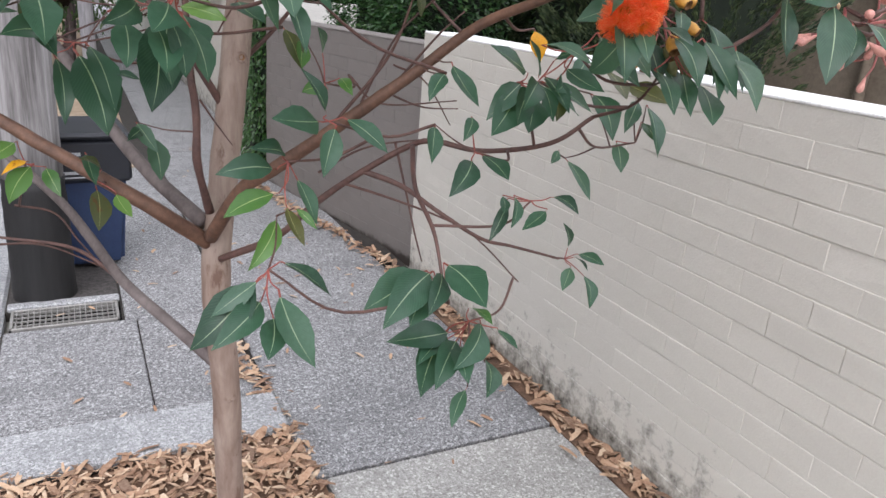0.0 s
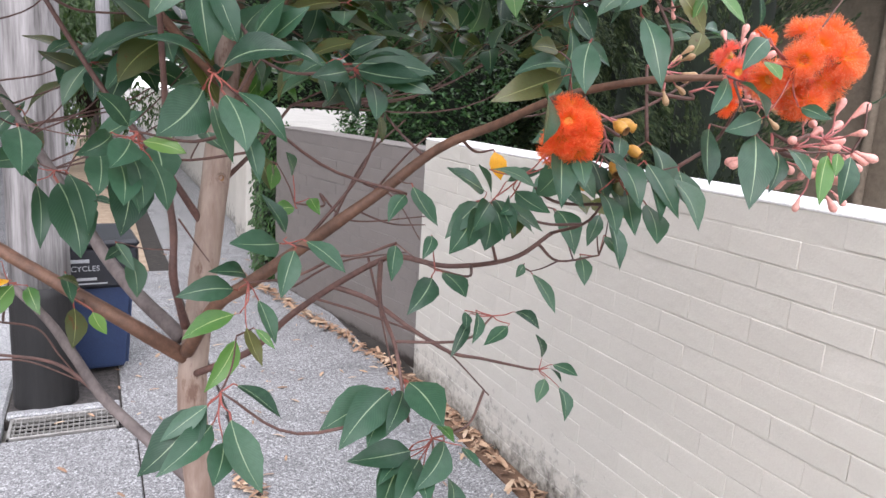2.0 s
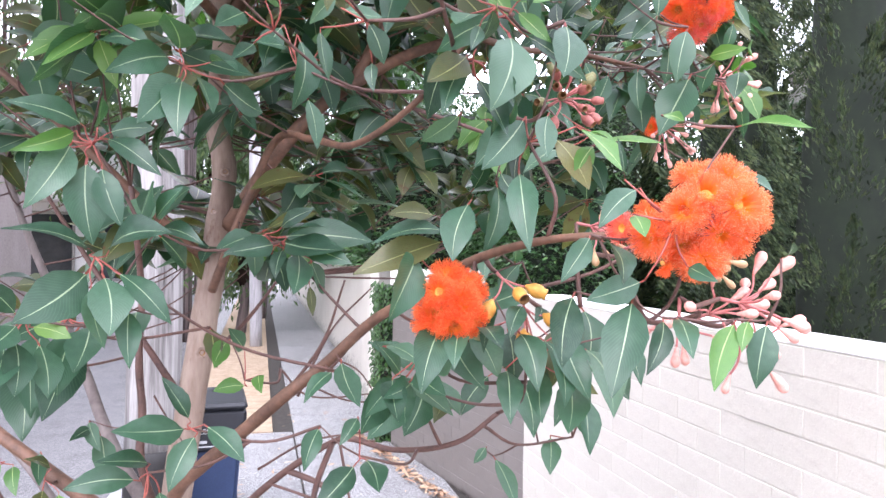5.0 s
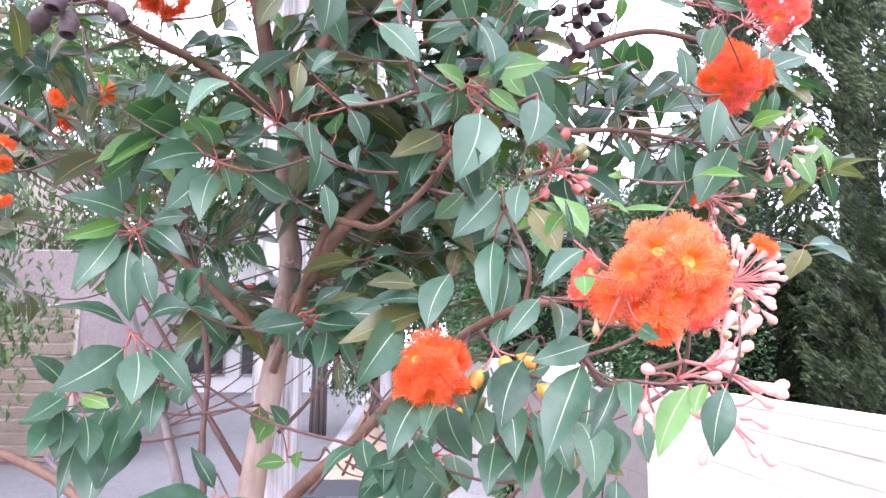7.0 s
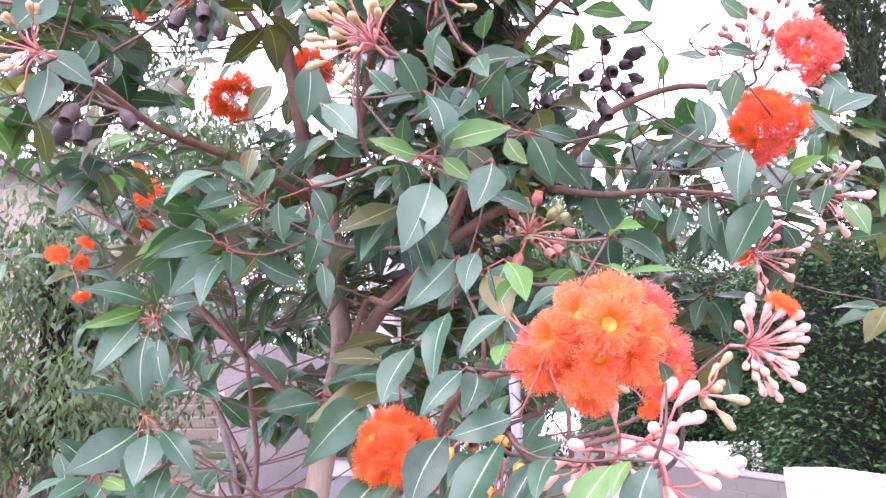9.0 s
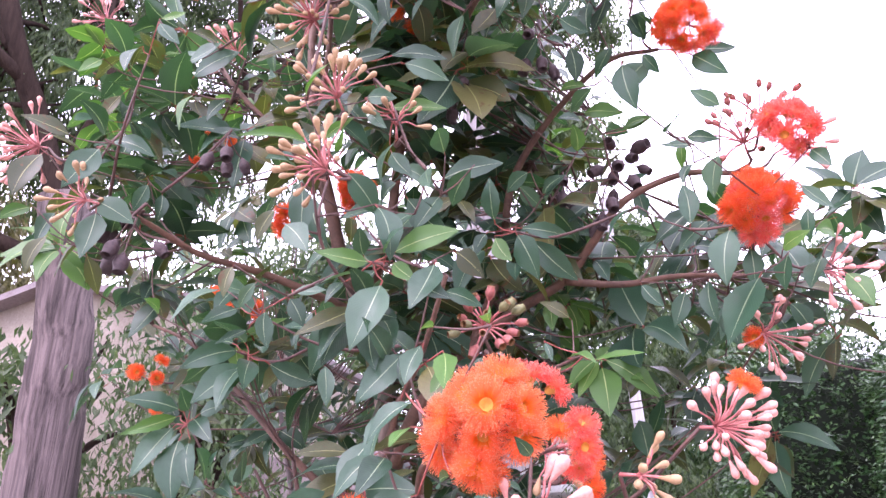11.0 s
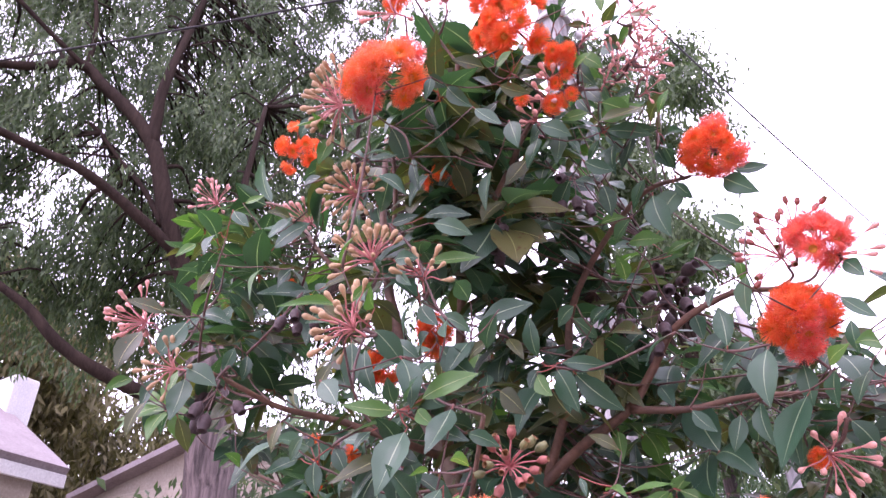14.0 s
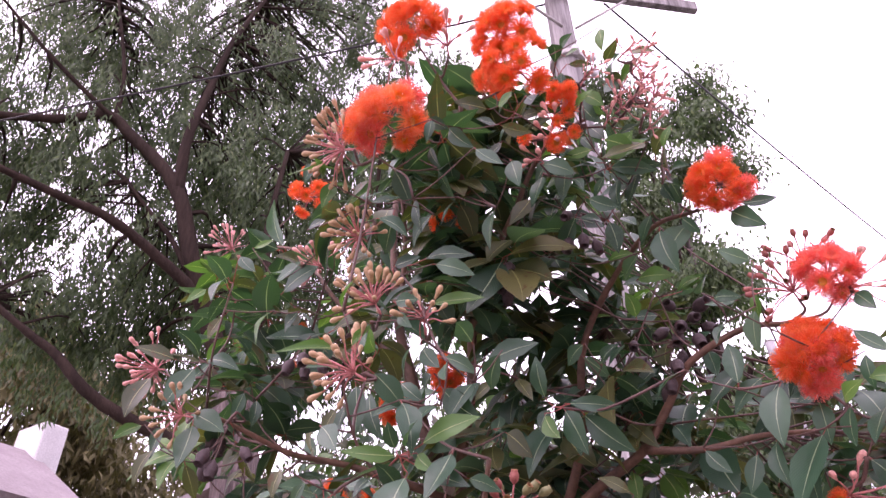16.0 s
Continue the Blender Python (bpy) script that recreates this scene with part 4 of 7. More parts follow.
def build_gum():
    """The large old eucalypt across the street, with hanging foliage."""
    root = thing("eucalyptus_tree", (-4.7, 5.3, 0), "large dark-limbed eucalyptus with hanging narrow leaves", "tree")
    limbs = {
        "trunk": ([(-4.55, 5.35, -0.1), (-4.5, 5.2, 1.2), (-4.47, 5.07, 2.74), (-4.41, 4.98, 3.58), (-4.44, 4.71, 4.82)], 0.32, 0.23),
        "limb_a": ([(-4.44, 4.71, 4.7), (-4.65, 4.46, 5.52), (-4.78, 4.12, 6.27), (-5.09, 3.85, 7.41), (-5.68, 3.42, 8.24), (-5.91, 3.17, 8.51), (-6.21, 2.74, 8.24), (-6.9, 2.0, 8.1)], 0.2, 0.07),
        "limb_b": ([(-5.05, 3.87, 7.3), (-5.09, 3.84, 8.17), (-5.12, 3.98, 9.29), (-5.11, 4.18, 10.61), (-5.02, 4.63, 12.4)], 0.13, 0.05),
        "limb_c": ([(-4.70, 4.25, 5.9), (-5.01, 3.58, 6.35), (-5.15, 3.13, 6.51), (-5.33, 2.76, 6.57), (-5.7, 1.8, 6.7)], 0.11, 0.06),
        "limb_d": ([(-4.47, 4.68, 5.0), (-4.32, 4.70, 5.46), (-4.06, 4.69, 5.95), (-4.16, 4.57, 6.71), (-4.17, 4.71, 8.2)], 0.12, 0.05),
        "limb_e": ([(-4.45, 4.75, 4.1), (-5.00, 3.98, 4.42), (-5.25, 3.58, 4.66), (-5.50, 3.33, 5.00), (-5.72, 3.10, 5.21), (-6.1, 2.7, 5.6)], 0.13, 0.05),
        "limb_f": ([(-4.81, 4.08, 6.19), (-5.04, 3.92, 6.66), (-5.38, 3.75, 7.12), (-5.61, 3.54, 7.5)], 0.06, 0.03),
        "limb_g": ([(-5.85, 3.25, 8.45), (-5.91, 3.18, 9.35), (-6.17, 2.82, 10.9)], 0.06, 0.03),
        "limb_h": ([(-5.8, 3.3, 8.4), (-6.11, 2.43, 8.94), (-6.4, 1.6, 9.6)], 0.06, 0.03),
        "limb_i": ([(-4.45, 4.9, 4.3), (-3.9, 5.4, 5.2), (-3.3, 5.9, 6.4), (-2.6, 6.4, 7.8), (-2.0, 6.8, 9.6)], 0.11, 0.04),
        "limb_j": ([(-3.3, 5.9, 6.4), (-3.1, 5.3, 7.4), (-2.7, 4.9, 8.6)], 0.06, 0.03),
    }
    rng = random.Random(21)
    joints = []
    for key, (pts, r0, r1) in limbs.items():
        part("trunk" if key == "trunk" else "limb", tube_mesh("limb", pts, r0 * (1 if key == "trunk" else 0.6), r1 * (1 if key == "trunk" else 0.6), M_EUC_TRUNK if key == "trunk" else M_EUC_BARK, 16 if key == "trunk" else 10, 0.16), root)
        if key != "trunk":
            joints += spline(pts, 8)[6:]
    poses = []
    away = Vector((-0.72, 0.66, 0.12))
    side, middle = Vector((0.66, 0.72, 0)), Vector((-6.0, 5.3, 10.0))
    for n in range(520):
        while True:
            q = Vector((rng.uniform(-1, 1), rng.uniform(-1, 1), rng.uniform(-1, 1)))
            if q.length < 1:
                break
        c = middle + side * q.x * 4.6 + away * q.y * 1.7 + Vector((0, 0, q.z * 5.4))
        p = min(joints, key=lambda j: (j - c).length + (0.6 if j.z > c.z else 0))
        if (c - p).length > 3.2 or c.z < 5.4:
            continue
        line = spline([p, p.lerp(c, 0.55) + Vector((0, 0, 0.25)), c], 4)
        v, f = tube_data(line, 0.035 if n % 5 == 0 else 0.016, 0.010 if n % 5 == 0 else 0.005, 5)
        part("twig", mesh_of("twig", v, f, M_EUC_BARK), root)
        wide = rng.uniform(0.16, 0.30)
        for _ in range(rng.randrange(9, 17)):
            top = c + Vector((rng.gauss(0, wide), rng.gauss(0, wide), rng.gauss(0.08, 0.2)))
            lean = shaken((0, 0, -1), 0.22, rng)
            fall = rng.uniform(0.25, 0.75)
            for _ in range(rng.randrange(22, 44)):
                q = top + lean * fall * rng.random() + Vector((rng.gauss(0, 0.05), rng.gauss(0, 0.05), rng.gauss(0, 0.03)))
                d = shaken((0, 0, -1.2), 0.6, rng)
                poses.append((rng.randrange(3), leaf_pose(q, q + d * rng.uniform(0.07, 0.14), shaken((0.4, -0.6, 0.2), 0.9, rng), 1.2)))
    tagged(part("foliage", scatter_mesh("foliage", LONG_LEAF, poses, M_EUC), root), kind="stuff")


def build_far_tree(x, y, h, r, seed, mat, label, count=9000, leaf=0.22):
    rng = random.Random(seed)
    root = thing("street_tree", (x, y, 0), label, "tree", "trees along the street")
    part("trunk", tube_mesh("trunk", [(x, y, -0.1), (x + 0.1, y, h * 0.35), (x, y + 0.1, h * 0.8)], 0.10 + 0.004 * h, 0.05, M_EUC_TRUNK, 8, 0.1), root)
    heads = [Vector((x + rng.uniform(-1, 1) * r * 0.75, y + rng.uniform(-1, 1) * r * 0.75, h * rng.uniform(0.3, 0.93))) for _ in range(int(18 + r * h * 0.4))]
    for c in heads[:9]:
        part("limb", tube_mesh("limb", [(x + 0.05, y, h * 0.35), Vector((x, y, h * 0.5)).lerp(c, 0.5), c], 0.09, 0.02, M_EUC_BARK, 6), root)
    poses = []
    for _ in range(count):
        c = rng.choice(heads)
        p = c + Vector((rng.gauss(0, 1), rng.gauss(0, 1), rng.gauss(0, 0.8))) * (0.18 + r * 0.09)
        d = shaken((0, 0, -0.8), 0.8, rng)
        poses.append((rng.randrange(3), leaf_pose(p, p + d * leaf * rng.uniform(0.7, 1.3), shaken((0.2, -0.6, 0.6), 0.9, rng), 1.6)))
    tagged(part("foliage", scatter_mesh("foliage", LONG_LEAF, poses, mat), root), kind="stuff")


build_gum()
build_far_tree(-0.9, 13.8, 17.0, 1.9, 31, M_EUC, "tall distant gum with pale green foliage", 52000, 0.17)
build_far_tree(-7.4, 7.7, 5.2, 1.7, 37, M_EUC, "ragged shrub in front of the beige house", 1800, 0.2)
build_far_tree(-8.5, 15.5, 9.5, 4.2, 38, M_EUC, "distant street tree with olive foliage", 22000, 0.2)
build_far_tree(0.5, 17.5, 6.5, 2.0, 39, M_EUC, "small street tree with olive foliage", 14000, 0.17)
build_far_tree(0.1, 14.5, 2.8, 1.3, 40, M_EUC, "low olive shrub beside the street", 7000, 0.12)
build_far_tree(-3.9, 6.3, 4.0, 1.25, 41, M_EUC, "dense olive shrub across the street", 11000, 0.10)
build_far_tree(-17.5, 8.3, 12.5, 4.2, 33, M_OLIVE, "distant tree with yellowish olive foliage", 34000, 0.28)
build_far_tree(-18.0, 12.8, 11.0, 3.8, 42, M_OLIVE, "distant tree with yellowish olive foliage", 24000, 0.28)
build_far_tree(-6.5, 22, 11, 4.5, 34, M_EUC, "distant street tree with olive foliage", 18000, 0.24)
build_far_tree(2.6, 20, 9, 3.5, 35, M_HEDGE, "dark green tree further along the street", 18000, 0.22)
build_far_tree(-1.8, 28, 10, 4.0, 36, M_HEDGE, "dark green tree further along the street", 16000, 0.26)


# ---------------------------------------------------------------- buildings
M_GARAGE = mottled("mauve_render", (0.20, 0.168, 0.162), (0.27, 0.23, 0.222), 2.0, 0.85, 25.0, 0.2, 0.004)


def build_beige_house():
    root = thing("beige_house", (-7.5, 11, 0), "beige rendered house with a dark gable roof across the street", "house")
    x0, x1, y0, y1, h = -12.5, -6.4, 9.4, 16.0, 5.3
    part("wall", box_mesh("wall", (x0, y0, -0.1), (x1, y1, h), M_BEIGE, 0.02), root)
    part("brick_base", box_mesh("brick_base", (x0 - 0.02, y0 - 0.06, -0.1), (x1 + 0.04, y0 - 0.002, 2.4), M_BRICKRED, 0.01), root, "red brick lower storey")
    v = [Vector(p) for p in ((x0 - 0.3, y0 - 0.3, h), (x1 + 0.3, y0 - 0.3, h), ((x0 + x1) / 2, y0 - 0.3, h + 0.7), (x0 - 0.3, y1, h), (x1 + 0.3, y1, h), ((x0 + x1) / 2, y1, h + 0.7))]
    part("gable", mesh_of("gable", [a + Vector((0, 0.35, 0)) for a in v[:3]] + [a + Vector((0, 0.5, 0)) for a in v[:3]], [[0, 1, 2], [5, 4, 3], [0, 3, 4, 1], [1, 4, 5, 2], [2, 5, 3, 0]], M_BEIGE, smooth=False), root)
    for a, b in ((0, 2), (2, 1)):
        p, q = v[a], v[b]
        n = Vector((-(q - p).z, 0, (q - p).x)).normalized() * 0.12
        vs = [p, q, v[b + 3], v[a + 3], p + n, q + n, v[b + 3] + n, v[a + 3] + n]
        part("roof", mesh_of("roof", vs, [[0, 1, 2, 3], [7, 6, 5, 4], [0, 4, 5, 1], [1, 5, 6, 2], [2, 6, 7, 3], [3, 7, 4, 0]], M_ROOF, smooth=False), root)
    for k, wx in enumerate((-11.6, -9.9, -7.9)):
        w = part("window", box_mesh("window", (wx, y0 - 0.09, 1.0), (wx + 1.1, y0 - 0.062, 2.2), M_WHITE, 0.01), root)
        part("pane", box_mesh("pane", (wx + 0.07, y0 - 0.1, 1.07), (wx + 1.03, y0 - 0.092, 2.13), M_GLASS, 0), w)
        for j in range(9):
            part("slat", box_mesh("slat", (wx + 0.07, y0 - 0.125, 1.1 + j * 0.115), (wx + 1.03, y0 - 0.102, 1.15 + j * 0.115), M_BEIGE, 0), w)
    part("annex", box_mesh("annex", (x1 + 0.05, 10.6, -0.1), (-3.6, 14.5, 3.0), M_GARAGE, 0.02), root, "low rendered garage")
    d = part("garage_door", box_mesh("garage_door", (-6.0, 10.54, 0.0), (-4.0, 10.59, 2.2), M_BEIGE, 0.01), root)
    for j in range(12):
        part("slat", box_mesh("slat", (-5.95, 10.51, 0.06 + j * 0.178), (-4.05, 10.538, 0.20 + j * 0.178), M_BROWN, 0.004), d)


def build_left_house():
    root = thing("grey_roof_house", (-12.5, 4.5, 0), "pale house with a grey-purple sheet roof and white fascia", "house")
    x0, x1, y0, y1, h = -15, -10.6, 2.2, 7.0, 5.0
    part("wall", box_mesh("wall", (x0, y0, -0.1), (x1, y1, h), M_BEIGE, 0.02), root)
    a, b = (x1 + 0.35), ((x0 + x1) / 2)
    vs = [Vector(p) for p in ((a, y0 - 0.3, h), (b, y0 - 0.3, h + 1.6), (b, y1 + 0.3, h + 1.6), (a, y1 + 0.3, h))]
    n = Vector((0.07, 0, 0.1))
    part("roof", mesh_of("roof", vs + [p + n for p in vs], [[3, 2, 1, 0], [4, 5, 6, 7], [0, 1, 5, 4], [1, 2, 6, 5], [2, 3, 7, 6], [3, 0, 4, 7]], M_ROOF, smooth=False), root)
    part("fascia", box_mesh("fascia", (a - 0.02, y0 - 0.3, h - 0.22), (a + 0.04, y1 + 0.3, h - 0.01), M_WHITE, 0.01), root)
    part("parapet", box_mesh("parapet", (b - 0.4, y1 + 0.1, h + 1.0), (b + 0.5, y1 + 0.6, h + 2.2), M_WHITE, 0.02), root, "white parapet above the roof")


def build_brown_house():
    root = thing("brown_house", (7, 0, 0), "brown rendered house behind the wall and hedge", "house")
    part("wall", box_mesh("wall", (5.7, -5, -0.1), (10, 5.6, 3.3), M_BROWN, 0.02), root)
    part("eave", box_mesh("eave", (5.2, -5.4, 3.05), (10.4, 5.9, 3.22), M_STEEL, 0.02), root)
    part("roof", box_mesh("roof", (5.3, -5.3, 3.225), (10.3, 5.8, 3.6), M_ROOF, 0.1), root)
    part("downpipe", tube_mesh("downpipe", [(5.64, 3.6, 0), (5.64, 3.6, 1.5), (5.64, 3.6, 3.0)], 0.04, 0.04, M_BROWN, 8), root)
    w = part("window", box_mesh("window", (5.66, 1.5, 0.9), (5.698, 2.7, 2.1), M_REDTRIM, 0.01), root)
    part("pane", box_mesh("pane", (5.64, 1.58, 0.98), (5.657, 2.62, 2.02), M_GLASS, 0), w)


def build_shop():
    root = thing("shop", (-3.5, 27, 0), "white shopfront with a red band at the street's end", "shop")
    part("wall", box_mesh("wall", (-7.6, 26, -0.1), (-2.0, 32, 6.5), M_WHITE, 0.02), root)
    part("awning", box_mesh("awning", (-7.5, 24.6, 3.1), (-2.1, 25.99, 3.35), M_WHITE, 0.02), root)
    part("sign_band", box_mesh("sign_band", (-7.5, 25.9, 3.36), (-2.1, 25.985, 3.75), M_REDTRIM, 0.01), root)
    for k in range(2):
        w = part("window", box_mesh("window", (-7.2 + k * 2.2, 25.93, 0.5), (-5.5 + k * 2.2, 25.99, 2.8), M_STEEL, 0.01), root)
        part("pane", box_mesh("pane", (-7.12 + k * 2.2, 25.9, 0.6), (-5.58 + k * 2.2, 25.925, 2.7), M_GLASS, 0), w)


def build_car(x, y, turn, mat, label):
    root = thing("parked_car", (x, y, 0), label, "car", "cars parked along the street")
    m = pose(x, y, -0.05, 0, 0, turn)
    bm = bmesh.new()
    prof = [(-2.1, 0.35), (-2.15, 0.7), (-1.9, 0.88), (-1.2, 0.95), (-0.65, 1.4), (0.75, 1.45), (1.55, 1.0), (2.1, 0.92), (2.15, 0.45), (2.05, 0.3)]
    rows = [[bm.verts.new((s * (0.8 if z < 1.1 else 0.66), px, z)) for px, z in prof] for s in (-1, 1)]
    for k in range(len(prof)):
        a, b = k, (k + 1) % len(prof)
        bm.faces.new((rows[0][a], rows[0][b], rows[1][b], rows[1][a]))
    bm.faces.new(rows[0][::-1])
    bm.faces.new(rows[1])
    bmesh.ops.recalc_face_normals(bm, faces=bm.faces[:])
    bmesh.ops.bevel(bm, geom=bm.edges[:], offset=0.05, segments=2, affect="EDGES")
    me = bpy.data.meshes.new("body")
    bm.to_mesh(me)
    bm.free()
    me.materials.append(mat)
    me.transform(m)
    part("body", me, root)
    for s in (-1, 1):
        part("side_window", box_mesh("side_window", (s * 0.76 - 0.01, -0.7, 1.0), (s * 0.76 + 0.01, 0.9, 1.33), M_GLASS, 0.003, m), root)
        for py in (-1.35, 1.3):
            prof = [(0.18, -0.1), (0.3, -0.1), (0.33, -0.07), (0.33, 0.07), (0.3, 0.1), (0.18, 0.1)]
            w = part("wheel", lathe_mesh("tyre", prof, M_TYRE, 18), root, m=m @ pose(s * 0.74, py, 0.33, 0, 90, 0))
    part("rear_window", box_mesh("rear_window", (-0.6, -1.02, 1.02), (0.6, -0.98, 1.34), M_GLASS, 0.003, m @ pose(0, 0, 0)), root)


build_beige_house()
build_left_house()
build_brown_house()
build_shop()
build_car(-6.0, 17.5, 0, M_CAR, "white car parked along the street")


# ---------------------------------------------------------------- the flowering gum
TREE = thing("flowering_gum_tree", (0.36, 1.16, 0), "red-flowering gum tree with orange blossom, pink buds and gumnuts", "tree")
LINES = []


def limb(name, points, r0, r1, mat, sides=10, wobble=0.08, label=""):
    line = spline(points, 8)
    v, f = tube_data(line, r0, r1, sides, wobble)
    LINES.extend(line)
    return part(name, mesh_of(name, v, f, mat), TREE, label)


limb("trunk", [(0.375, 1.175, -0.05), (0.372, 1.165, 0.3), (0.36, 1.146, 0.682), (0.349, 1.105, 0.966), (0.336, 1.094, 1.134), (0.342, 1.095, 1.236), (0.362, 1.105, 1.40), (0.384, 1.125, 1.56), (0.398, 1.142, 1.68), (0.408, 1.155, 1.785), (0.396, 1.16, 1.863), (0.402, 1.11, 1.93), (0.410, 1.045, 1.99), (0.396, 0.99, 2.06)], 0.0262, 0.016, M_BARK, 18, 0.10, "smooth grey-brown trunk with knots")
def knot(at, out, size):
    """A ringed scar where a branch has been shed."""
    prof = [(0.0, -0.6), (1.25, -0.5), (1.1, 0.05), (0.85, 0.22), (0.55, 0.16), (0.3, -0.05), (0.02, -0.08)]
    v, f = lathe_data([(r * size, z * size) for r, z in prof], 12)
    part("knot", mesh_of("knot", v, f, [M_BARK, M_NUT_IN], [1 if k >= 48 else 0 for k in range(len(f))]), TREE, m=turn_to(out, at))


for z, turn, size in ((0.50, -0.2, 0.010), (0.66, 0.5, 0.008), (0.80, -0.6, 0.007), (0.93, 0.1, 0.009), (1.09, 0.6, 0.007), (1.34, -0.3, 0.007), (1.50, 0.3, 0.008), (1.785, 0.1, 0.007), (1.72, -0.6, 0.006)):
    p = min(LINES, key=lambda q: abs(q.z - z))
    d = Vector((turn, -1, 0.1)).normalized()
    knot(p + d * (0.0252 - 0.0035 * z), d, size)
limb("leader", [(0.402, 1.015, 2.03), (0.387, 0.973, 2.091), (0.369, 0.951, 2.201), (0.345, 0.937, 2.318), (0.33, 0.93, 2.5), (0.34, 0.92, 2.7)], 0.015, 0.006, M_LIMB)
limb("limb", [(0.408, 1.05, 1.985), (0.456, 0.978, 2.055), (0.489, 0.957, 2.141), (0.52, 0.92, 2.25), (0.575, 0.86, 2.30), (0.60, 0.80, 2.36), (0.63, 0.70, 2.42), (0.68, 0.62, 2.48)], 0.0115, 0.004, M_LIMB)
limb("limb", [(0.395, 1.09, 1.60), (0.44, 1.04, 1.72), (0.486, 0.998, 1.822), (0.53, 0.90, 1.81), (0.572, 0.79, 1.79), (0.63, 0.71, 1.83), (0.68, 0.65, 1.90)], 0.0068, 0.003, M_LIMB, 8)
limb("limb", [(0.415, 1.135, 1.70), (0.485, 1.06, 1.805), (0.546, 1.058, 1.879), (0.60, 1.047, 1.92), (0.676, 1.03, 1.965), (0.766, 1.005, 2.00), (0.82, 0.985, 2.05), (0.875, 0.955, 2.10), (0.965, 0.93, 2.12), (1.03, 0.87, 2.08)], 0.0125, 0.004, M_LIMB)
limb("limb", [(0.772, 0.998, 1.998), (0.856, 1.01, 1.986), (0.942, 1.0, 1.985), (1.03, 0.93, 1.95)], 0.007, 0.003, M_LIMB, 8)
limb("limb", [(0.60, 1.047, 1.92), (0.66, 1.03, 2.05), (0.70, 0.98, 2.18), (0.78, 0.93, 2.26), (0.88, 0.88, 2.31), (0.96, 0.86, 2.30)], 0.009, 0.003, M_LIMB, 8)
limb("limb", [(0.326, 1.073, 1.236), (0.36, 1.0, 1.33), (0.392, 0.94, 1.375), (0.45, 0.878, 1.438), (0.50, 0.835, 1.49), (0.543, 0.815, 1.528), (0.595, 0.77, 1.585), (0.635, 0.70, 1.62), (0.66, 0.61, 1.655), (0.695, 0.52, 1.675), (0.735, 0.455, 1.68), (0.76, 0.44, 1.677)], 0.0112, 0.0020, M_LIMB, 10, 0.06)
limb("limb", [(0.34, 1.07, 1.20), (0.406, 0.988, 1.259), (0.456, 0.943, 1.325), (0.504, 0.898, 1.378), (0.557, 0.861, 1.421), (0.58, 0.832, 1.432), (0.626, 0.784, 1.429), (0.679, 0.714, 1.453), (0.72, 0.69, 1.49)], 0.0058, 0.0026, M_TWIG, 8)
limb("limb", [(0.504, 0.898, 1.378), (0.551, 0.870, 1.362), (0.590, 0.82, 1.335), (0.64, 0.79, 1.305), (0.70, 0.80, 1.285), (0.80, 0.82, 1.25)], 0.0045, 0.002, M_TWIG, 6)
limb("limb", [(0.557, 0.855, 1.421), (0.53, 0.78, 1.385), (0.525, 0.71, 1.35), (0.52, 0.665, 1.30)], 0.004, 0.002, M_TWIG, 6)
limb("limb", [(0.325, 1.09, 1.222), (0.25, 1.07, 1.285), (0.185, 1.10, 1.325), (0.113, 1.142, 1.366), (0.02, 1.19, 1.42), (-0.1, 1.2, 1.47)], 0.0125, 0.008, M_LIMB)
limb("limb", [(0.322, 1.10, 1.25), (0.258, 1.196, 1.305), (0.209, 1.282, 1.362), (0.151, 1.375, 1.459), (0.09, 1.468, 1.55), (0.0, 1.55, 1.72), (-0.08, 1.6, 1.95)], 0.0125, 0.006, M_GREYLIMB)
limb("limb", [(0.335, 1.10, 1.0), (0.269, 1.157, 1.06), (0.206, 1.21, 1.119), (0.161, 1.26, 1.185), (0.116, 1.308, 1.243), (0.03, 1.37, 1.32), (-0.1, 1.42, 1.42)], 0.0105, 0.006, M_GREYLIMB)
limb("limb", [(0.206, 1.21, 1.119), (0.135, 1.268, 1.165), (0.026, 1.328, 1.173), (-0.1, 1.36, 1.2)], 0.004, 0.002, M_TWIG, 6)
limb("limb", [(0.325, 1.06, 1.28), (0.306, 1.037, 1.361), (0.306, 1.04, 1.433), (0.30, 1.046, 1.501), (0.30, 1.06, 1.60), (0.29, 1.02, 1.75)], 0.0065, 0.004, M_TWIG, 8, 0.3)
limb("limb", [(0.408, 1.02, 1.99), (0.367, 0.898, 2.0), (0.313, 0.837, 2.019), (0.267, 0.748, 2.022), (0.245, 0.66, 2.037), (0.225, 0.60, 2.05)], 0.008, 0.003, M_LIMB, 8)
limb("limb", [(0.392, 1.13, 1.64), (0.33, 1.08, 1.70), (0.25, 1.05, 1.78), (0.12, 1.08, 1.90), (0.0, 1.10, 2.0), (-0.1, 1.1, 2.05)], 0.008, 0.003, M_LIMB, 8)
limb("limb", [(0.37, 0.955, 2.19), (0.30, 0.93, 2.30), (0.2, 0.9, 2.42), (0.05, 0.93, 2.62), (-0.1, 0.93, 2.70)], 0.007, 0.003, M_LIMB, 8)
limb("limb", [(0.345, 0.937, 2.318), (0.40, 0.87, 2.5), (0.42, 0.8, 2.65), (0.45, 0.73, 2.75)], 0.006, 0.003, M_LIMB, 8)
limb("limb", [(0.575, 0.86, 2.30), (0.66, 0.83, 2.40), (0.76, 0.78, 2.48), (0.87, 0.82, 2.55)], 0.006, 0.003, M_LIMB, 8)
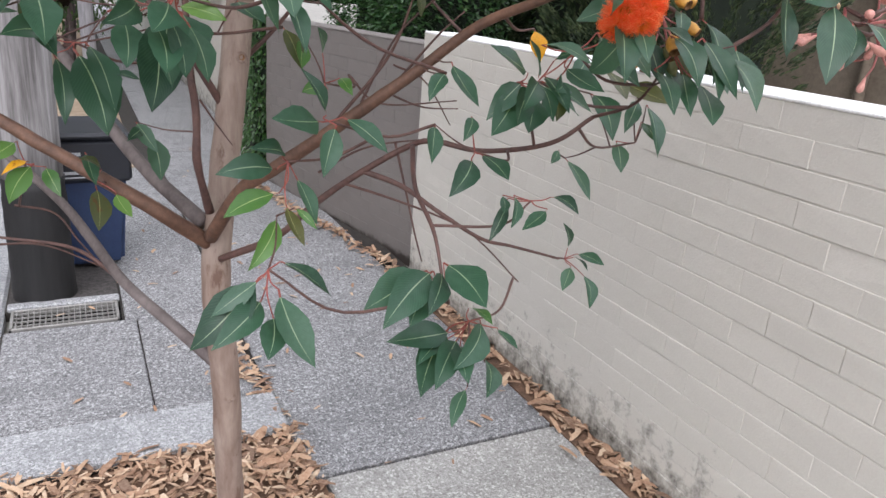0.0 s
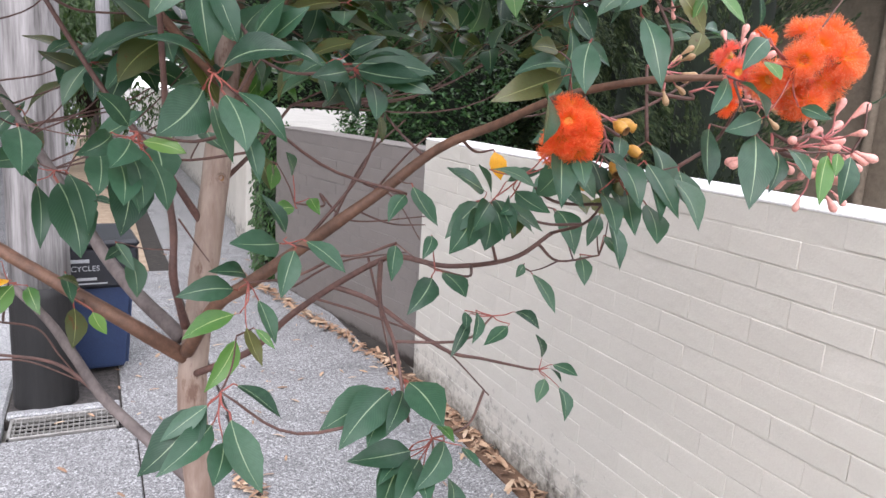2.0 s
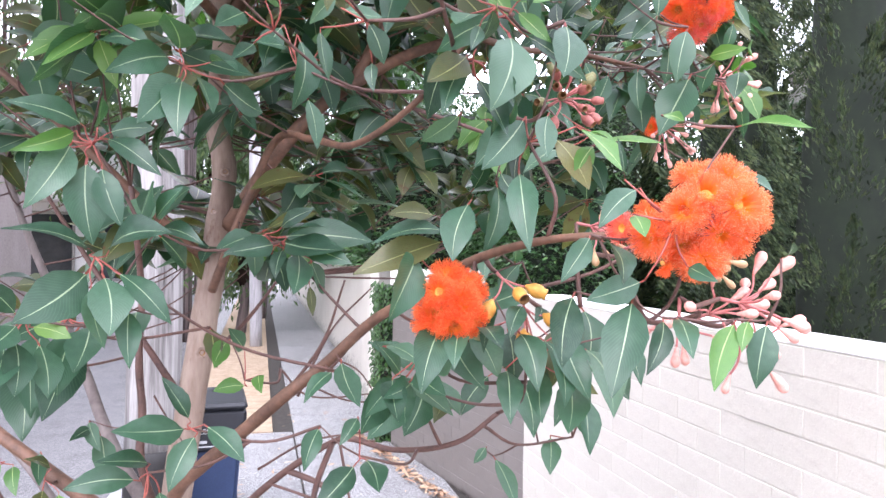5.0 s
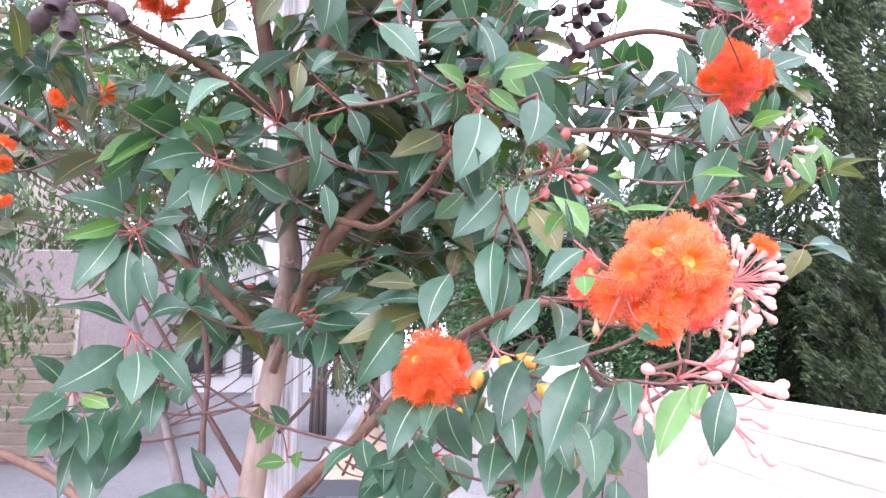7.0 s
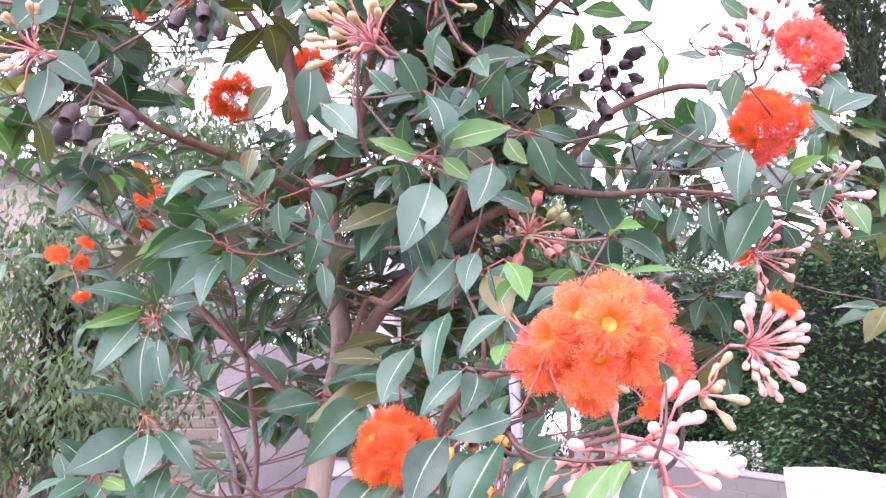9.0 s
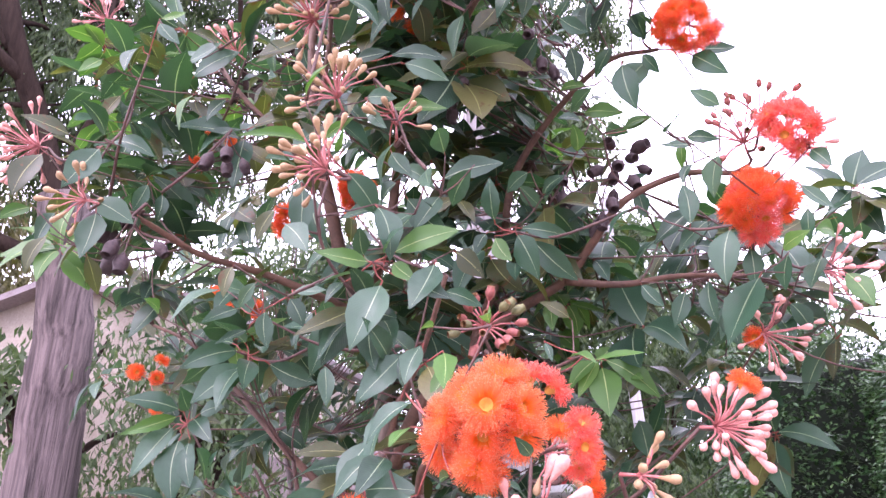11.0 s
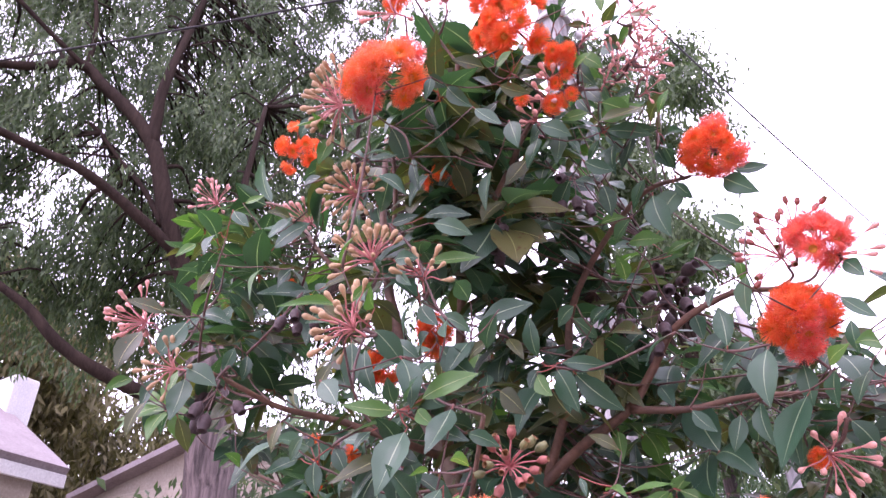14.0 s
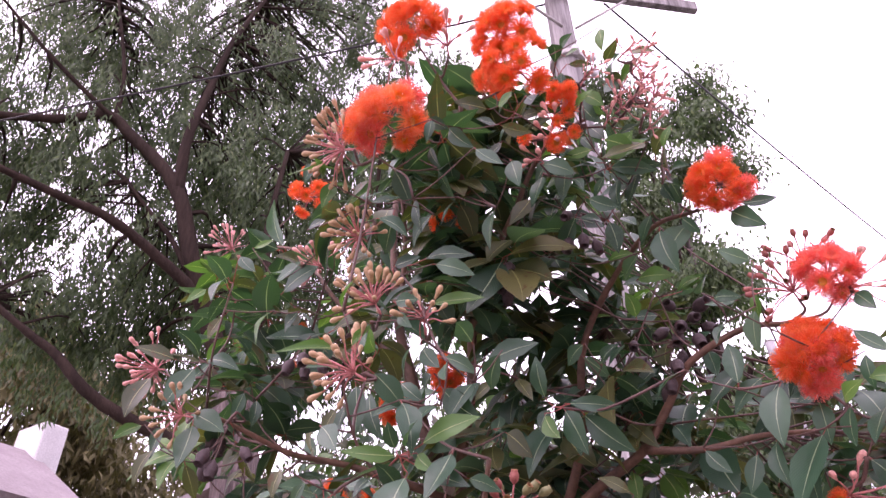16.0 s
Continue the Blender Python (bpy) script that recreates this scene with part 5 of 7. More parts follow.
limb("limb", [(0.362, 1.105, 1.42), (0.30, 1.10, 1.52), (0.22, 1.14, 1.63), (0.15, 1.13, 1.75)], 0.006, 0.003, M_TWIG, 8)
limb("twig", [(0.477, 0.935, 1.442), (0.546, 0.924, 1.534), (0.577, 0.915, 1.625)], 0.0028, 0.0014, M_TWIG, 6, 0.2)
limb("twig", [(0.519, 0.957, 1.462), (0.564, 0.951, 1.554), (0.615, 0.931, 1.613)], 0.0022, 0.0011, M_TWIG, 6, 0.2)
limb("twig", [(0.467, 0.983, 1.356), (0.536, 0.970, 1.395), (0.630, 0.935, 1.415)], 0.0022, 0.0011, M_TWIG, 6, 0.2)
limb("twig", [(0.526, 0.905, 1.489), (0.577, 0.881, 1.470), (0.623, 0.858, 1.471)], 0.0018, 0.0009, M_TWIG, 6, 0.2)
limb("twig", [(0.397, 1.151, 1.498), (0.448, 1.145, 1.552), (0.498, 1.134, 1.621)], 0.0045, 0.00225, M_TWIG, 6, 0.2)
limb("twig", [(0.317, 1.076, 1.446), (0.339, 1.066, 1.411), (0.359, 1.057, 1.382)], 0.0018, 0.0009, M_TWIG, 6, 0.2)
limb("twig", [(0.006, 1.247, 1.189), (0.092, 1.252, 1.180), (0.180, 1.239, 1.136)], 0.0022, 0.0011, M_TWIG, 6, 0.2)
limb("twig", [(0.056, 1.270, 1.245), (0.112, 1.269, 1.228), (0.143, 1.255, 1.183), (0.175, 1.240, 1.139)], 0.0022, 0.0011, M_TWIG, 6, 0.2)
limb("twig", [(0.479, 0.915, 1.358), (0.550, 0.883, 1.338), (0.622, 0.841, 1.313), (0.655, 0.814, 1.290), (0.695, 0.768, 1.243)], 0.0022, 0.0011, M_TWIG, 6, 0.2)
limb("twig", [(0.576, 0.958, 1.404), (0.587, 0.935, 1.339), (0.595, 0.911, 1.280), (0.601, 0.890, 1.238)], 0.0022, 0.0011, M_TWIG, 6, 0.2)
limb("twig", [(0.495, 0.944, 1.502), (0.538, 0.929, 1.466), (0.644, 0.903, 1.475)], 0.0018, 0.0009, M_TWIG, 6, 0.2)
limb("twig", [(0.556, 0.935, 1.519), (0.600, 0.921, 1.499), (0.634, 0.898, 1.441)], 0.0016, 0.0008, M_TWIG, 6, 0.2)
limb("twig", [(0.535, 0.911, 1.478), (0.605, 0.908, 1.559), (0.643, 0.900, 1.597)], 0.002, 0.001, M_TWIG, 6, 0.2)
limb("twig", [(0.121, 1.241, 1.840), (0.188, 1.250, 1.849), (0.241, 1.258, 1.827)], 0.003, 0.0015, M_TWIG, 6, 0.2)
limb("twig", [(0.145, 1.253, 1.766), (0.189, 1.260, 1.746), (0.262, 1.266, 1.748)], 0.003, 0.0015, M_TWIG, 6, 0.2)

LEAF_COUNT = [0]


def twig_line(tip, rng, reach=0.5):
    """A bowed line to the tip from the nearest limb, joined from below."""
    tip = Vector(tip)
    foot = min(LINES, key=lambda p: (p - tip).length + (0.25 if p.z > tip.z + 0.03 else 0) + (0.2 if p.y < tip.y - 0.03 else 0))
    mid = foot.lerp(tip, 0.55) + Vector((rng.uniform(-0.02, 0.02), rng.uniform(-0.02, 0.02), -0.12 * (foot - tip).length))
    return spline([foot, mid, tip], 5)


def twig(tip, mat=None, r=0.0026, rng=random):
    v, f = tube_data(twig_line(tip, rng), r * 1.25, r * 0.8, 6, 0.1)
    ob = part("twig", mesh_of("twig", v, f, mat or M_TWIG), TREE)
    return ob


def put_leaf(parent, base, tip, face, kind="mature", width=1.0, form=0):
    LEAF_COUNT[0] += 1
    me = LEAF_SET[kind][form % len(LEAF_FORMS)]
    return part("leaf", me, parent, m=leaf_pose(base, tip, face, width))


KINDS = ("mature", "young", "aged", "yellow")
REST = []


def spray(hub, leaves):
    """A shoot at hub with its leaves: foot and point of each in millimetres from the hub, kind and breadth."""
    rng = random.Random(int(sum(hub) * 5000))
    h = Vector(hub)
    line = twig_line(h, rng)
    verts, faces = tube_data(line, 0.0022, 0.0013, 6, 0.15)
    LINES.extend(line[2:])
    idx = len(faces)
    feet = []
    for bx, by, bz, *_ in leaves:
        foot = h + Vector((bx, by, bz)) / 1000
        if (foot - h).length > 0.004:
            near = h if (foot - h).length < 0.05 else min(LINES, key=lambda p: (p - foot).length + (0.05 if p.z > foot.z else 0))
            mid = near.lerp(foot, 0.5) + Vector((rng.uniform(-0.004, 0.004), rng.uniform(-0.004, 0.004), -0.05 * (near - foot).length))
            if (foot - h).length > 0.05:
                v, f = tube_data(spline([near, mid, foot], 3), 0.0013, 0.0008, 5, 0)
                part("twig", mesh_of("twig", v, f, M_TWIG), TREE)
                LINES.append(foot)
            else:
                tube_data(spline([near, mid, foot], 3), 0.0010, 0.0007, 5, 0, verts, faces)
    me = mesh_of("twig", verts, faces, [M_TWIG, M_REDSTALK], [0 if k < idx else 1 for k in range(len(faces))])
    ob = part("twig", me, TREE)
    for bx, by, bz, tx, ty, tz, kind, width in leaves:
        a, b = h + Vector((bx, by, bz)) / 1000, h + Vector((tx, ty, tz)) / 1000
        eye = (EYE - a).normalized()
        face = eye * 0.75 + Vector((rng.uniform(-0.35, 0.35), rng.uniform(-0.2, 0.2), 0.45 + rng.uniform(-0.25, 0.25)))
        form = rng.randrange(6)
        if LEAF_COUNT[0] < 300:
            put_leaf(ob, a, b, face, KINDS[kind], width, form)
        else:
            REST.append((kind, form, leaf_pose(a, b, face, width)))


EYE = Vector((0.65, -0.06, 1.63))
spray((0.752, 0.401, 1.690), [(-23, 10, 23, -59, 2, -7, 0, 1), (-56, 20, -11, -86, 4, -45, 0, 1), (-50, 17, -15, -55, -26, -45, 0, 1), (-21, 5, -43, -67, 4, -57, 0, 1), (-29, 7, -54, -65, -31, -118, 0, 0.85), (-67, 21, -52, -90, -10, -102, 0, 1), (-10, -1, -69, -34, -21, -106, 0, 0.8), (-1, -4, -69, -13, -43, -92, 0, 1), (37, -19, -69, 2, -44, -114, 1, 0.7), (57, -26, -69, 41, -35, -115, 0, 1.15), (40, -10, 67, 54, -71, 57, 1, 0.35), (-8, 8, 76, -9, -23, 66, 1, 0.6)])
spray((0.752, 0.401, 1.690), [(7, -5, -33, 9, -37, -42, 0, 1), (66, -27, -26, 60, -46, -15, 0, 1), (-28, 10, 4, -34, -17, -13, 1, 1), (-33, 14, 29, -39, 14, 59, 0, 0.4), (45, -22, -69, 30, -34, -90, 1, 1)])
spray((0.684, 0.515, 1.759), [(-2, 3, 22, -46, -14, -27, 0, 1), (-8, 2, -24, -17, -49, -94, 0, 0.8), (16, -4, 25, 6, -26, -17, 0, 1), (29, -4, 103, 14, -37, 47, 0, 1), (-59, 27, 79, -88, 1, 13, 0, 1), (37, -13, 13, 54, -68, -32, 1, 0.6), (52, -19, -2, 30, -28, -33, 1, 1), (-23, 10, 15, -29, -39, 44, 0, 1), (18, -6, 5, 39, -35, -42, 2, 1)])
spray((0.630, 0.544, 1.630), [(-4, 5, 51, -75, -7, 41, 0, 1), (-5, 5, 46, -88, 10, 15, 2, 0.8), (-33, 14, 33, -69, -55, -20, 0, 1), (-10, 2, -27, -42, -54, -76, 0, 1), (4, -4, -29, -14, -49, -58, 0, 1), (13, 0, 81, -12, -32, 27, 0, 1), (-15, 10, 66, -64, -17, 65, 2, 0.7), (23, -11, -29, 21, -65, -41, 0, 1), (-3, -2, -34, -5, 46, -78, 0, 1)])
spray((0.609, 0.449, 1.957), [(46, 50, -32, 64, 46, -97, 0, 1), (-37, 19, -52, -1, 6, -92, 0, 1)])
spray((0.662, 0.507, 1.861), [(45, 39, -17, 87, 34, -40, 0, 0.7), (4, -5, 9, 35, -38, 21, 0, 1), (-3, -1, 0, -48, 54, -20, 0, 1)])
spray((0.700, 0.553, 1.580), [(-10, -1, 15, -10, -51, -30, 0, 1), (9, -3, 10, 10, -60, -42, 0, 1), (29, -5, 15, 33, -61, -38, 0, 1), (-19, 4, -19, -33, -49, -56, 0, 1), (49, -5, 0, 46, -76, -48, 0, 1), (15, 0, -19, -1, -39, -59, 0, 1), (73, -9, 10, 71, -56, -39, 0, 1), (39, -1, -29, 17, -52, -65, 0, 1), (-6, -5, 39, -30, -36, 13, 0, 1)])
spray((0.637, 0.526, 1.827), [(-5, 1, -3, -34, -32, -54, 0, 0.8), (4, 4, -13, 22, -29, -68, 0, 1), (11, 3, -8, 34, -15, -46, 0, 1), (-5, -1, 4, -51, -49, -33, 2, 0.8), (2, -2, 9, 2, -46, 27, 0, 1), (9, 1, -1, 43, -26, -21, 0, 1), (7, 5, -15, 38, 64, -52, 0, 1)])
spray((0.594, 0.515, 1.970), [(64, 17, -36, 26, -20, -57, 0, 1), (89, 21, -44, 71, -8, -77, 0, 1), (106, 10, -1, 118, -17, -37, 0, 1), (-33, -6, 15, -39, -60, 3, 0, 1), (19, -6, 31, 46, -56, 29, 1, 1)])
spray((0.620, 0.609, 1.571), [(-42, 1, 5, -11, -44, -8, 0, 1), (-10, 3, -15, 8, -46, -34, 0, 1), (20, -5, 21, 39, -62, -27, 0, 1), (41, -6, 21, 53, -58, -18, 0, 1), (62, -13, 52, 39, -55, 5, 0, 0.7), (-15, 7, -31, -48, -39, -35, 0, 1), (94, -5, 6, 93, -60, -31, 0, 1), (125, -9, 22, 107, -51, -28, 2, 1), (151, -14, 42, 128, -69, -21, 0, 1), (177, -7, 2, 172, -52, -33, 0, 1), (78, -7, 21, 68, -56, -23, 0, 1), (-31, 6, -26, -36, -52, -55, 0, 1)])
spray((0.620, 0.609, 1.571), [(203, -10, 12, 200, -47, -32, 0, 1), (109, -12, 42, 92, -42, 30, 0, 1)])
spray((0.605, 0.648, 1.536), [(0, 0, 0, -44, -44, -25, 0, 1), (0, 1, -2, -6, -45, -36, 0, 1), (3, 0, 0, 40, -50, -26, 0, 1), (0, 0, 3, -33, -26, 44, 0, 1), (14, -4, 22, 36, -42, 39, 0, 1), (-5, 2, -8, -47, -41, -41, 0, 1)])
spray((0.474, 0.599, 1.859), [(-7, -8, 22, -15, -67, 19, 0, 1.2), (-42, -14, 34, -67, -71, -17, 0, 0.8), (-24, -6, 12, -47, -45, -14, 0, 1), (-16, 1, -12, -34, -35, -37, 0, 0.7), (4, -9, 29, 3, -46, 34, 0, 1)])
spray((0.664, 0.530, 2.049), [(-24, -14, 1, -3, -17, -30, 0, 1), (-27, -22, 10, 13, -28, -3, 0, 1), (27, 71, -72, 3, 49, -121, 0, 1.2), (-9, 52, -73, 37, 66, -123, 0, 1), (-83, -48, 3, -38, -81, 18, 1, 0.6), (-57, -25, -9, -50, -43, -51, 0, 1), (-13, 19, -34, 14, 15, -73, 0, 1)])
spray((0.664, 0.530, 2.049), [(40, 50, -35, 49, -5, -33, 0, 1), (68, 70, -41, 27, 117, -65, 0, 1), (-11, 42, -62, -53, 91, -70, 0, 1)])
spray((0.825, 0.679, 1.800), [(-106, -12, 11, -140, -3, -44, 0, 1), (-42, 2, -20, -90, -16, -50, 0, 1), (-113, 6, -57, -131, -6, -139, 0, 0.8), (-110, 3, -46, -92, -18, -79, 0, 1), (5, 2, -6, 66, -39, -13, 1, 0.4), (-19, -1, -3, 15, -31, -19, 1, 0.6), (-42, -8, 17, -33, -16, -9, 0, 0.6), (-80, 34, -148, -95, -5, -128, 0, 1), (-109, 26, -126, -127, -4, -166, 0, 1), (-71, 34, -145, -98, 35, -182, 0, 1), (-51, 45, -176, -125, 44, -201, 0, 1), (-159, -17, 10, -193, 21, -17, 0, 1)])
spray((0.643, 0.688, 1.388), [(22, -9, 6, 37, -49, -5, 0, 1), (18, -12, -8, -20, -18, -30, 0, 1), (-24, 14, 1, -61, -12, -44, 0, 0.5), (-18, 12, 5, -37, -19, -27, 0, 0.8), (-30, 18, 4, -38, -3, -14, 0, 1)])
spray((0.572, 0.713, 1.445), [(-4, -1, -8, -52, -43, -41, 0, 1), (5, -4, -2, 11, -63, -19, 0, 1), (0, 15, 39, -23, -12, 15, 0, 1), (-39, 31, 26, -59, -8, -11, 0, 1), (-16, 47, 97, 0, -2, 52, 0, 1), (-23, 45, 84, -59, 11, 56, 0, 1)])
spray((0.635, 0.734, 1.523), [(5, -2, 2, -55, -27, -40, 0, 1), (23, -11, 3, 30, -87, -24, 0, 1), (-2, -2, -9, -59, -48, -54, 0, 1), (12, -1, 12, -55, -21, 44, 0, 1), (10, -7, -4, -25, -71, -46, 0, 1), (25, -16, -6, 3, -83, -31, 2, 1)])
spray((0.501, 0.696, 1.852), [(-2, 2, 34, -7, -14, -48, 0, 1), (8, -5, -29, 19, -17, -86, 0, 0.8), (-15, 8, 45, -35, -11, -6, 0, 1), (22, -7, 22, 32, -61, 31, 0, 1), (-10, 5, 22, -47, -24, 17, 0, 1)])
spray((0.524, 0.666, 1.279), [(-16, 21, 32, -110, -23, 12, 0, 1), (-9, 17, 32, -95, -43, -3, 0, 1), (2, 15, 42, 9, -78, 24, 0, 1), (-9, 10, 13, -62, -40, -7, 0, 1), (-1, 14, 32, -42, -44, 6, 0, 1)])
spray((0.824, 0.723, 1.450), [(-48, 49, 57, -57, -21, 7, 0, 1), (9, 18, 56, -25, -4, 14, 0, 1), (18, 10, 49, 0, -46, -10, 0, 1), (-3, 31, 72, 10, -44, 58, 2, 1), (-23, 12, 0, -39, -26, -34, 0, 1), (-86, 35, -27, -74, -16, -73, 0, 0.7), (-92, 42, -17, -112, 29, -33, 0, 1), (10, 6, 27, 0, -37, 9, 0, 1), (-78, 68, 65, -124, 45, 20, 0, 1), (-29, 52, 91, -33, -7, 58, 2, 1), (-48, 67, 104, -90, 41, 76, 0, 1)])
spray((0.313, 0.693, 1.655), [(-2, 5, 4, -68, -41, 25, 0, 0.9), (7, 15, 1, 74, -45, 24, 0, 0.95), (-6, 11, -11, -56, -49, -58, 0, 1.1), (7, -4, -15, 23, -50, -70, 0, 1.15), (17, 0, -13, 71, -11, -64, 0, 1), (-2, -5, -25, 15, -28, -84, 0, 0.9), (53, 10, 26, 101, -29, 13, 0, 0.75), (37, 8, 34, 58, -46, 70, 0, 1), (54, -2, 36, 83, -39, 68, 0, 1), (30, 7, -50, 38, -38, -102, 0, 0.9)])
spray((0.312, 0.641, 1.349), [(-7, 5, -9, -78, -18, -67, 0, 1.1), (-6, 0, -30, -64, -52, -52, 0, 0.9), (12, 1, 7, 51, -41, -17, 0, 1.15), (6, -16, -15, 27, -75, -74, 0, 1), (-1, -21, -39, -18, -74, -58, 0, 1), (-9, -7, -6, -58, -17, -36, 0, 0.9)])
spray((0.564, 0.673, 1.244), [(-20, 5, -14, -108, -1, -11, 0, 1), (-22, 8, -9, -82, -47, -64, 0, 1), (12, -5, 3, -49, -58, -28, 0, 1), (9, -20, -39, -17, -84, -56, 0, 1), (30, -18, -5, 33, -65, -12, 0, 0.8), (1, 5, 15, 8, -42, 13, 1, 1), (-27, 5, -23, -81, -32, -29, 0, 1), (-8, -26, -75, -46, -62, -103, 0, 0.7), (-14, -1, -21, -71, -60, -49, 0, 1), (-12, -5, -28, -37, -75, -39, 0, 1)])
spray((0.388, 0.710, 1.848), [(-10, 4, 8, -62, -55, -24, 0, 1), (-2, 0, -8, -33, -63, -70, 0, 1), (8, -4, -8, 33, -55, -58, 0, 1), (0, -1, -14, 2, -61, -81, 0, 1), (26, -10, 3, 56, -54, -15, 0, 1), (36, -15, -14, 79, 43, -34, 0, 1), (-4, 2, 14, -10, -70, 30, 0, 1), (-25, 10, 19, -99, 67, 32, 0, 1)])
spray((0.399, 0.734, 1.477), [(-3, 16, -3, -70, -38, 10, 0, 0.9), (-1, 4, 6, -30, 2, 55, 0, 0.9), (7, -7, -3, -17, -41, -52, 0, 1.1), (13, -9, 6, 55, -40, -27, 0, 1)])
spray((0.305, 0.714, 1.766), [(-7, -3, 16, -59, -59, 27, 0, 1), (-16, 4, 13, -57, -57, -17, 1, 0.6), (-19, 2, 2, -50, -37, -67, 0, 1.05), (-4, -5, -14, 6, -21, -100, 0, 1.2), (9, -4, -20, 32, -23, -83, 0, 1), (11, -6, 5, 69, -41, -33, 0, 0.9), (12, 2, 11, 58, -8, 17, 0, 1), (5, -6, 15, 17, -46, 39, 0, 1), (-21, 5, -4, -35, -5, -25, 0, 1)])
spray((0.357, 0.740, 1.432), [(-9, 10, -11, -78, -10, -9, 0, 1.05), (0, 15, 5, -46, -24, 21, 0, 0.9), (-9, 2, -35, -73, -22, -52, 1, 0.8), (-14, -7, -58, -55, -52, -102, 1, 0.75), (10, 5, -18, 25, -29, -65, 0, 1), (-4, -8, -45, 7, -47, -82, 2, 0.8), (2, -20, -46, 21, -43, -65, 1, 0.7)])
spray((0.489, 0.801, 1.673), [(-6, 2, -2, -62, -41, -13, 0, 1), (0, 0, 1, 66, -70, -7, 0, 1), (6, -2, 5, 46, -48, 18, 0, 1), (3, -2, -8, -7, -40, -41, 0, 1), (18, -7, -8, 13, -52, -57, 0, 1), (27, -11, -8, 74, -75, -23, 0, 1), (-9, 3, -8, -16, 65, -48, 0, 1), (33, -14, -18, 55, 30, -61, 0, 1)])
spray((0.246, 0.720, 1.595), [(-6, -2, 1, -35, -27, 36, 0, 1), (-6, 1, -5, -26, -49, -30, 0, 1.1), (1, 10, -10, 44, -12, -19, 1, 0.9), (-8, -6, -18, 2, -35, -70, 0, 1.1), (10, 4, -23, 25, -15, -76, 0, 1.1), (-19, 3, -26, -16, -53, -64, 0, 1)])
spray((0.351, 0.766, 1.686), [(2, -1, 1, 20, -50, 42, 0, 1), (10, -4, 4, 46, -61, 39, 0, 1), (-3, 1, 1, -14, 53, 38, 0, 1), (7, -3, -5, 33, 56, -44, 0, 1)])
spray((0.326, 0.522, 2.206), [(-4, -8, 8, -5, -30, -45, 0, 1), (39, 51, -36, 42, 25, -107, 1, 0.7), (76, 73, -37, 25, 95, -50, 0, 1), (21, -15, 36, 50, -4, 0, 0, 1)])
spray((0.269, 0.621, 2.048), [(-107, -21, 42, -62, -68, 49, 0, 1), (10, 41, -147, 21, -3, -138, 1, 1)])
spray((0.631, 0.470, 2.346), [(-70, 6, -58, -109, -52, -93, 1, 1), (-50, 48, -98, -1, 58, -103, 0, 0.7), (62, 38, -4, 51, 41, -41, 0, 1), (6, 78, -96, 14, 87, -153, 0, 1)])
spray((0.631, 0.470, 2.346), [(101, 87, -39, 137, 102, -77, 0, 1), (-96, -1, -69, -75, -43, -71, 1, 1), (59, 108, -96, 40, 93, -148, 0, 1), (-20, 71, -107, -72, 121, -135, 0, 1), (-52, 63, -120, -96, 112, -132, 0, 1), (25, 103, -115, -32, 135, -132, 0, 1)])
spray((0.244, 0.632, 2.043), [(-52, 7, -48, -23, 14, -80, 0, 1), (-87, -47, -3, -139, -26, -40, 0, 1), (-2, 14, -20, -1, -34, -18, 0, 1)])
spray((0.471, 0.827, 1.683), [(-7, 0, -4, -56, -51, -23, 0, 1), (14, 2, -4, 126, -33, -7, 0, 0.8), (10, 5, -14, 73, -23, -38, 0, 1), (3, 4, -14, 24, -32, -67, 0, 1), (-15, 3, -14, -11, -26, -51, 0, 1), (17, 0, 6, 56, -34, 31, 0, 1), (31, 8, -20, 66, 48, 3, 0, 1)])
spray((0.813, 0.822, 1.248), [(6, 4, 15, -17, -7, 61, 0, 1), (17, -5, 8, 37, -50, 4, 0, 1), (8, -7, -10, -22, -33, -38, 0, 1), (22, -19, -20, 11, -62, -60, 0, 1), (13, -5, 3, 13, -43, -6, 0, 1)])
spray((0.177, 0.629, 2.159), [(37, 51, -39, 13, 53, -83, 0, 1), (49, 67, -51, 45, 68, -100, 0, 1)])
spray((0.449, 0.907, 1.495), [(3, -3, -7, -38, -27, -8, 1, 1), (18, -7, 8, 21, -51, -8, 1, 1), (-20, 21, 51, -37, -23, 20, 1, 1), (-1, 8, 37, -20, -32, 71, 0, 1), (-46, 37, 65, -34, -10, 18, 2, 1)])
spray((1.046, 0.796, 2.006), [(65, -5, 53, 80, -26, 14, 0, 1), (-83, -87, 52, -47, -109, 30, 0, 0.7), (-75, -65, 28, -92, -78, -4, 0, 1)])
spray((1.046, 0.796, 2.006), [(-89, -20, -39, -89, -10, 28, 0, 1)])
spray((0.728, 0.870, 2.050), [(-45, -16, -12, -61, -31, -50, 0, 1), (39, -6, 37, 78, -31, 53, 0, 1), (-76, -63, 26, -48, -74, -22, 2, 1), (28, -35, 66, -16, 0, 55, 0, 1)])
spray((0.243, 0.893, 1.578), [(-1, -3, -9, -12, -55, -110, 0, 1), (16, -12, -8, 8, -76, -80, 0, 1), (27, -16, -4, 29, -97, -50, 0, 1), (-32, 11, -15, -34, -47, -64, 0, 1), (-17, 11, 4, -55, -49, -19, 0, 1), (85, -40, 13, 100, -110, -6, 0, 1), (-118, 65, 7, -110, -11, -47, 0, 1)])
spray((1.117, 0.828, 1.913), [(-56, -12, 26, -31, -64, 28, 1, 1), (7, 2, -4, 26, -16, -57, 1, 1), (-217, -46, 97, -258, -69, 51, 0, 1), (-170, -66, 186, -151, -119, 180, 0, 1)])
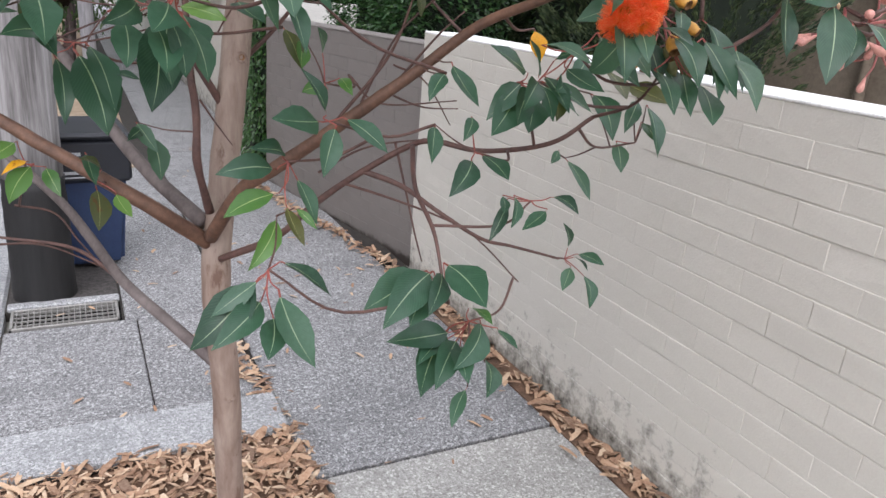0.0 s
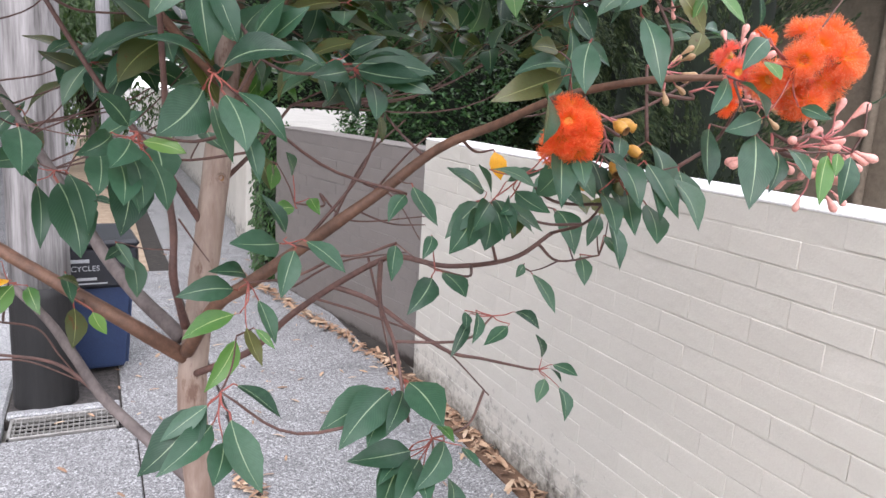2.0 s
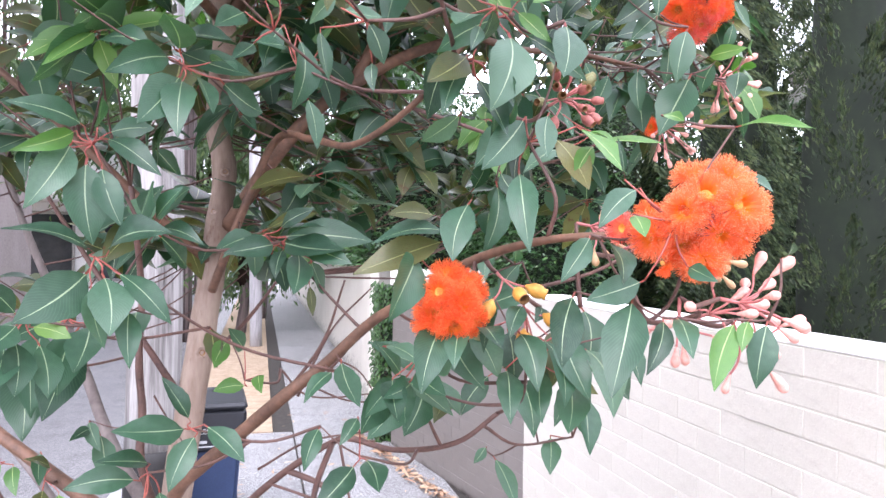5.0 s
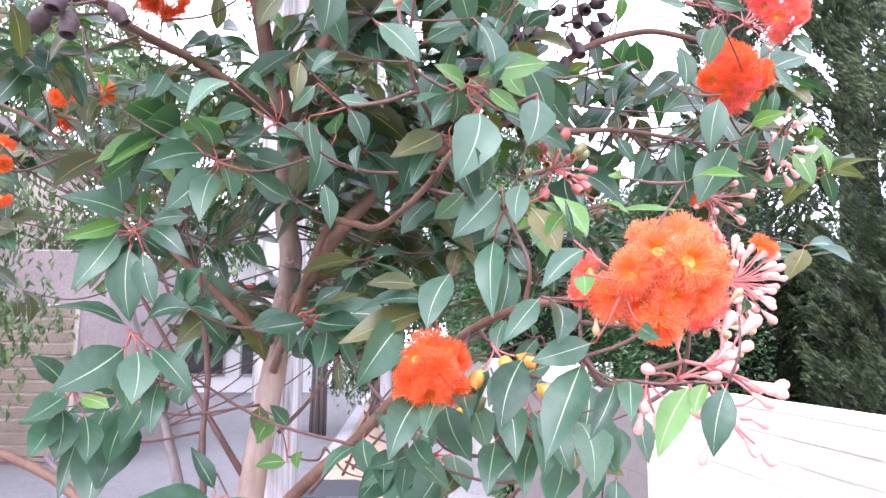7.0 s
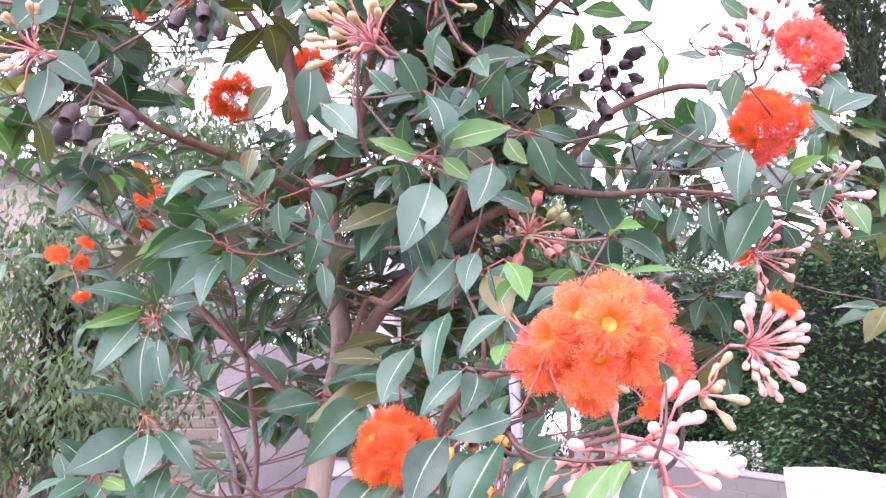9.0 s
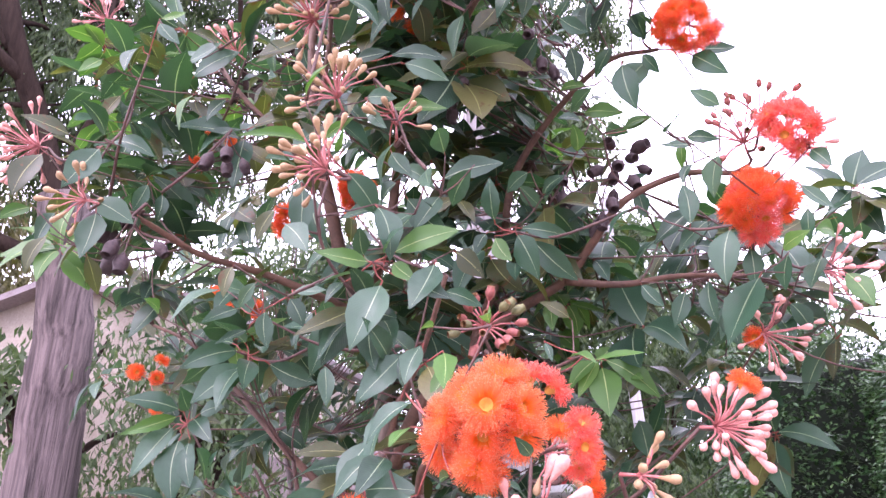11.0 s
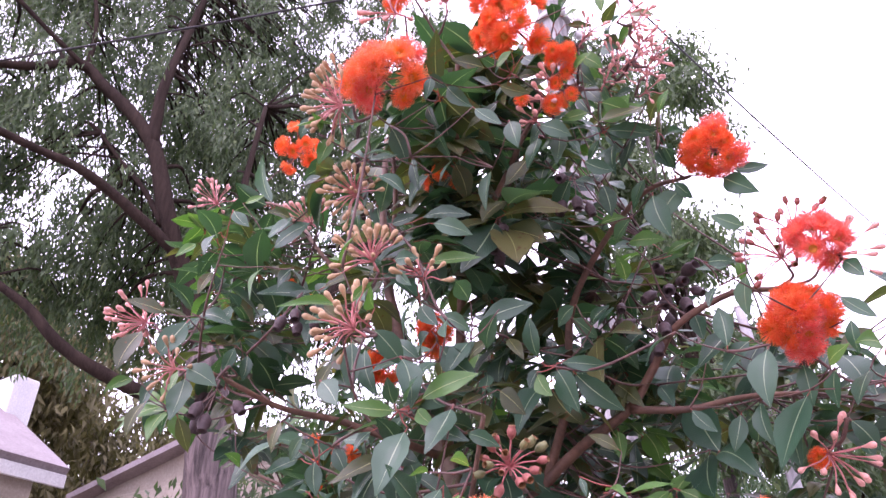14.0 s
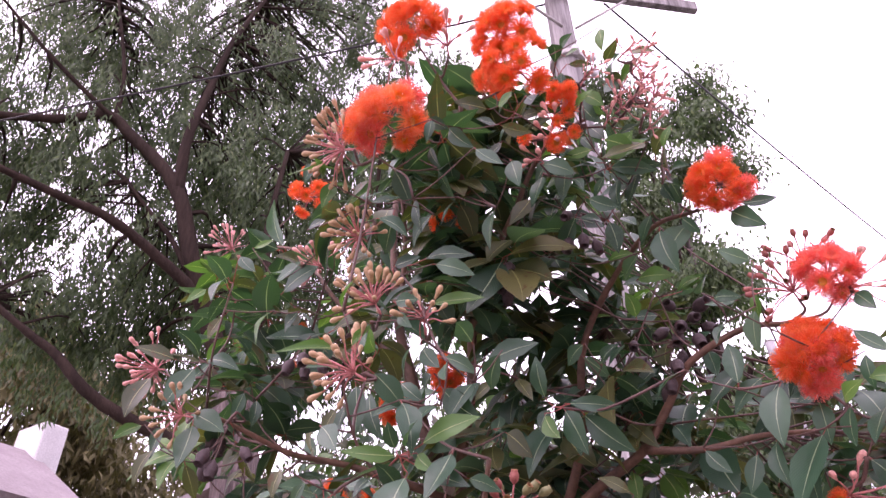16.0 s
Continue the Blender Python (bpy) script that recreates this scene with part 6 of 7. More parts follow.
spray((0.771, 0.610, 2.503), [(79, 130, -111, 30, 118, -114, 1, 1), (85, 145, -124, 145, 124, -111, 1, 1.2), (106, 158, -126, 158, 133, -132, 1, 1), (86, 155, -137, 156, 181, -156, 0, 0.7), (34, 135, -149, 50, 134, -183, 0, 1), (62, 193, -204, 65, 210, -261, 0, 1), (4, 148, -187, -13, 133, -218, 0, 1)])
spray((0.771, 0.610, 2.503), [(146, 44, 50, 141, 51, 3, 1, 1), (108, 184, -159, 68, 153, -187, 0, 1), (-2, 108, -141, -26, 102, -204, 0, 1), (25, 164, -194, -28, 215, -220, 0, 1), (-28, 116, -170, -63, 97, -225, 2, 1), (-32, 21, -50, 8, -2, -58, 1, 1), (89, 80, -39, 119, 86, -76, 1, 1), (154, 211, -160, 166, 206, -206, 0, 1), (91, 244, -248, 45, 292, -258, 0, 1)])
spray((0.860, 0.920, 2.207), [(34, 15, 7, 78, -15, 7, 1, 1), (-42, -1, -29, -40, -47, -1, 1, 1), (18, 58, -62, 59, 33, -65, 0, 1), (-69, 7, -59, -95, -19, -104, 0, 1), (-32, 52, -91, -69, 29, -130, 0, 1), (39, 76, -70, 46, 65, -126, 0, 1), (-44, 104, -167, -21, 84, -216, 0, 1), (-121, 107, -225, -118, 97, -283, 1, 1), (-114, 28, -119, -154, 12, -173, 0, 1)])
spray((0.161, 0.988, 1.526), [(12, -6, 1, 37, -72, -72, 0, 1), (-1, -2, -7, 27, -69, -100, 0, 1), (-23, 6, -15, -17, -56, -90, 0, 0.7), (33, -30, -32, 68, -63, -35, 0, 0.6), (-18, 10, 1, -71, -66, 11, 0, 1), (-41, 29, 18, -19, -35, -14, 0, 1), (39, -5, 38, 105, -61, 83, 0, 1)])

spray((0.174, 1.072, 1.332), [(-1, -3, -8, -3, -57, -56, 2, 1), (23, -18, -13, 41, -54, -40, 1, 1), (56, 3, 82, 80, -37, 46, 0, 1), (62, -5, 72, 41, -45, 65, 0, 1), (72, -11, 69, 82, -29, 4, 0, 1), (-11, 20, 36, -1, -22, -2, 0, 1), (8, 2, 15, -19, -28, 39, 2, 1)])
spray((0.842, 1.060, 2.331), [(-20, 1, -10, -61, -38, -16, 0, 1), (19, 8, -24, 59, -27, -64, 0, 1), (30, -3, 19, -8, -42, 6, 0, 1), (-119, 8, -68, -178, -18, -91, 0, 1), (-99, 5, -49, -139, -33, -64, 1, 1), (142, 30, -66, 137, 45, -113, 1, 1), (-21, 17, -67, -62, -21, -76, 0, 1)])
spray((0.085, 1.168, 1.336), [(11, -6, 1, -23, -51, -45, 1, 1), (25, -14, -2, 43, -63, -35, 1, 1), (4, -1, 4, -29, -34, -7, 3, 0.8), (-9, 16, 30, -49, -34, 9, 1, 1)])
spray((0.217, 0.573, 2.042), [(42, -31, 63, 61, -99, 77, 0, 1), (38, -18, 66, 99, -1, 41, 0, 0.9), (46, -37, 50, 21, -63, -18, 0, 1.1), (-13, -28, 79, -47, -84, 88, 2, 1), (-31, -50, 51, -39, -76, -25, 2, 1), (0, 0, 0, 55, 27, -34, 0, 1.2), (21, -4, -21, 29, -24, -97, 0, 1), (3, 8, -72, 2, 42, -120, 2, 1), (30, 100, -60, 4, 91, -103, 2, 1), (-55, -29, -16, -54, -76, -54, 1, 0.7), (-24, -24, -56, -40, -35, -112, 2, 1)])
spray((0.195, 0.643, 2.284), [(0, 0, 0, 20, 38, -13, 0, 1), (52, 55, 22, 150, 42, 41, 0, 0.9), (-14, -7, -29, -37, -14, -75, 2, 1), (69, 20, 26, 143, 6, 35, 0, 1), (115, 37, 51, 115, -33, 32, 2, 1), (5, 57, -28, 15, 97, -59, 0, 1), (-18, -51, 4, -24, -85, -41, 1, 0.7), (40, -18, 88, 84, -10, 95, 1, 0.7)])
spray((0.602, 0.552, 2.150), [(13, 64, -32, 86, 100, -25, 1, 0.7), (0, 0, 0, 46, -1, -1, 0, 1), (33, 21, 10, 105, 38, 1, 0, 0.8), (54, 13, -9, 109, 28, -38, 0, 0.8), (30, -27, 81, 9, -83, 56, 0, 0.8), (15, -62, 35, 46, -32, 10, 0, 1), (-16, 13, -52, -30, -19, -52, 0, 1), (0, 14, -21, -8, -28, -20, 2, 1)])
spray((0.631, 0.476, 1.957), [(-34, -2, 32, -77, -69, 15, 1, 0.45), (-12, -20, 23, 27, -36, 32, 1, 0.6), (48, 25, 39, 33, 18, -17, 0, 1.2), (0, 0, 0, 23, 34, -40, 0, 1)])
spray((0.559, 0.659, 2.001), [(-38, -71, 17, -45, -57, -52, 0, 1), (-42, -31, 23, -22, -28, -54, 0, 1), (18, -49, 11, 55, -44, -28, 0, 1), (0, 0, 0, 44, 7, 10, 0, 1), (57, 8, -27, 115, -8, 1, 0, 1.2), (110, 3, 28, 193, 8, 41, 0, 0.8), (69, -34, 37, 109, -7, 13, 0, 1), (-82, -49, 2, -112, -42, -38, 2, 1), (-30, -1, -42, -64, -2, -71, 0, 1), (95, 8, -18, 139, -11, -4, 2, 1)])
spray((0.746, 0.738, 1.981), [(-30, 23, 25, -28, -7, 80, 0, 1.2), (1, 5, 7, 66, 36, -2, 0, 0.8), (14, 26, 2, 67, 63, -54, 0, 1), (0, 0, 0, 26, -1, -69, 0, 1.1), (-27, 1, -1, -3, -14, -45, 1, 1), (54, 62, -106, 16, 51, -80, 2, 1), (-77, -19, -22, -35, -31, -69, 2, 1)])
spray((0.651, 0.506, 1.867), [(10, 1, -20, -12, -22, -91, 0, 1.3), (6, 26, 16, 80, 33, 36, 1, 0.8), (0, 0, 0, -32, -59, -6, 1, 0.6), (-19, 22, 16, -12, -6, 38, 0, 1), (18, 6, 1, 47, -4, -27, 1, 1), (26, 10, -17, 75, 14, -42, 0, 1), (-19, 12, -4, -44, -32, -28, 0, 1), (-20, -18, -23, -32, -34, -48, 0, 1)])
spray((0.547, 0.530, 1.853), [(-25, -18, 14, -47, -14, -12, 0, 1), (0, 0, 0, 16, 7, -33, 0, 1.1), (-36, 17, -4, -28, 14, -49, 0, 1), (-17, 37, 21, 21, 44, 19, 0, 1), (9, 25, -27, 8, 8, -56, 0, 1), (-36, -46, 23, -37, -57, -15, 2, 1)])
spray((1.005, 0.777, 1.965), [(0, -27, 89, -14, 0, 40, 0, 1.2), (-19, 39, 28, -65, 33, -15, 0, 1.1), (0, 0, 0, -18, -3, -77, 0, 1.2), (28, 34, -52, -26, 24, -140, 0, 1.2), (61, 26, -33, 51, 44, -76, 0, 1.2), (95, 23, -44, 69, -3, -91, 0, 1.1), (-35, 36, 47, -93, 33, 2, 0, 1), (-30, 73, -38, -29, 69, -102, 0, 1), (89, 30, 58, 123, 35, 19, 0, 0.9), (95, 36, 28, 91, 49, -16, 0, 1), (116, 34, -17, 87, -5, -21, 1, 1.3)])
spray((1.033, 0.869, 1.971), [(-14, -113, 148, -51, -127, 173, 0, 1), (-49, -57, 131, -94, -58, 139, 0, 1), (-145, -28, -42, -118, -22, -78, 0, 1), (-88, 11, -46, -109, 13, -97, 0, 1), (0, 0, 0, -3, 3, -59, 0, 1), (-112, -25, 17, -150, -23, -22, 0, 1), (29, -7, -83, 52, 9, -123, 0, 1.2), (-33, 29, -60, -36, 4, -131, 0, 1.2)])
spray((0.956, 0.844, 2.331), [(60, 32, -30, 117, 46, -33, 0, 0.8), (47, 19, -49, 91, -1, -108, 0, 1.2), (0, 0, 0, -22, -53, -9, 0, 1), (-62, 7, -11, -94, 22, -57, 0, 1.1), (-51, -28, -70, -40, -20, -152, 0, 1.2), (-23, 4, -40, 0, 13, -76, 0, 1), (-13, -55, 49, 12, -71, 79, 1, 1), (-25, -97, 39, -87, -143, 0, 2, 1.2), (-11, 29, -37, -54, 6, -106, 0, 1.1), (-60, -41, 39, -86, -51, -28, 0, 1)])
spray((0.601, 0.546, 2.325), [(-30, -36, 32, -53, -19, -1, 0, 1.2), (57, -7, 62, 90, 11, 40, 0, 1), (86, 18, 55, 120, 33, 5, 0, 1), (57, 14, 26, 70, 23, -18, 0, 1), (48, 46, 12, 55, 88, -31, 0, 1.2), (114, 104, -55, 91, 120, -114, 0, 1.1), (165, 55, -23, 176, 52, -82, 0, 1), (0, 0, 0, 10, 33, -56, 0, 1), (-92, -60, 14, -115, -60, -22, 0, 1.2), (-61, -56, -35, -77, -60, -85, 1, 1), (-140, -19, -70, -104, -20, -67, 0, 1)])
spray((0.778, 0.686, 2.354), [(49, 45, -57, 88, 71, -76, 0, 1.1), (94, 88, -8, 87, 83, -78, 0, 1), (53, 105, -72, 28, 66, -75, 0, 1), (-50, -61, 94, -84, -115, 82, 2, 1), (0, 0, 0, 47, 16, -32, 0, 1), (-87, -15, 55, -115, -61, 19, 0, 1), (-32, -68, 44, 12, -46, 22, 2, 1), (64, 3, 81, 109, -20, 85, 1, 1), (94, 24, 23, 135, 53, 3, 1, 1.2), (-185, -81, 49, -208, -109, -10, 0, 1)])
spray((0.764, 0.870, 2.202), [(66, 49, 47, 133, 27, 21, 1, 1.2), (167, 38, 10, 127, 40, 0, 1, 1.2), (39, -6, 61, 85, 0, 64, 1, 1), (0, 0, 0, -27, -22, 30, 0, 1), (-30, -54, 68, -58, -88, 25, 0, 1), (-106, -44, 55, -140, -67, 9, 0, 1), (-46, 51, -57, -14, 85, -92, 0, 1)])

spray((0.852, 0.801, 2.399), [(1, -1, 4, 16, -54, 22, 0, 1.1), (1, 9, 14, 51, -46, 12, 1, 1.1), (5, 3, 3, 80, -25, 5, 0, 1), (-2, -3, -7, 87, 3, -33, 0, 0.8), (-10, 6, 2, -53, -31, 1, 0, 0.9), (1, -2, -12, 27, 2, -63, 0, 1), (-7, -2, -13, -40, 14, -45, 0, 1), (-13, -3, 14, -42, -80, -12, 0, 1)])
spray((0.927, 0.842, 2.396), [(-7, 6, 20, 41, -38, 44, 2, 0.95), (7, 13, -3, 19, -38, 10, 2, 0.9), (9, 8, -20, 46, -35, -49, 0, 0.7), (3, 20, -18, 16, -2, -89, 0, 1)])
spray((0.823, 0.707, 2.542), [(3, -21, 10, 20, -72, 1, 0, 1.1), (11, -14, -1, 7, -5, -39, 0, 0.9), (21, -10, 14, 62, 1, -2, 2, 0.8), (-14, 2, 0, 32, 12, -34, 2, 0.95), (14, 20, -10, 41, 28, -45, 1, 0.8), (-22, 5, -7, -53, -20, -58, 0, 1), (-21, 27, -3, -17, 44, -44, 0, 0.9)])
spray((0.903, 0.768, 2.557), [(-11, -12, 28, 29, -55, 26, 2, 0.9), (-8, 0, -5, 28, -55, -15, 0, 1.15), (3, 12, -15, 54, -47, -33, 1, 1), (-26, 9, 4, 8, -15, -39, 0, 0.9), (35, -9, 32, 78, -31, -18, 2, 0.7), (-11, -28, 47, 9, -63, 42, 1, 0.9), (-49, 0, -26, -31, 1, -78, 1, 1), (-73, 12, -1, -45, 17, -72, 0, 1), (3, 31, -2, -12, -32, -26, 2, 0.8)])
spray((0.871, 0.799, 2.480), [(-2, -15, 0, 6, 5, -38, 0, 1), (-40, -8, 17, -9, -24, -45, 0, 0.9), (1, 8, -23, 47, -18, -35, 0, 0.8), (18, 24, 4, 7, -19, -2, 2, 0.8), (-51, -16, -8, -31, -18, -58, 0, 0.9)])
spray((0.733, 0.718, 2.521), [(11, -20, 24, -20, -25, -15, 0, 1), (25, -5, 24, 66, -22, -35, 0, 0.9), (9, 1, -15, 49, -7, -33, 2, 0.9), (-12, 6, -15, -40, 12, -42, 0, 1), (14, 27, -7, -11, 9, -48, 0, 1), (-19, -15, 13, -34, -58, 8, 0, 1), (-33, -7, -16, -52, -48, -27, 0, 1), (-34, 15, -37, -76, 21, -57, 0, 1), (1, -30, 12, -18, -62, 31, 2, 1)])
spray((0.755, 0.782, 2.437), [(-19, -27, 7, -52, -25, -23, 0, 1), (4, -7, 6, -19, -18, -44, 0, 1), (26, 37, -10, 2, -24, -66, 0, 1), (28, -6, -1, 44, 27, -23, 2, 0.9), (22, 20, -9, 14, 4, -87, 0, 0.95)])
spray((0.834, 0.694, 2.594), [(1, 15, 13, 33, -12, 12, 0, 1), (-3, -11, -4, -14, -55, -8, 0, 1), (8, 5, -14, 41, -16, -37, 1, 0.8)])


def inside_crown(c):
    """The crown's outline, as bearing and height seen from the foot of the wall."""
    d = c - Vector((1.065, -0.087, 1.604))
    bearing, height = math.degrees(math.atan2(-d.x, d.y)), math.degrees(math.atan2(d.z, math.hypot(d.x, d.y)))
    if height > 52 or (bearing < 14 and height > 44) or (bearing < 7 and height > 35) or (bearing < 4 and height > 24):
        return False
    return not ((bearing > 53 and height > 26) or (bearing > 45 and height > 36) or (bearing > 38 and height > 47))


HEADS = [Vector(p) for p in ((0.621, 0.53, 1.622), (0.777, 0.40, 1.68), (1.046, 0.81, 2.0), (1.007, 0.85, 2.33), (0.628, 0.485, 2.345), (0.775, 0.62, 2.505), (0.77, 0.60, 2.585), (0.64, 0.52, 2.59), (0.78, 0.75, 2.49), (0.88, 0.95, 2.19), (0.61, 0.455, 1.96), (0.595, 0.515, 2.09), (0.55, 0.53, 2.215), (1.04, 0.88, 1.85), (1.09, 0.825, 2.14), (1.11, 0.84, 1.92), (0.729, 0.573, 1.81), (0.345, 1.12, 2.29), (0.134, 1.25, 2.32), (0.10, 0.59, 2.18), (0.24, 0.53, 2.02))]


def open_sky(c):
    """The gap in the crown round the dark gumnuts, beside the wall."""
    d = c - Vector((0.70, -0.06, 1.62))
    bearing, height = math.degrees(math.atan2(-d.x, d.y)), math.degrees(math.atan2(d.z, math.hypot(d.x, d.y)))
    return d.length < 1.9 and ((-19 < bearing < -7 and height > 22.5) or (-7 < bearing < -3 and height > 27.5))


def screens(c):
    """Whether a shoot at c would grow over a flower head."""
    for eye in (Vector((0.59, -0.08, 1.64)), Vector((0.72, -0.05, 1.62)), Vector((0.95, -0.07, 1.617)), Vector((1.06, -0.09, 1.6))):
        a = c - eye
        for p in HEADS:
            b = p - eye
            if a.length < b.length + 0.06 and a.normalized().cross(b.normalized()).length * b.length < 0.11 and a.dot(b) > 0:
                return True
    return False


def build_inner_foliage():
    """The rest of the crown: shoots deeper among the limbs, and the leaves past the nearest ones."""
    rng = random.Random(99)
    verts, faces = [], []
    spots = [p for p in LINES if p.z > 1.62]
    made = 0
    while made < FILL:
        if made < 22:
            c = Vector((rng.uniform(-0.35, 0.5), rng.uniform(1.25, 1.65), rng.uniform(2.05, 2.55)))
        elif made < 75:
            c = Vector((rng.uniform(0.5, 0.95), rng.uniform(0.75, 1.2), rng.uniform(2.3, 2.72)))
        elif made < 135:
            c = Vector((rng.uniform(0.45, 1.05), rng.uniform(0.98, 1.5), rng.uniform(1.72, 2.3)))
        elif made < LOW_FILL:
            c = Vector((rng.uniform(-0.45, 0.22), rng.uniform(1.0, 1.6), rng.uniform(1.5, 2.15)))
        else:
            p = rng.choice(spots)
            away = (p - EYE).normalized()
            c = p + away * rng.uniform(0.10, 0.50) + Vector((rng.gauss(0, 0.10), rng.gauss(0, 0.08), rng.gauss(0.02, 0.10)))
        if (made >= LOW_FILL and c.z < 1.66) or c.z > 2.75 or (c - EYE).length < 0.95 or (c - LATE_EYE).length < 1.12:
            continue
        if c.x > 0.75 and c.z < 1.95 and c.y < 0.9:
            continue
        if not inside_crown(c) or screens(c) or open_sky(c):
            continue
        if made >= LOW_FILL and ((c.z < 1.85 and rng.random() < 0.5) or (made > 360 and c.z < 2.05)):
            continue
        made += 1
        tube_data(twig_line(c, rng), 0.0019, 0.0010, 5, 0, verts, faces)
        ax = shaken((0, -0.3, 0.6), 0.7, rng)
        u = ax.orthogonal().normalized()
        w = ax.cross(u)
        n = rng.randrange(5, 9)
        size = rng.uniform(0.075, 0.115)
        young = rng.random()
        for k in range(n):
            a = 2 * math.pi * (k + rng.uniform(-0.3, 0.3)) / n
            d = (u * math.cos(a) + w * math.sin(a) + ax * rng.uniform(-0.2, 0.4) + Vector((0, 0, -rng.uniform(0.1, 1.0)))).normalized()
            face = (ax + Vector((0, -0.2, 0.4)) + Vector([rng.uniform(-0.4, 0.4) for _ in range(3)])).normalized()
            kind = 1 if young > 0.95 else (2 if rng.random() < 0.36 else 0)
            REST.append((kind, rng.randrange(6), leaf_pose(c - ax * 0.012 * (k % 3), c + d * size * rng.uniform(0.75, 1.2), face, rng.uniform(0.85, 1.15))))
    tagged(part("inner_shoot", mesh_of("inner_shoot", verts, faces, M_TWIG), TREE), kind="stuff")
    for kind, mat in enumerate((M_LEAF, M_YOUNG, M_AGED, M_YELLOW)):
        poses = [(f, m) for k, f, m in REST if k == kind]
        if poses:
            tagged(part("foliage", scatter_mesh("foliage", LEAF_FORMS, poses, mat), TREE), kind="stuff")


FILL, LOW_FILL = 430, 155
LATE_EYE = Vector((1.06, -0.09, 1.60))
build_inner_foliage()


def cup_flower(name, filament, count=230, reach=0.0185):
    """One open blossom: a cup and a brush of filaments, its axis along z."""
    rng = random.Random(len(name) + count)
    verts, faces, uvs, idx = [], [], [], []
    prof = [(0.0016, 0.0), (0.0045, 0.003), (0.0062, 0.008), (0.0066, 0.0115), (0.005, 0.0118), (0.0035, 0.009), (0.0006, 0.0085)]
    v, f = lathe_data(prof, 10)
    verts += v
    faces += f
    uvs += [(0, 0)] * len(v)
    idx += [1 if k < 30 else 2 for k in range(len(f))]
    for _ in range(count):
        a, e = rng.uniform(0, 2 * math.pi), math.radians(rng.uniform(-26, 68))
        d = Vector((math.cos(a) * math.cos(e), math.sin(a) * math.cos(e), math.sin(e)))
        foot = Vector((math.cos(a) * 0.0058, math.sin(a) * 0.0058, 0.0115))
        l = reach * rng.uniform(0.78, 1.08)
        bend = Vector((rng.uniform(-1, 1), rng.uniform(-1, 1), rng.uniform(0, 1.2))) * 0.0022
        line = [foot, foot + d * l * 0.5 + bend, foot + d * l]
        side = d.orthogonal().normalized()
        up = d.cross(side)
        b = rng.uniform(0, 3.1)
        turn = side * math.cos(b) + up * math.sin(b)
        n = len(verts)
        for k, p in enumerate(line):
            r = (0.00034, 0.00030, 0.00024)[k]
            verts += [p - turn * r, p + turn * r]
            uvs += [(0.45 * k, 0)] * 2
        for k in range(2):
            p = n + 2 * k
            faces.append([p, p + 1, p + 3, p + 2])
            idx.append(0)
        n = len(verts)
        verts.append(line[2] + d * 0.0008)
        verts += [line[2] - d * 0.0003 + (side * math.cos(2.1 * j) + up * math.sin(2.1 * j)) * 0.00055 for j in range(3)]
        uvs += [(1.0, 0)] * 4
        faces += [[n, n + 1, n + 2], [n, n + 2, n + 3], [n, n + 3, n + 1], [n + 3, n + 2, n + 1]]
        idx += [0] * 4
    return mesh_of(name, verts, faces, [filament, M_CUP, M_CUPIN], idx, uvs)


FLOWERS = [cup_flower("flower", M_FILAMENT, 720, 0.0195), cup_flower("flower", M_FILAMENT, 660, 0.018)]
FLOWERS_PEACH = [cup_flower("flower", M_FILAMENT_PEACH, 760, 0.0200), cup_flower("flower", M_FILAMENT_PEACH, 700, 0.0185)]
FLOWERS_PINK = [cup_flower("flower", M_FILAMENT_PINK, 520, 0.0175)]
BUD_PROFILE = [(0.0011, 0), (0.0019, 0.003), (0.0032, 0.009), (0.0046, 0.0135), (0.0050, 0.0165), (0.0043, 0.0195), (0.0022, 0.0216), (0.0004, 0.0223)]
BUD = lathe_mesh("bud", BUD_PROFILE, M_BUD, 9)
BUD_OLIVE = lathe_mesh("bud", [(r * 0.9, z) for r, z in BUD_PROFILE], M_BUD_OLIVE, 9)
BUD_SLIM = lathe_mesh("bud", [(r * 0.72, z) for r, z in BUD_PROFILE], M_BUD, 7)
NUT_PROFILE = [(0.0015, -0.004), (0.004, 0.0), (0.0085, 0.006), (0.0098, 0.013), (0.0085, 0.019), (0.0068, 0.022), (0.0078, 0.0255), (0.0068, 0.0262), (0.0048, 0.021), (0.0042, 0.012), (0.0005, 0.010)]


def nut_mesh(outer, inner, scale=1.0):
    v, f = lathe_data([(r * scale, z * scale) for r, z in NUT_PROFILE], 12)
    return mesh_of("gumnut", v, f, [outer, inner], [0 if k < 72 else 1 for k in range(len(f))])


SPENT = nut_mesh(M_SPENT, M_NUT_IN, 0.8)
NUT, NUT_DARK, NUT_AMBER = nut_mesh(M_NUT, M_NUT_IN, 0.82), nut_mesh(M_NUT_DARK, M_NUT_DARK, 1.0), nut_mesh(M_NUT_AMBER, M_NUT_IN, 0.8)


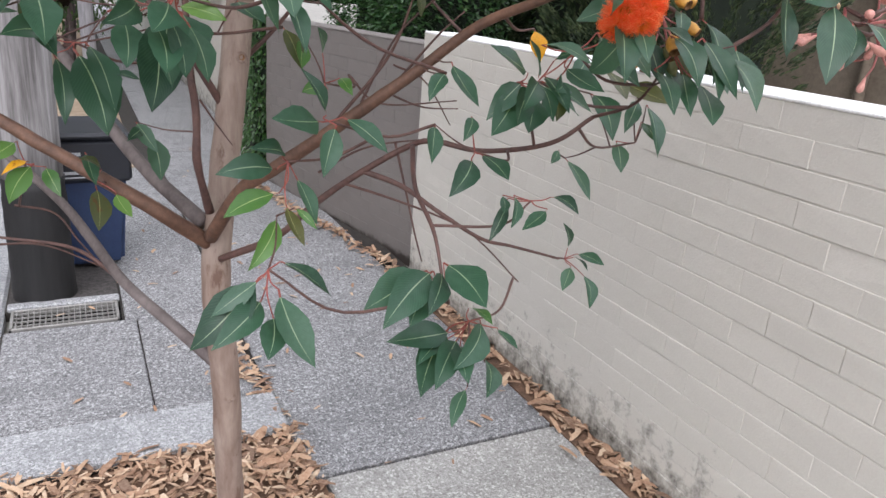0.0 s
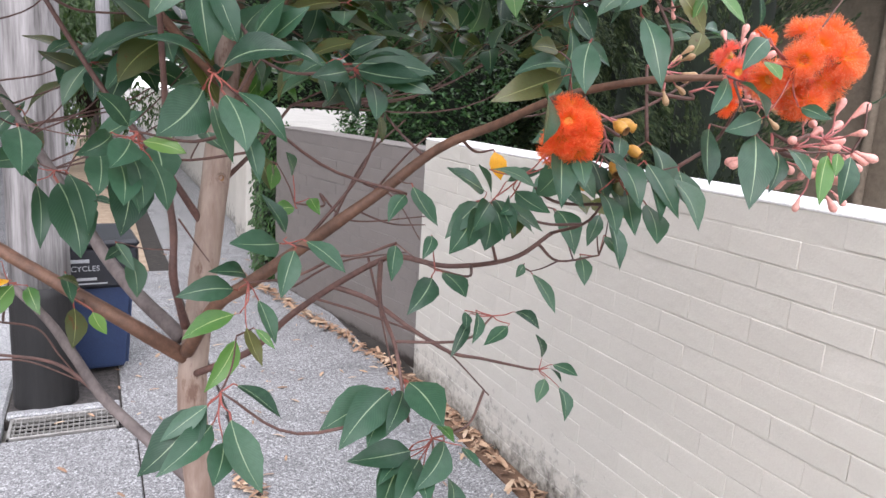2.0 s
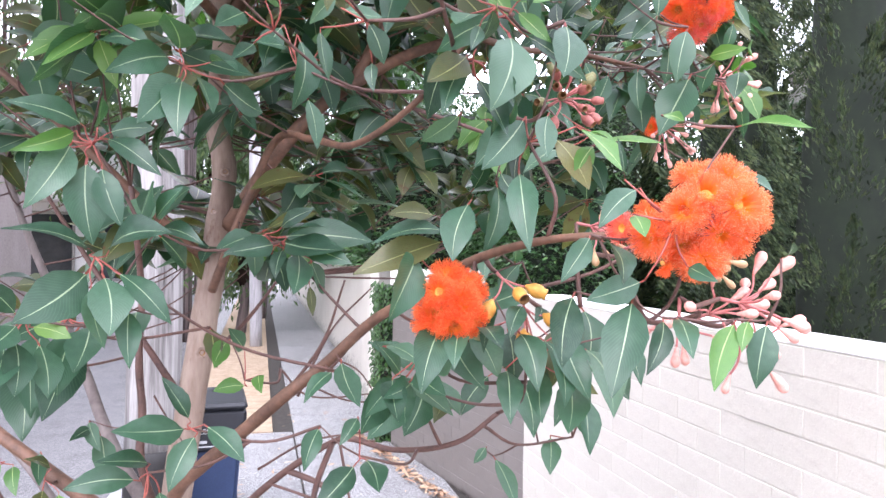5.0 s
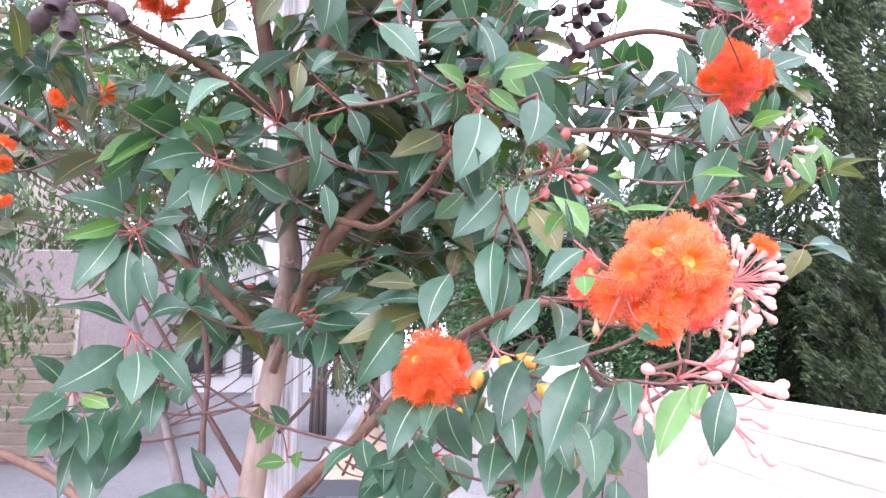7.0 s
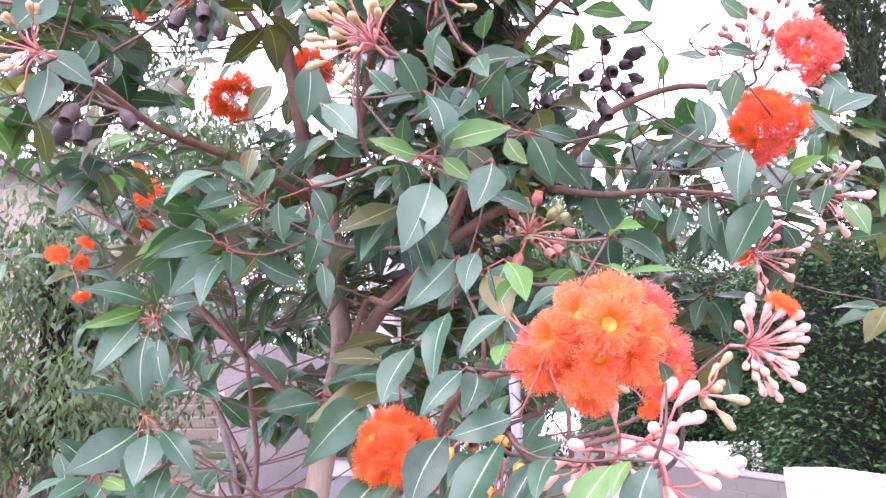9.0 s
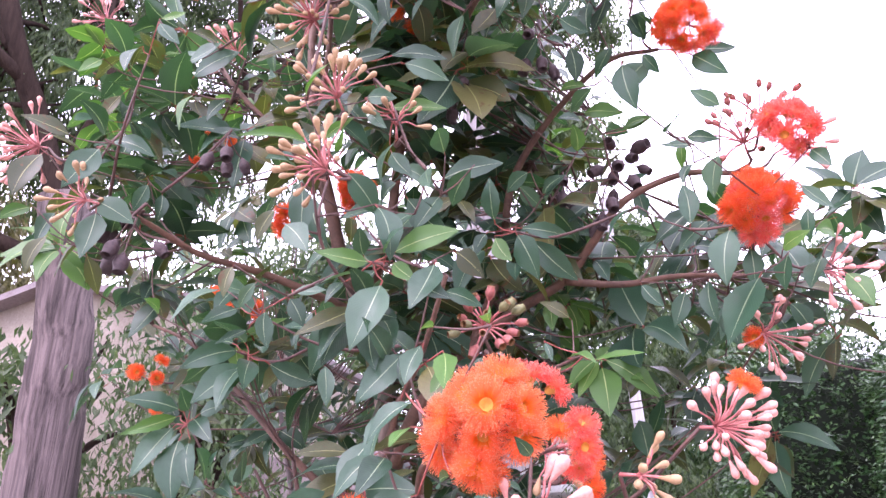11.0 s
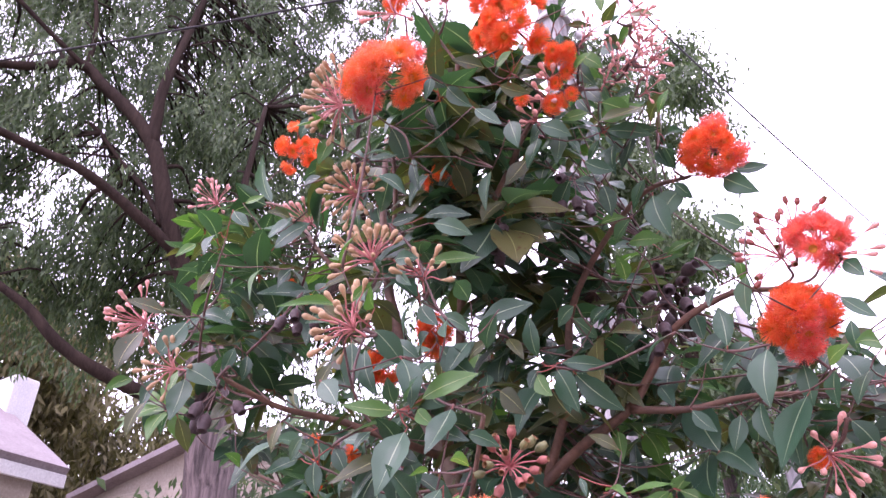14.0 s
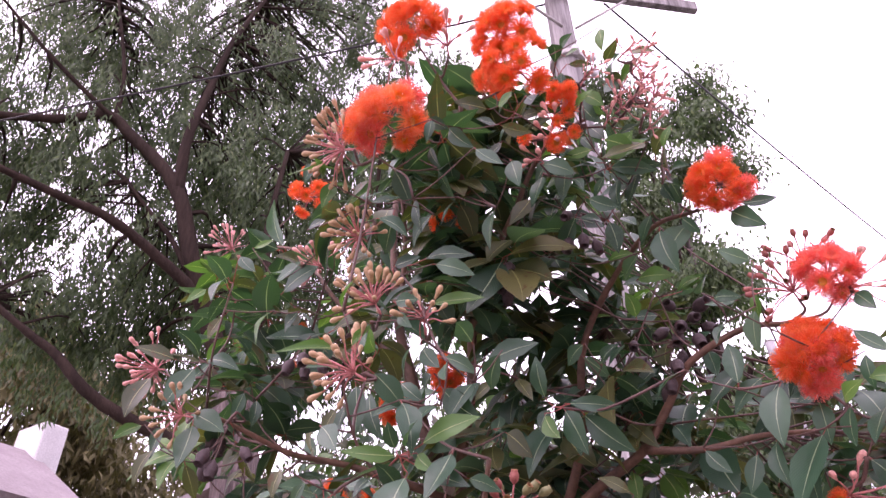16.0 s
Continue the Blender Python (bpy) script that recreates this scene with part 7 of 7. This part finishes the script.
def cluster(kind, centre, axis, count, radius, seed, meshes, stalk=None, scale=1.0, spread=0.9, hang=0.0, stem=0.03):
    """A head of blossoms, buds or gumnuts on stalks that fan out from one shoot."""
    rng = random.Random(seed * 31 + 7)
    c, ax = Vector(centre), Vector(axis).normalized()
    foot = c - ax * stem
    line = twig_line(foot, rng)
    verts, faces = tube_data(line, 0.0026, 0.0018, 6, 0.05)
    LINES.extend(line[3:])
    brown = len(faces)
    tube_data([foot, foot.lerp(c, 0.3), foot.lerp(c, 0.55)], 0.0018, 0.0012, 5, 0, verts, faces)
    hub = foot.lerp(c, 0.5)
    ends = []
    gold = math.pi * (3 - math.sqrt(5))
    u = ax.orthogonal().normalized()
    w = ax.cross(u)
    for k in range(count):
        e = 1 - spread * k / count
        rr = math.sqrt(max(0, 1 - e * e))
        a = gold * k + seed
        d = (ax * e + (u * math.cos(a) + w * math.sin(a)) * rr)
        d = shaken(d, 0.26, rng)
        p = hub + d * radius * rng.uniform(0.72, 1.18) + Vector((0, 0, -hang * radius))
        v = (p - hub).normalized()
        tube_data(spline([hub, hub.lerp(p, 0.5) + ax * 0.004, p], 3), 0.0010, 0.0009, 5, 0, verts, faces)
        ends.append((p, (v + Vector((0, 0, -hang))).normalized()))
    head = part(kind, mesh_of(kind, verts, faces, [M_TWIG, stalk or M_STALK], [0 if k < brown else 1 for k in range(len(faces))]), TREE)
    for p, v in ends:
        me = rng.choice(meshes)
        part(me.name.split(".")[0], me, head, m=turn_to(v, p, scale * rng.uniform(0.80, 1.12), rng.uniform(0, 6)))
    return head


def facing(p, lift=0.1, side=0.0):
    d = (EYE - Vector(p)).normalized()
    return d + Vector((side, 0, lift))


for k, (p, n, r, s, lift) in enumerate((
        ((0.625, 0.532, 1.624), 10, 0.021, 0.72, 0.0), ((1.046, 0.825, 2.010), 20, 0.031, 0.88, 0.2), ((1.002, 0.83, 2.315), 14, 0.032, 0.86, 0.3),
        ((0.622, 0.485, 2.362), 16, 0.038, 1.0, 0.7), ((0.77, 0.63, 2.53), 13, 0.042, 0.98, 0.6), ((0.765, 0.62, 2.61), 11, 0.038, 0.98, 0.8), ((0.64, 0.52, 2.59), 11, 0.038, 0.98, 0.8),
        ((0.0, 1.0, 2.88), 7, 0.045, 1.0, 0.3), ((0.134, 1.25, 2.32), 9, 0.030, 1.05, 0.2), ((0.345, 1.12, 2.29), 8, 0.026, 1.0, 0.4), ((-0.03, 1.26, 2.12), 5, 0.045, 1.0, 0.0),
        ((0.59, 0.74, 2.37), 4, 0.030, 0.62, 0.2), ((0.21, 0.81, 2.27), 4, 0.035, 0.55, 0.2), ((-0.05, 1.05, 1.92), 5, 0.05, 0.7, 0.0))):
    cluster("flower_head", p, facing(p, lift), n, r, k, FLOWERS_PINK + FLOWERS if k in (1, 2) else FLOWERS_PINK + FLOWERS_PEACH if k == 3 else FLOWERS, scale=s)
for k, (p, n, s) in enumerate((((0.831, 0.661, 2.463), 2, 0.66), ((0.826, 0.672, 2.451), 2, 0.66), ((0.844, 0.692, 2.437), 2, 0.62), ((0.820, 0.695, 2.428), 1, 0.55), ((0.834, 0.712, 2.415), 2, 0.6), ((0.800, 0.714, 2.404), 1, 0.68), ((0.757, 0.688, 2.416), 1, 0.55))):
    cluster("flower_head", p, facing(p, 0.2), n, 0.012, 150 + k, FLOWERS, scale=s, stem=0.02)
cluster("flower_head", (0.783, 0.404, 1.698), (0.15, -0.9, 0.2), 9, 0.027, 44, FLOWERS_PEACH, scale=0.80)
cluster("flower_head", (0.760, 0.408, 1.687), (-0.4, -0.9, 0.0), 3, 0.013, 45, FLOWERS_PEACH, scale=0.72)
cluster("flower_head", (0.780, 0.418, 1.662), (0.0, -0.8, -0.6), 2, 0.013, 46, FLOWERS, scale=0.72)
cluster("flower_head", (1.097, 0.785, 2.095), (0.4, -0.8, 0.3), 13, 0.023, 40, FLOWERS_PINK, scale=0.85)
cluster("flower_head", (0.812, 0.43, 1.722), (0.4, -0.2, 1), 2, 0.016, 41, FLOWERS_PINK, scale=0.75)
cluster("flower_head", (0.742, 0.45, 1.685), (-0.8, -0.4, 0.0), 3, 0.02, 42, FLOWERS_PINK, scale=0.55)
cluster("flower_head", (0.84, 0.47, 1.683), (0.7, -0.6, 0.0), 3, 0.018, 43, FLOWERS_PINK, scale=0.6)
for k, (p, n, r, ax) in enumerate((
        ((0.798, 0.408, 1.626), 5, 0.021, (0.3, -0.8, 0.3)), ((0.77, 0.424, 1.606), 6, 0.027, (-0.3, -0.4, -1)), ((0.822, 0.40, 1.628), 9, 0.034, (1, -0.3, -0.2)), ((0.83, 0.42, 1.588), 6, 0.03, (0.4, -0.3, -1)), ((0.955, 0.64, 1.71), 26, 0.038, (0.9, -0.5, -0.1)), ((1.04, 0.88, 1.85), 13, 0.050, (0.6, -0.5, -0.4)),
        ((1.125, 0.86, 1.92), 14, 0.04, (1, -0.2, -0.3)), ((0.643, 0.47, 2.47), 8, 0.035, (-0.8, -0.3, 0.5)), ((1.12, 0.9, 2.13), 10, 0.05, (0.9, -0.3, 0.4)), ((0.70, 0.545, 2.56), 10, 0.04, (0.2, -0.5, 0.5)), ((0.806, 0.680, 2.439), 5, 0.022, (-0.2, -0.8, 0.2)), ((0.789, 0.694, 2.420), 5, 0.022, (-0.2, -0.8, 0.2)), ((0.763, 0.708, 2.399), 5, 0.022, (-0.2, -0.8, 0.2)), ((0.06, 0.60, 2.17), 26, 0.05, (-0.9, -0.3, 0.2)), ((-0.2, 0.92, 2.737), 18, 0.055, (-0.4, -0.5, 0.7)), ((0.30, 0.72, 2.37), 16, 0.04, (-0.6, -0.5, 0.5)))):
    cluster("bud_head", p, ax, int(n * 1.25), r, 50 + k, [BUD], M_STALK, 0.85)
for k, (p, n, r, ax) in enumerate((
        ((0.61, 0.455, 1.96), 18, 0.040, (-0.6, -0.5, 0.5)), ((0.595, 0.515, 2.09), 20, 0.040, (-0.2, -0.5, 0.8)), ((0.664, 0.53, 2.05), 8, 0.032, (0.1, -0.4, 0.9)), ((0.24, 0.53, 2.02), 11, 0.038, (-0.8, -0.5, 0.2)), 
        ((0.55, 0.53, 2.215), 24, 0.038, (0, -0.9, -0.1)), ((0.57, 0.45, 2.30), 18, 0.045, (-0.9, -0.3, 0.2)), ((0.555, 0.48, 2.36), 14, 0.045, (-0.8, -0.2, 0.6)), ((0.80, 0.60, 1.69), 7, 0.028, (0.9, -0.4, -0.2)), ((0.885, 0.535, 1.662), 8, 0.024, (0.9, -0.4, -0.1)))):
    cluster("bud_head", p, ax, int(n * 1.35), r * 0.92, 70 + k, [BUD_OLIVE], M_STALK, 0.84)
for k, (p, n) in enumerate((
        ((0.962, 0.726, 2.488), 10), ((0.965, 0.747, 2.465), 11), ((0.945, 0.766, 2.506), 10), ((0.929, 0.745, 2.473), 8), ((0.947, 0.783, 2.470), 9), ((0.908, 0.761, 2.477), 8), ((0.955, 0.714, 2.506), 7), ((0.905, 0.757, 2.504), 6), ((0.885, 0.749, 2.458), 6), ((0.970, 0.719, 2.539), 5), ((0.944, 0.691, 2.519), 5), ((0.939, 0.795, 2.444), 4), ((0.891, 0.693, 2.518), 5), ((0.872, 0.700, 2.513), 4))):
    cluster("bud_head", p, (0.7, -0.35, 0.25 + 0.3 * math.sin(k)), n, 0.023, 130 + k, [BUD_SLIM], M_STALK, 0.72, 1.0, 0.0, 0.022)
for k, (p, n, r, ax, kind, s, hang) in enumerate((
        ((0.745, 0.567, 1.815), 17, 0.028, (0.3, -0.8, 0.2), [NUT, SPENT, SPENT], 0.62, 0.0), ((0.712, 0.585, 1.60), 8, 0.034, (0.1, -0.4, -0.9), [NUT, NUT, NUT_AMBER], 0.9, 0.3), ((0.685, 0.56, 1.635), 3, 0.026, (0.1, -0.7, -0.3), [NUT_AMBER], 0.85, 0.1),
        ((0.879, 0.975, 2.182), 9, 0.036, (0.2, -0.7, -0.2), [NUT_DARK], 1.1, 0.3), ((0.845, 0.955, 2.12), 4, 0.036, (-0.3, -0.4, -0.6), [NUT_DARK], 1.15, 0.5), ((0.779, 1.03, 2.19), 3, 0.025, (0, -0.4, -0.8), [NUT_DARK], 1.1, 0.6),
        ((0.353, 0.66, 2.15), 4, 0.03, (0, -0.4, -0.8), [NUT_DARK], 1.0, 0.6), ((0.27, 0.60, 1.99), 4, 0.035, (0, -0.2, -1), [NUT_DARK], 1.0, 0.5), ((0.66, 0.78, 2.26), 5, 0.03, (0, -0.4, -0.8), [NUT_DARK], 1.1, 0.6), ((0.79, 0.80, 2.31), 4, 0.03, (0, -0.4, -0.8), [NUT_DARK], 1.1, 0.6), ((0.12, 0.72, 2.11), 4, 0.03, (0, -0.4, -0.8), [NUT_DARK], 1.2, 0.6),
        ((1.045, 0.835, 2.12), 20, 0.050, (-0.2, -0.7, 0.5), [SPENT], 0.55, 0.0), ((1.075, 0.83, 2.15), 10, 0.055, (0.2, -0.5, 0.9), [SPENT], 0.5, 0.0))):
    cluster("gumnut_head", p, ax, n, r, 90 + k, kind, M_TWIG if kind[0] is NUT_DARK else M_STALK, s, 0.9, hang)
cluster("flower_head", (1.02, 0.905, 1.862), (-0.2, -1, -0.1), 1, 0.02, 120, FLOWERS, scale=0.55)
cluster("flower_head", (0.965, 0.635, 1.735), (0.6, -0.3, 0.7), 1, 0.02, 121, FLOWERS, scale=0.6)
cluster("flower_head", (0.82, 0.55, 1.68), (0.5, -0.6, 0.3), 3, 0.03, 122, FLOWERS, scale=0.65)
LEAF_COUNT[0] -= 2
spray((0.676, 0.775, 1.585), [(0, 0, 0, 6, -14, -38, 3, 1.8)])
spray((0.522, 0.80, 1.63), [(0, -5, -5, 4, -12, -42, 2, 0.8)])
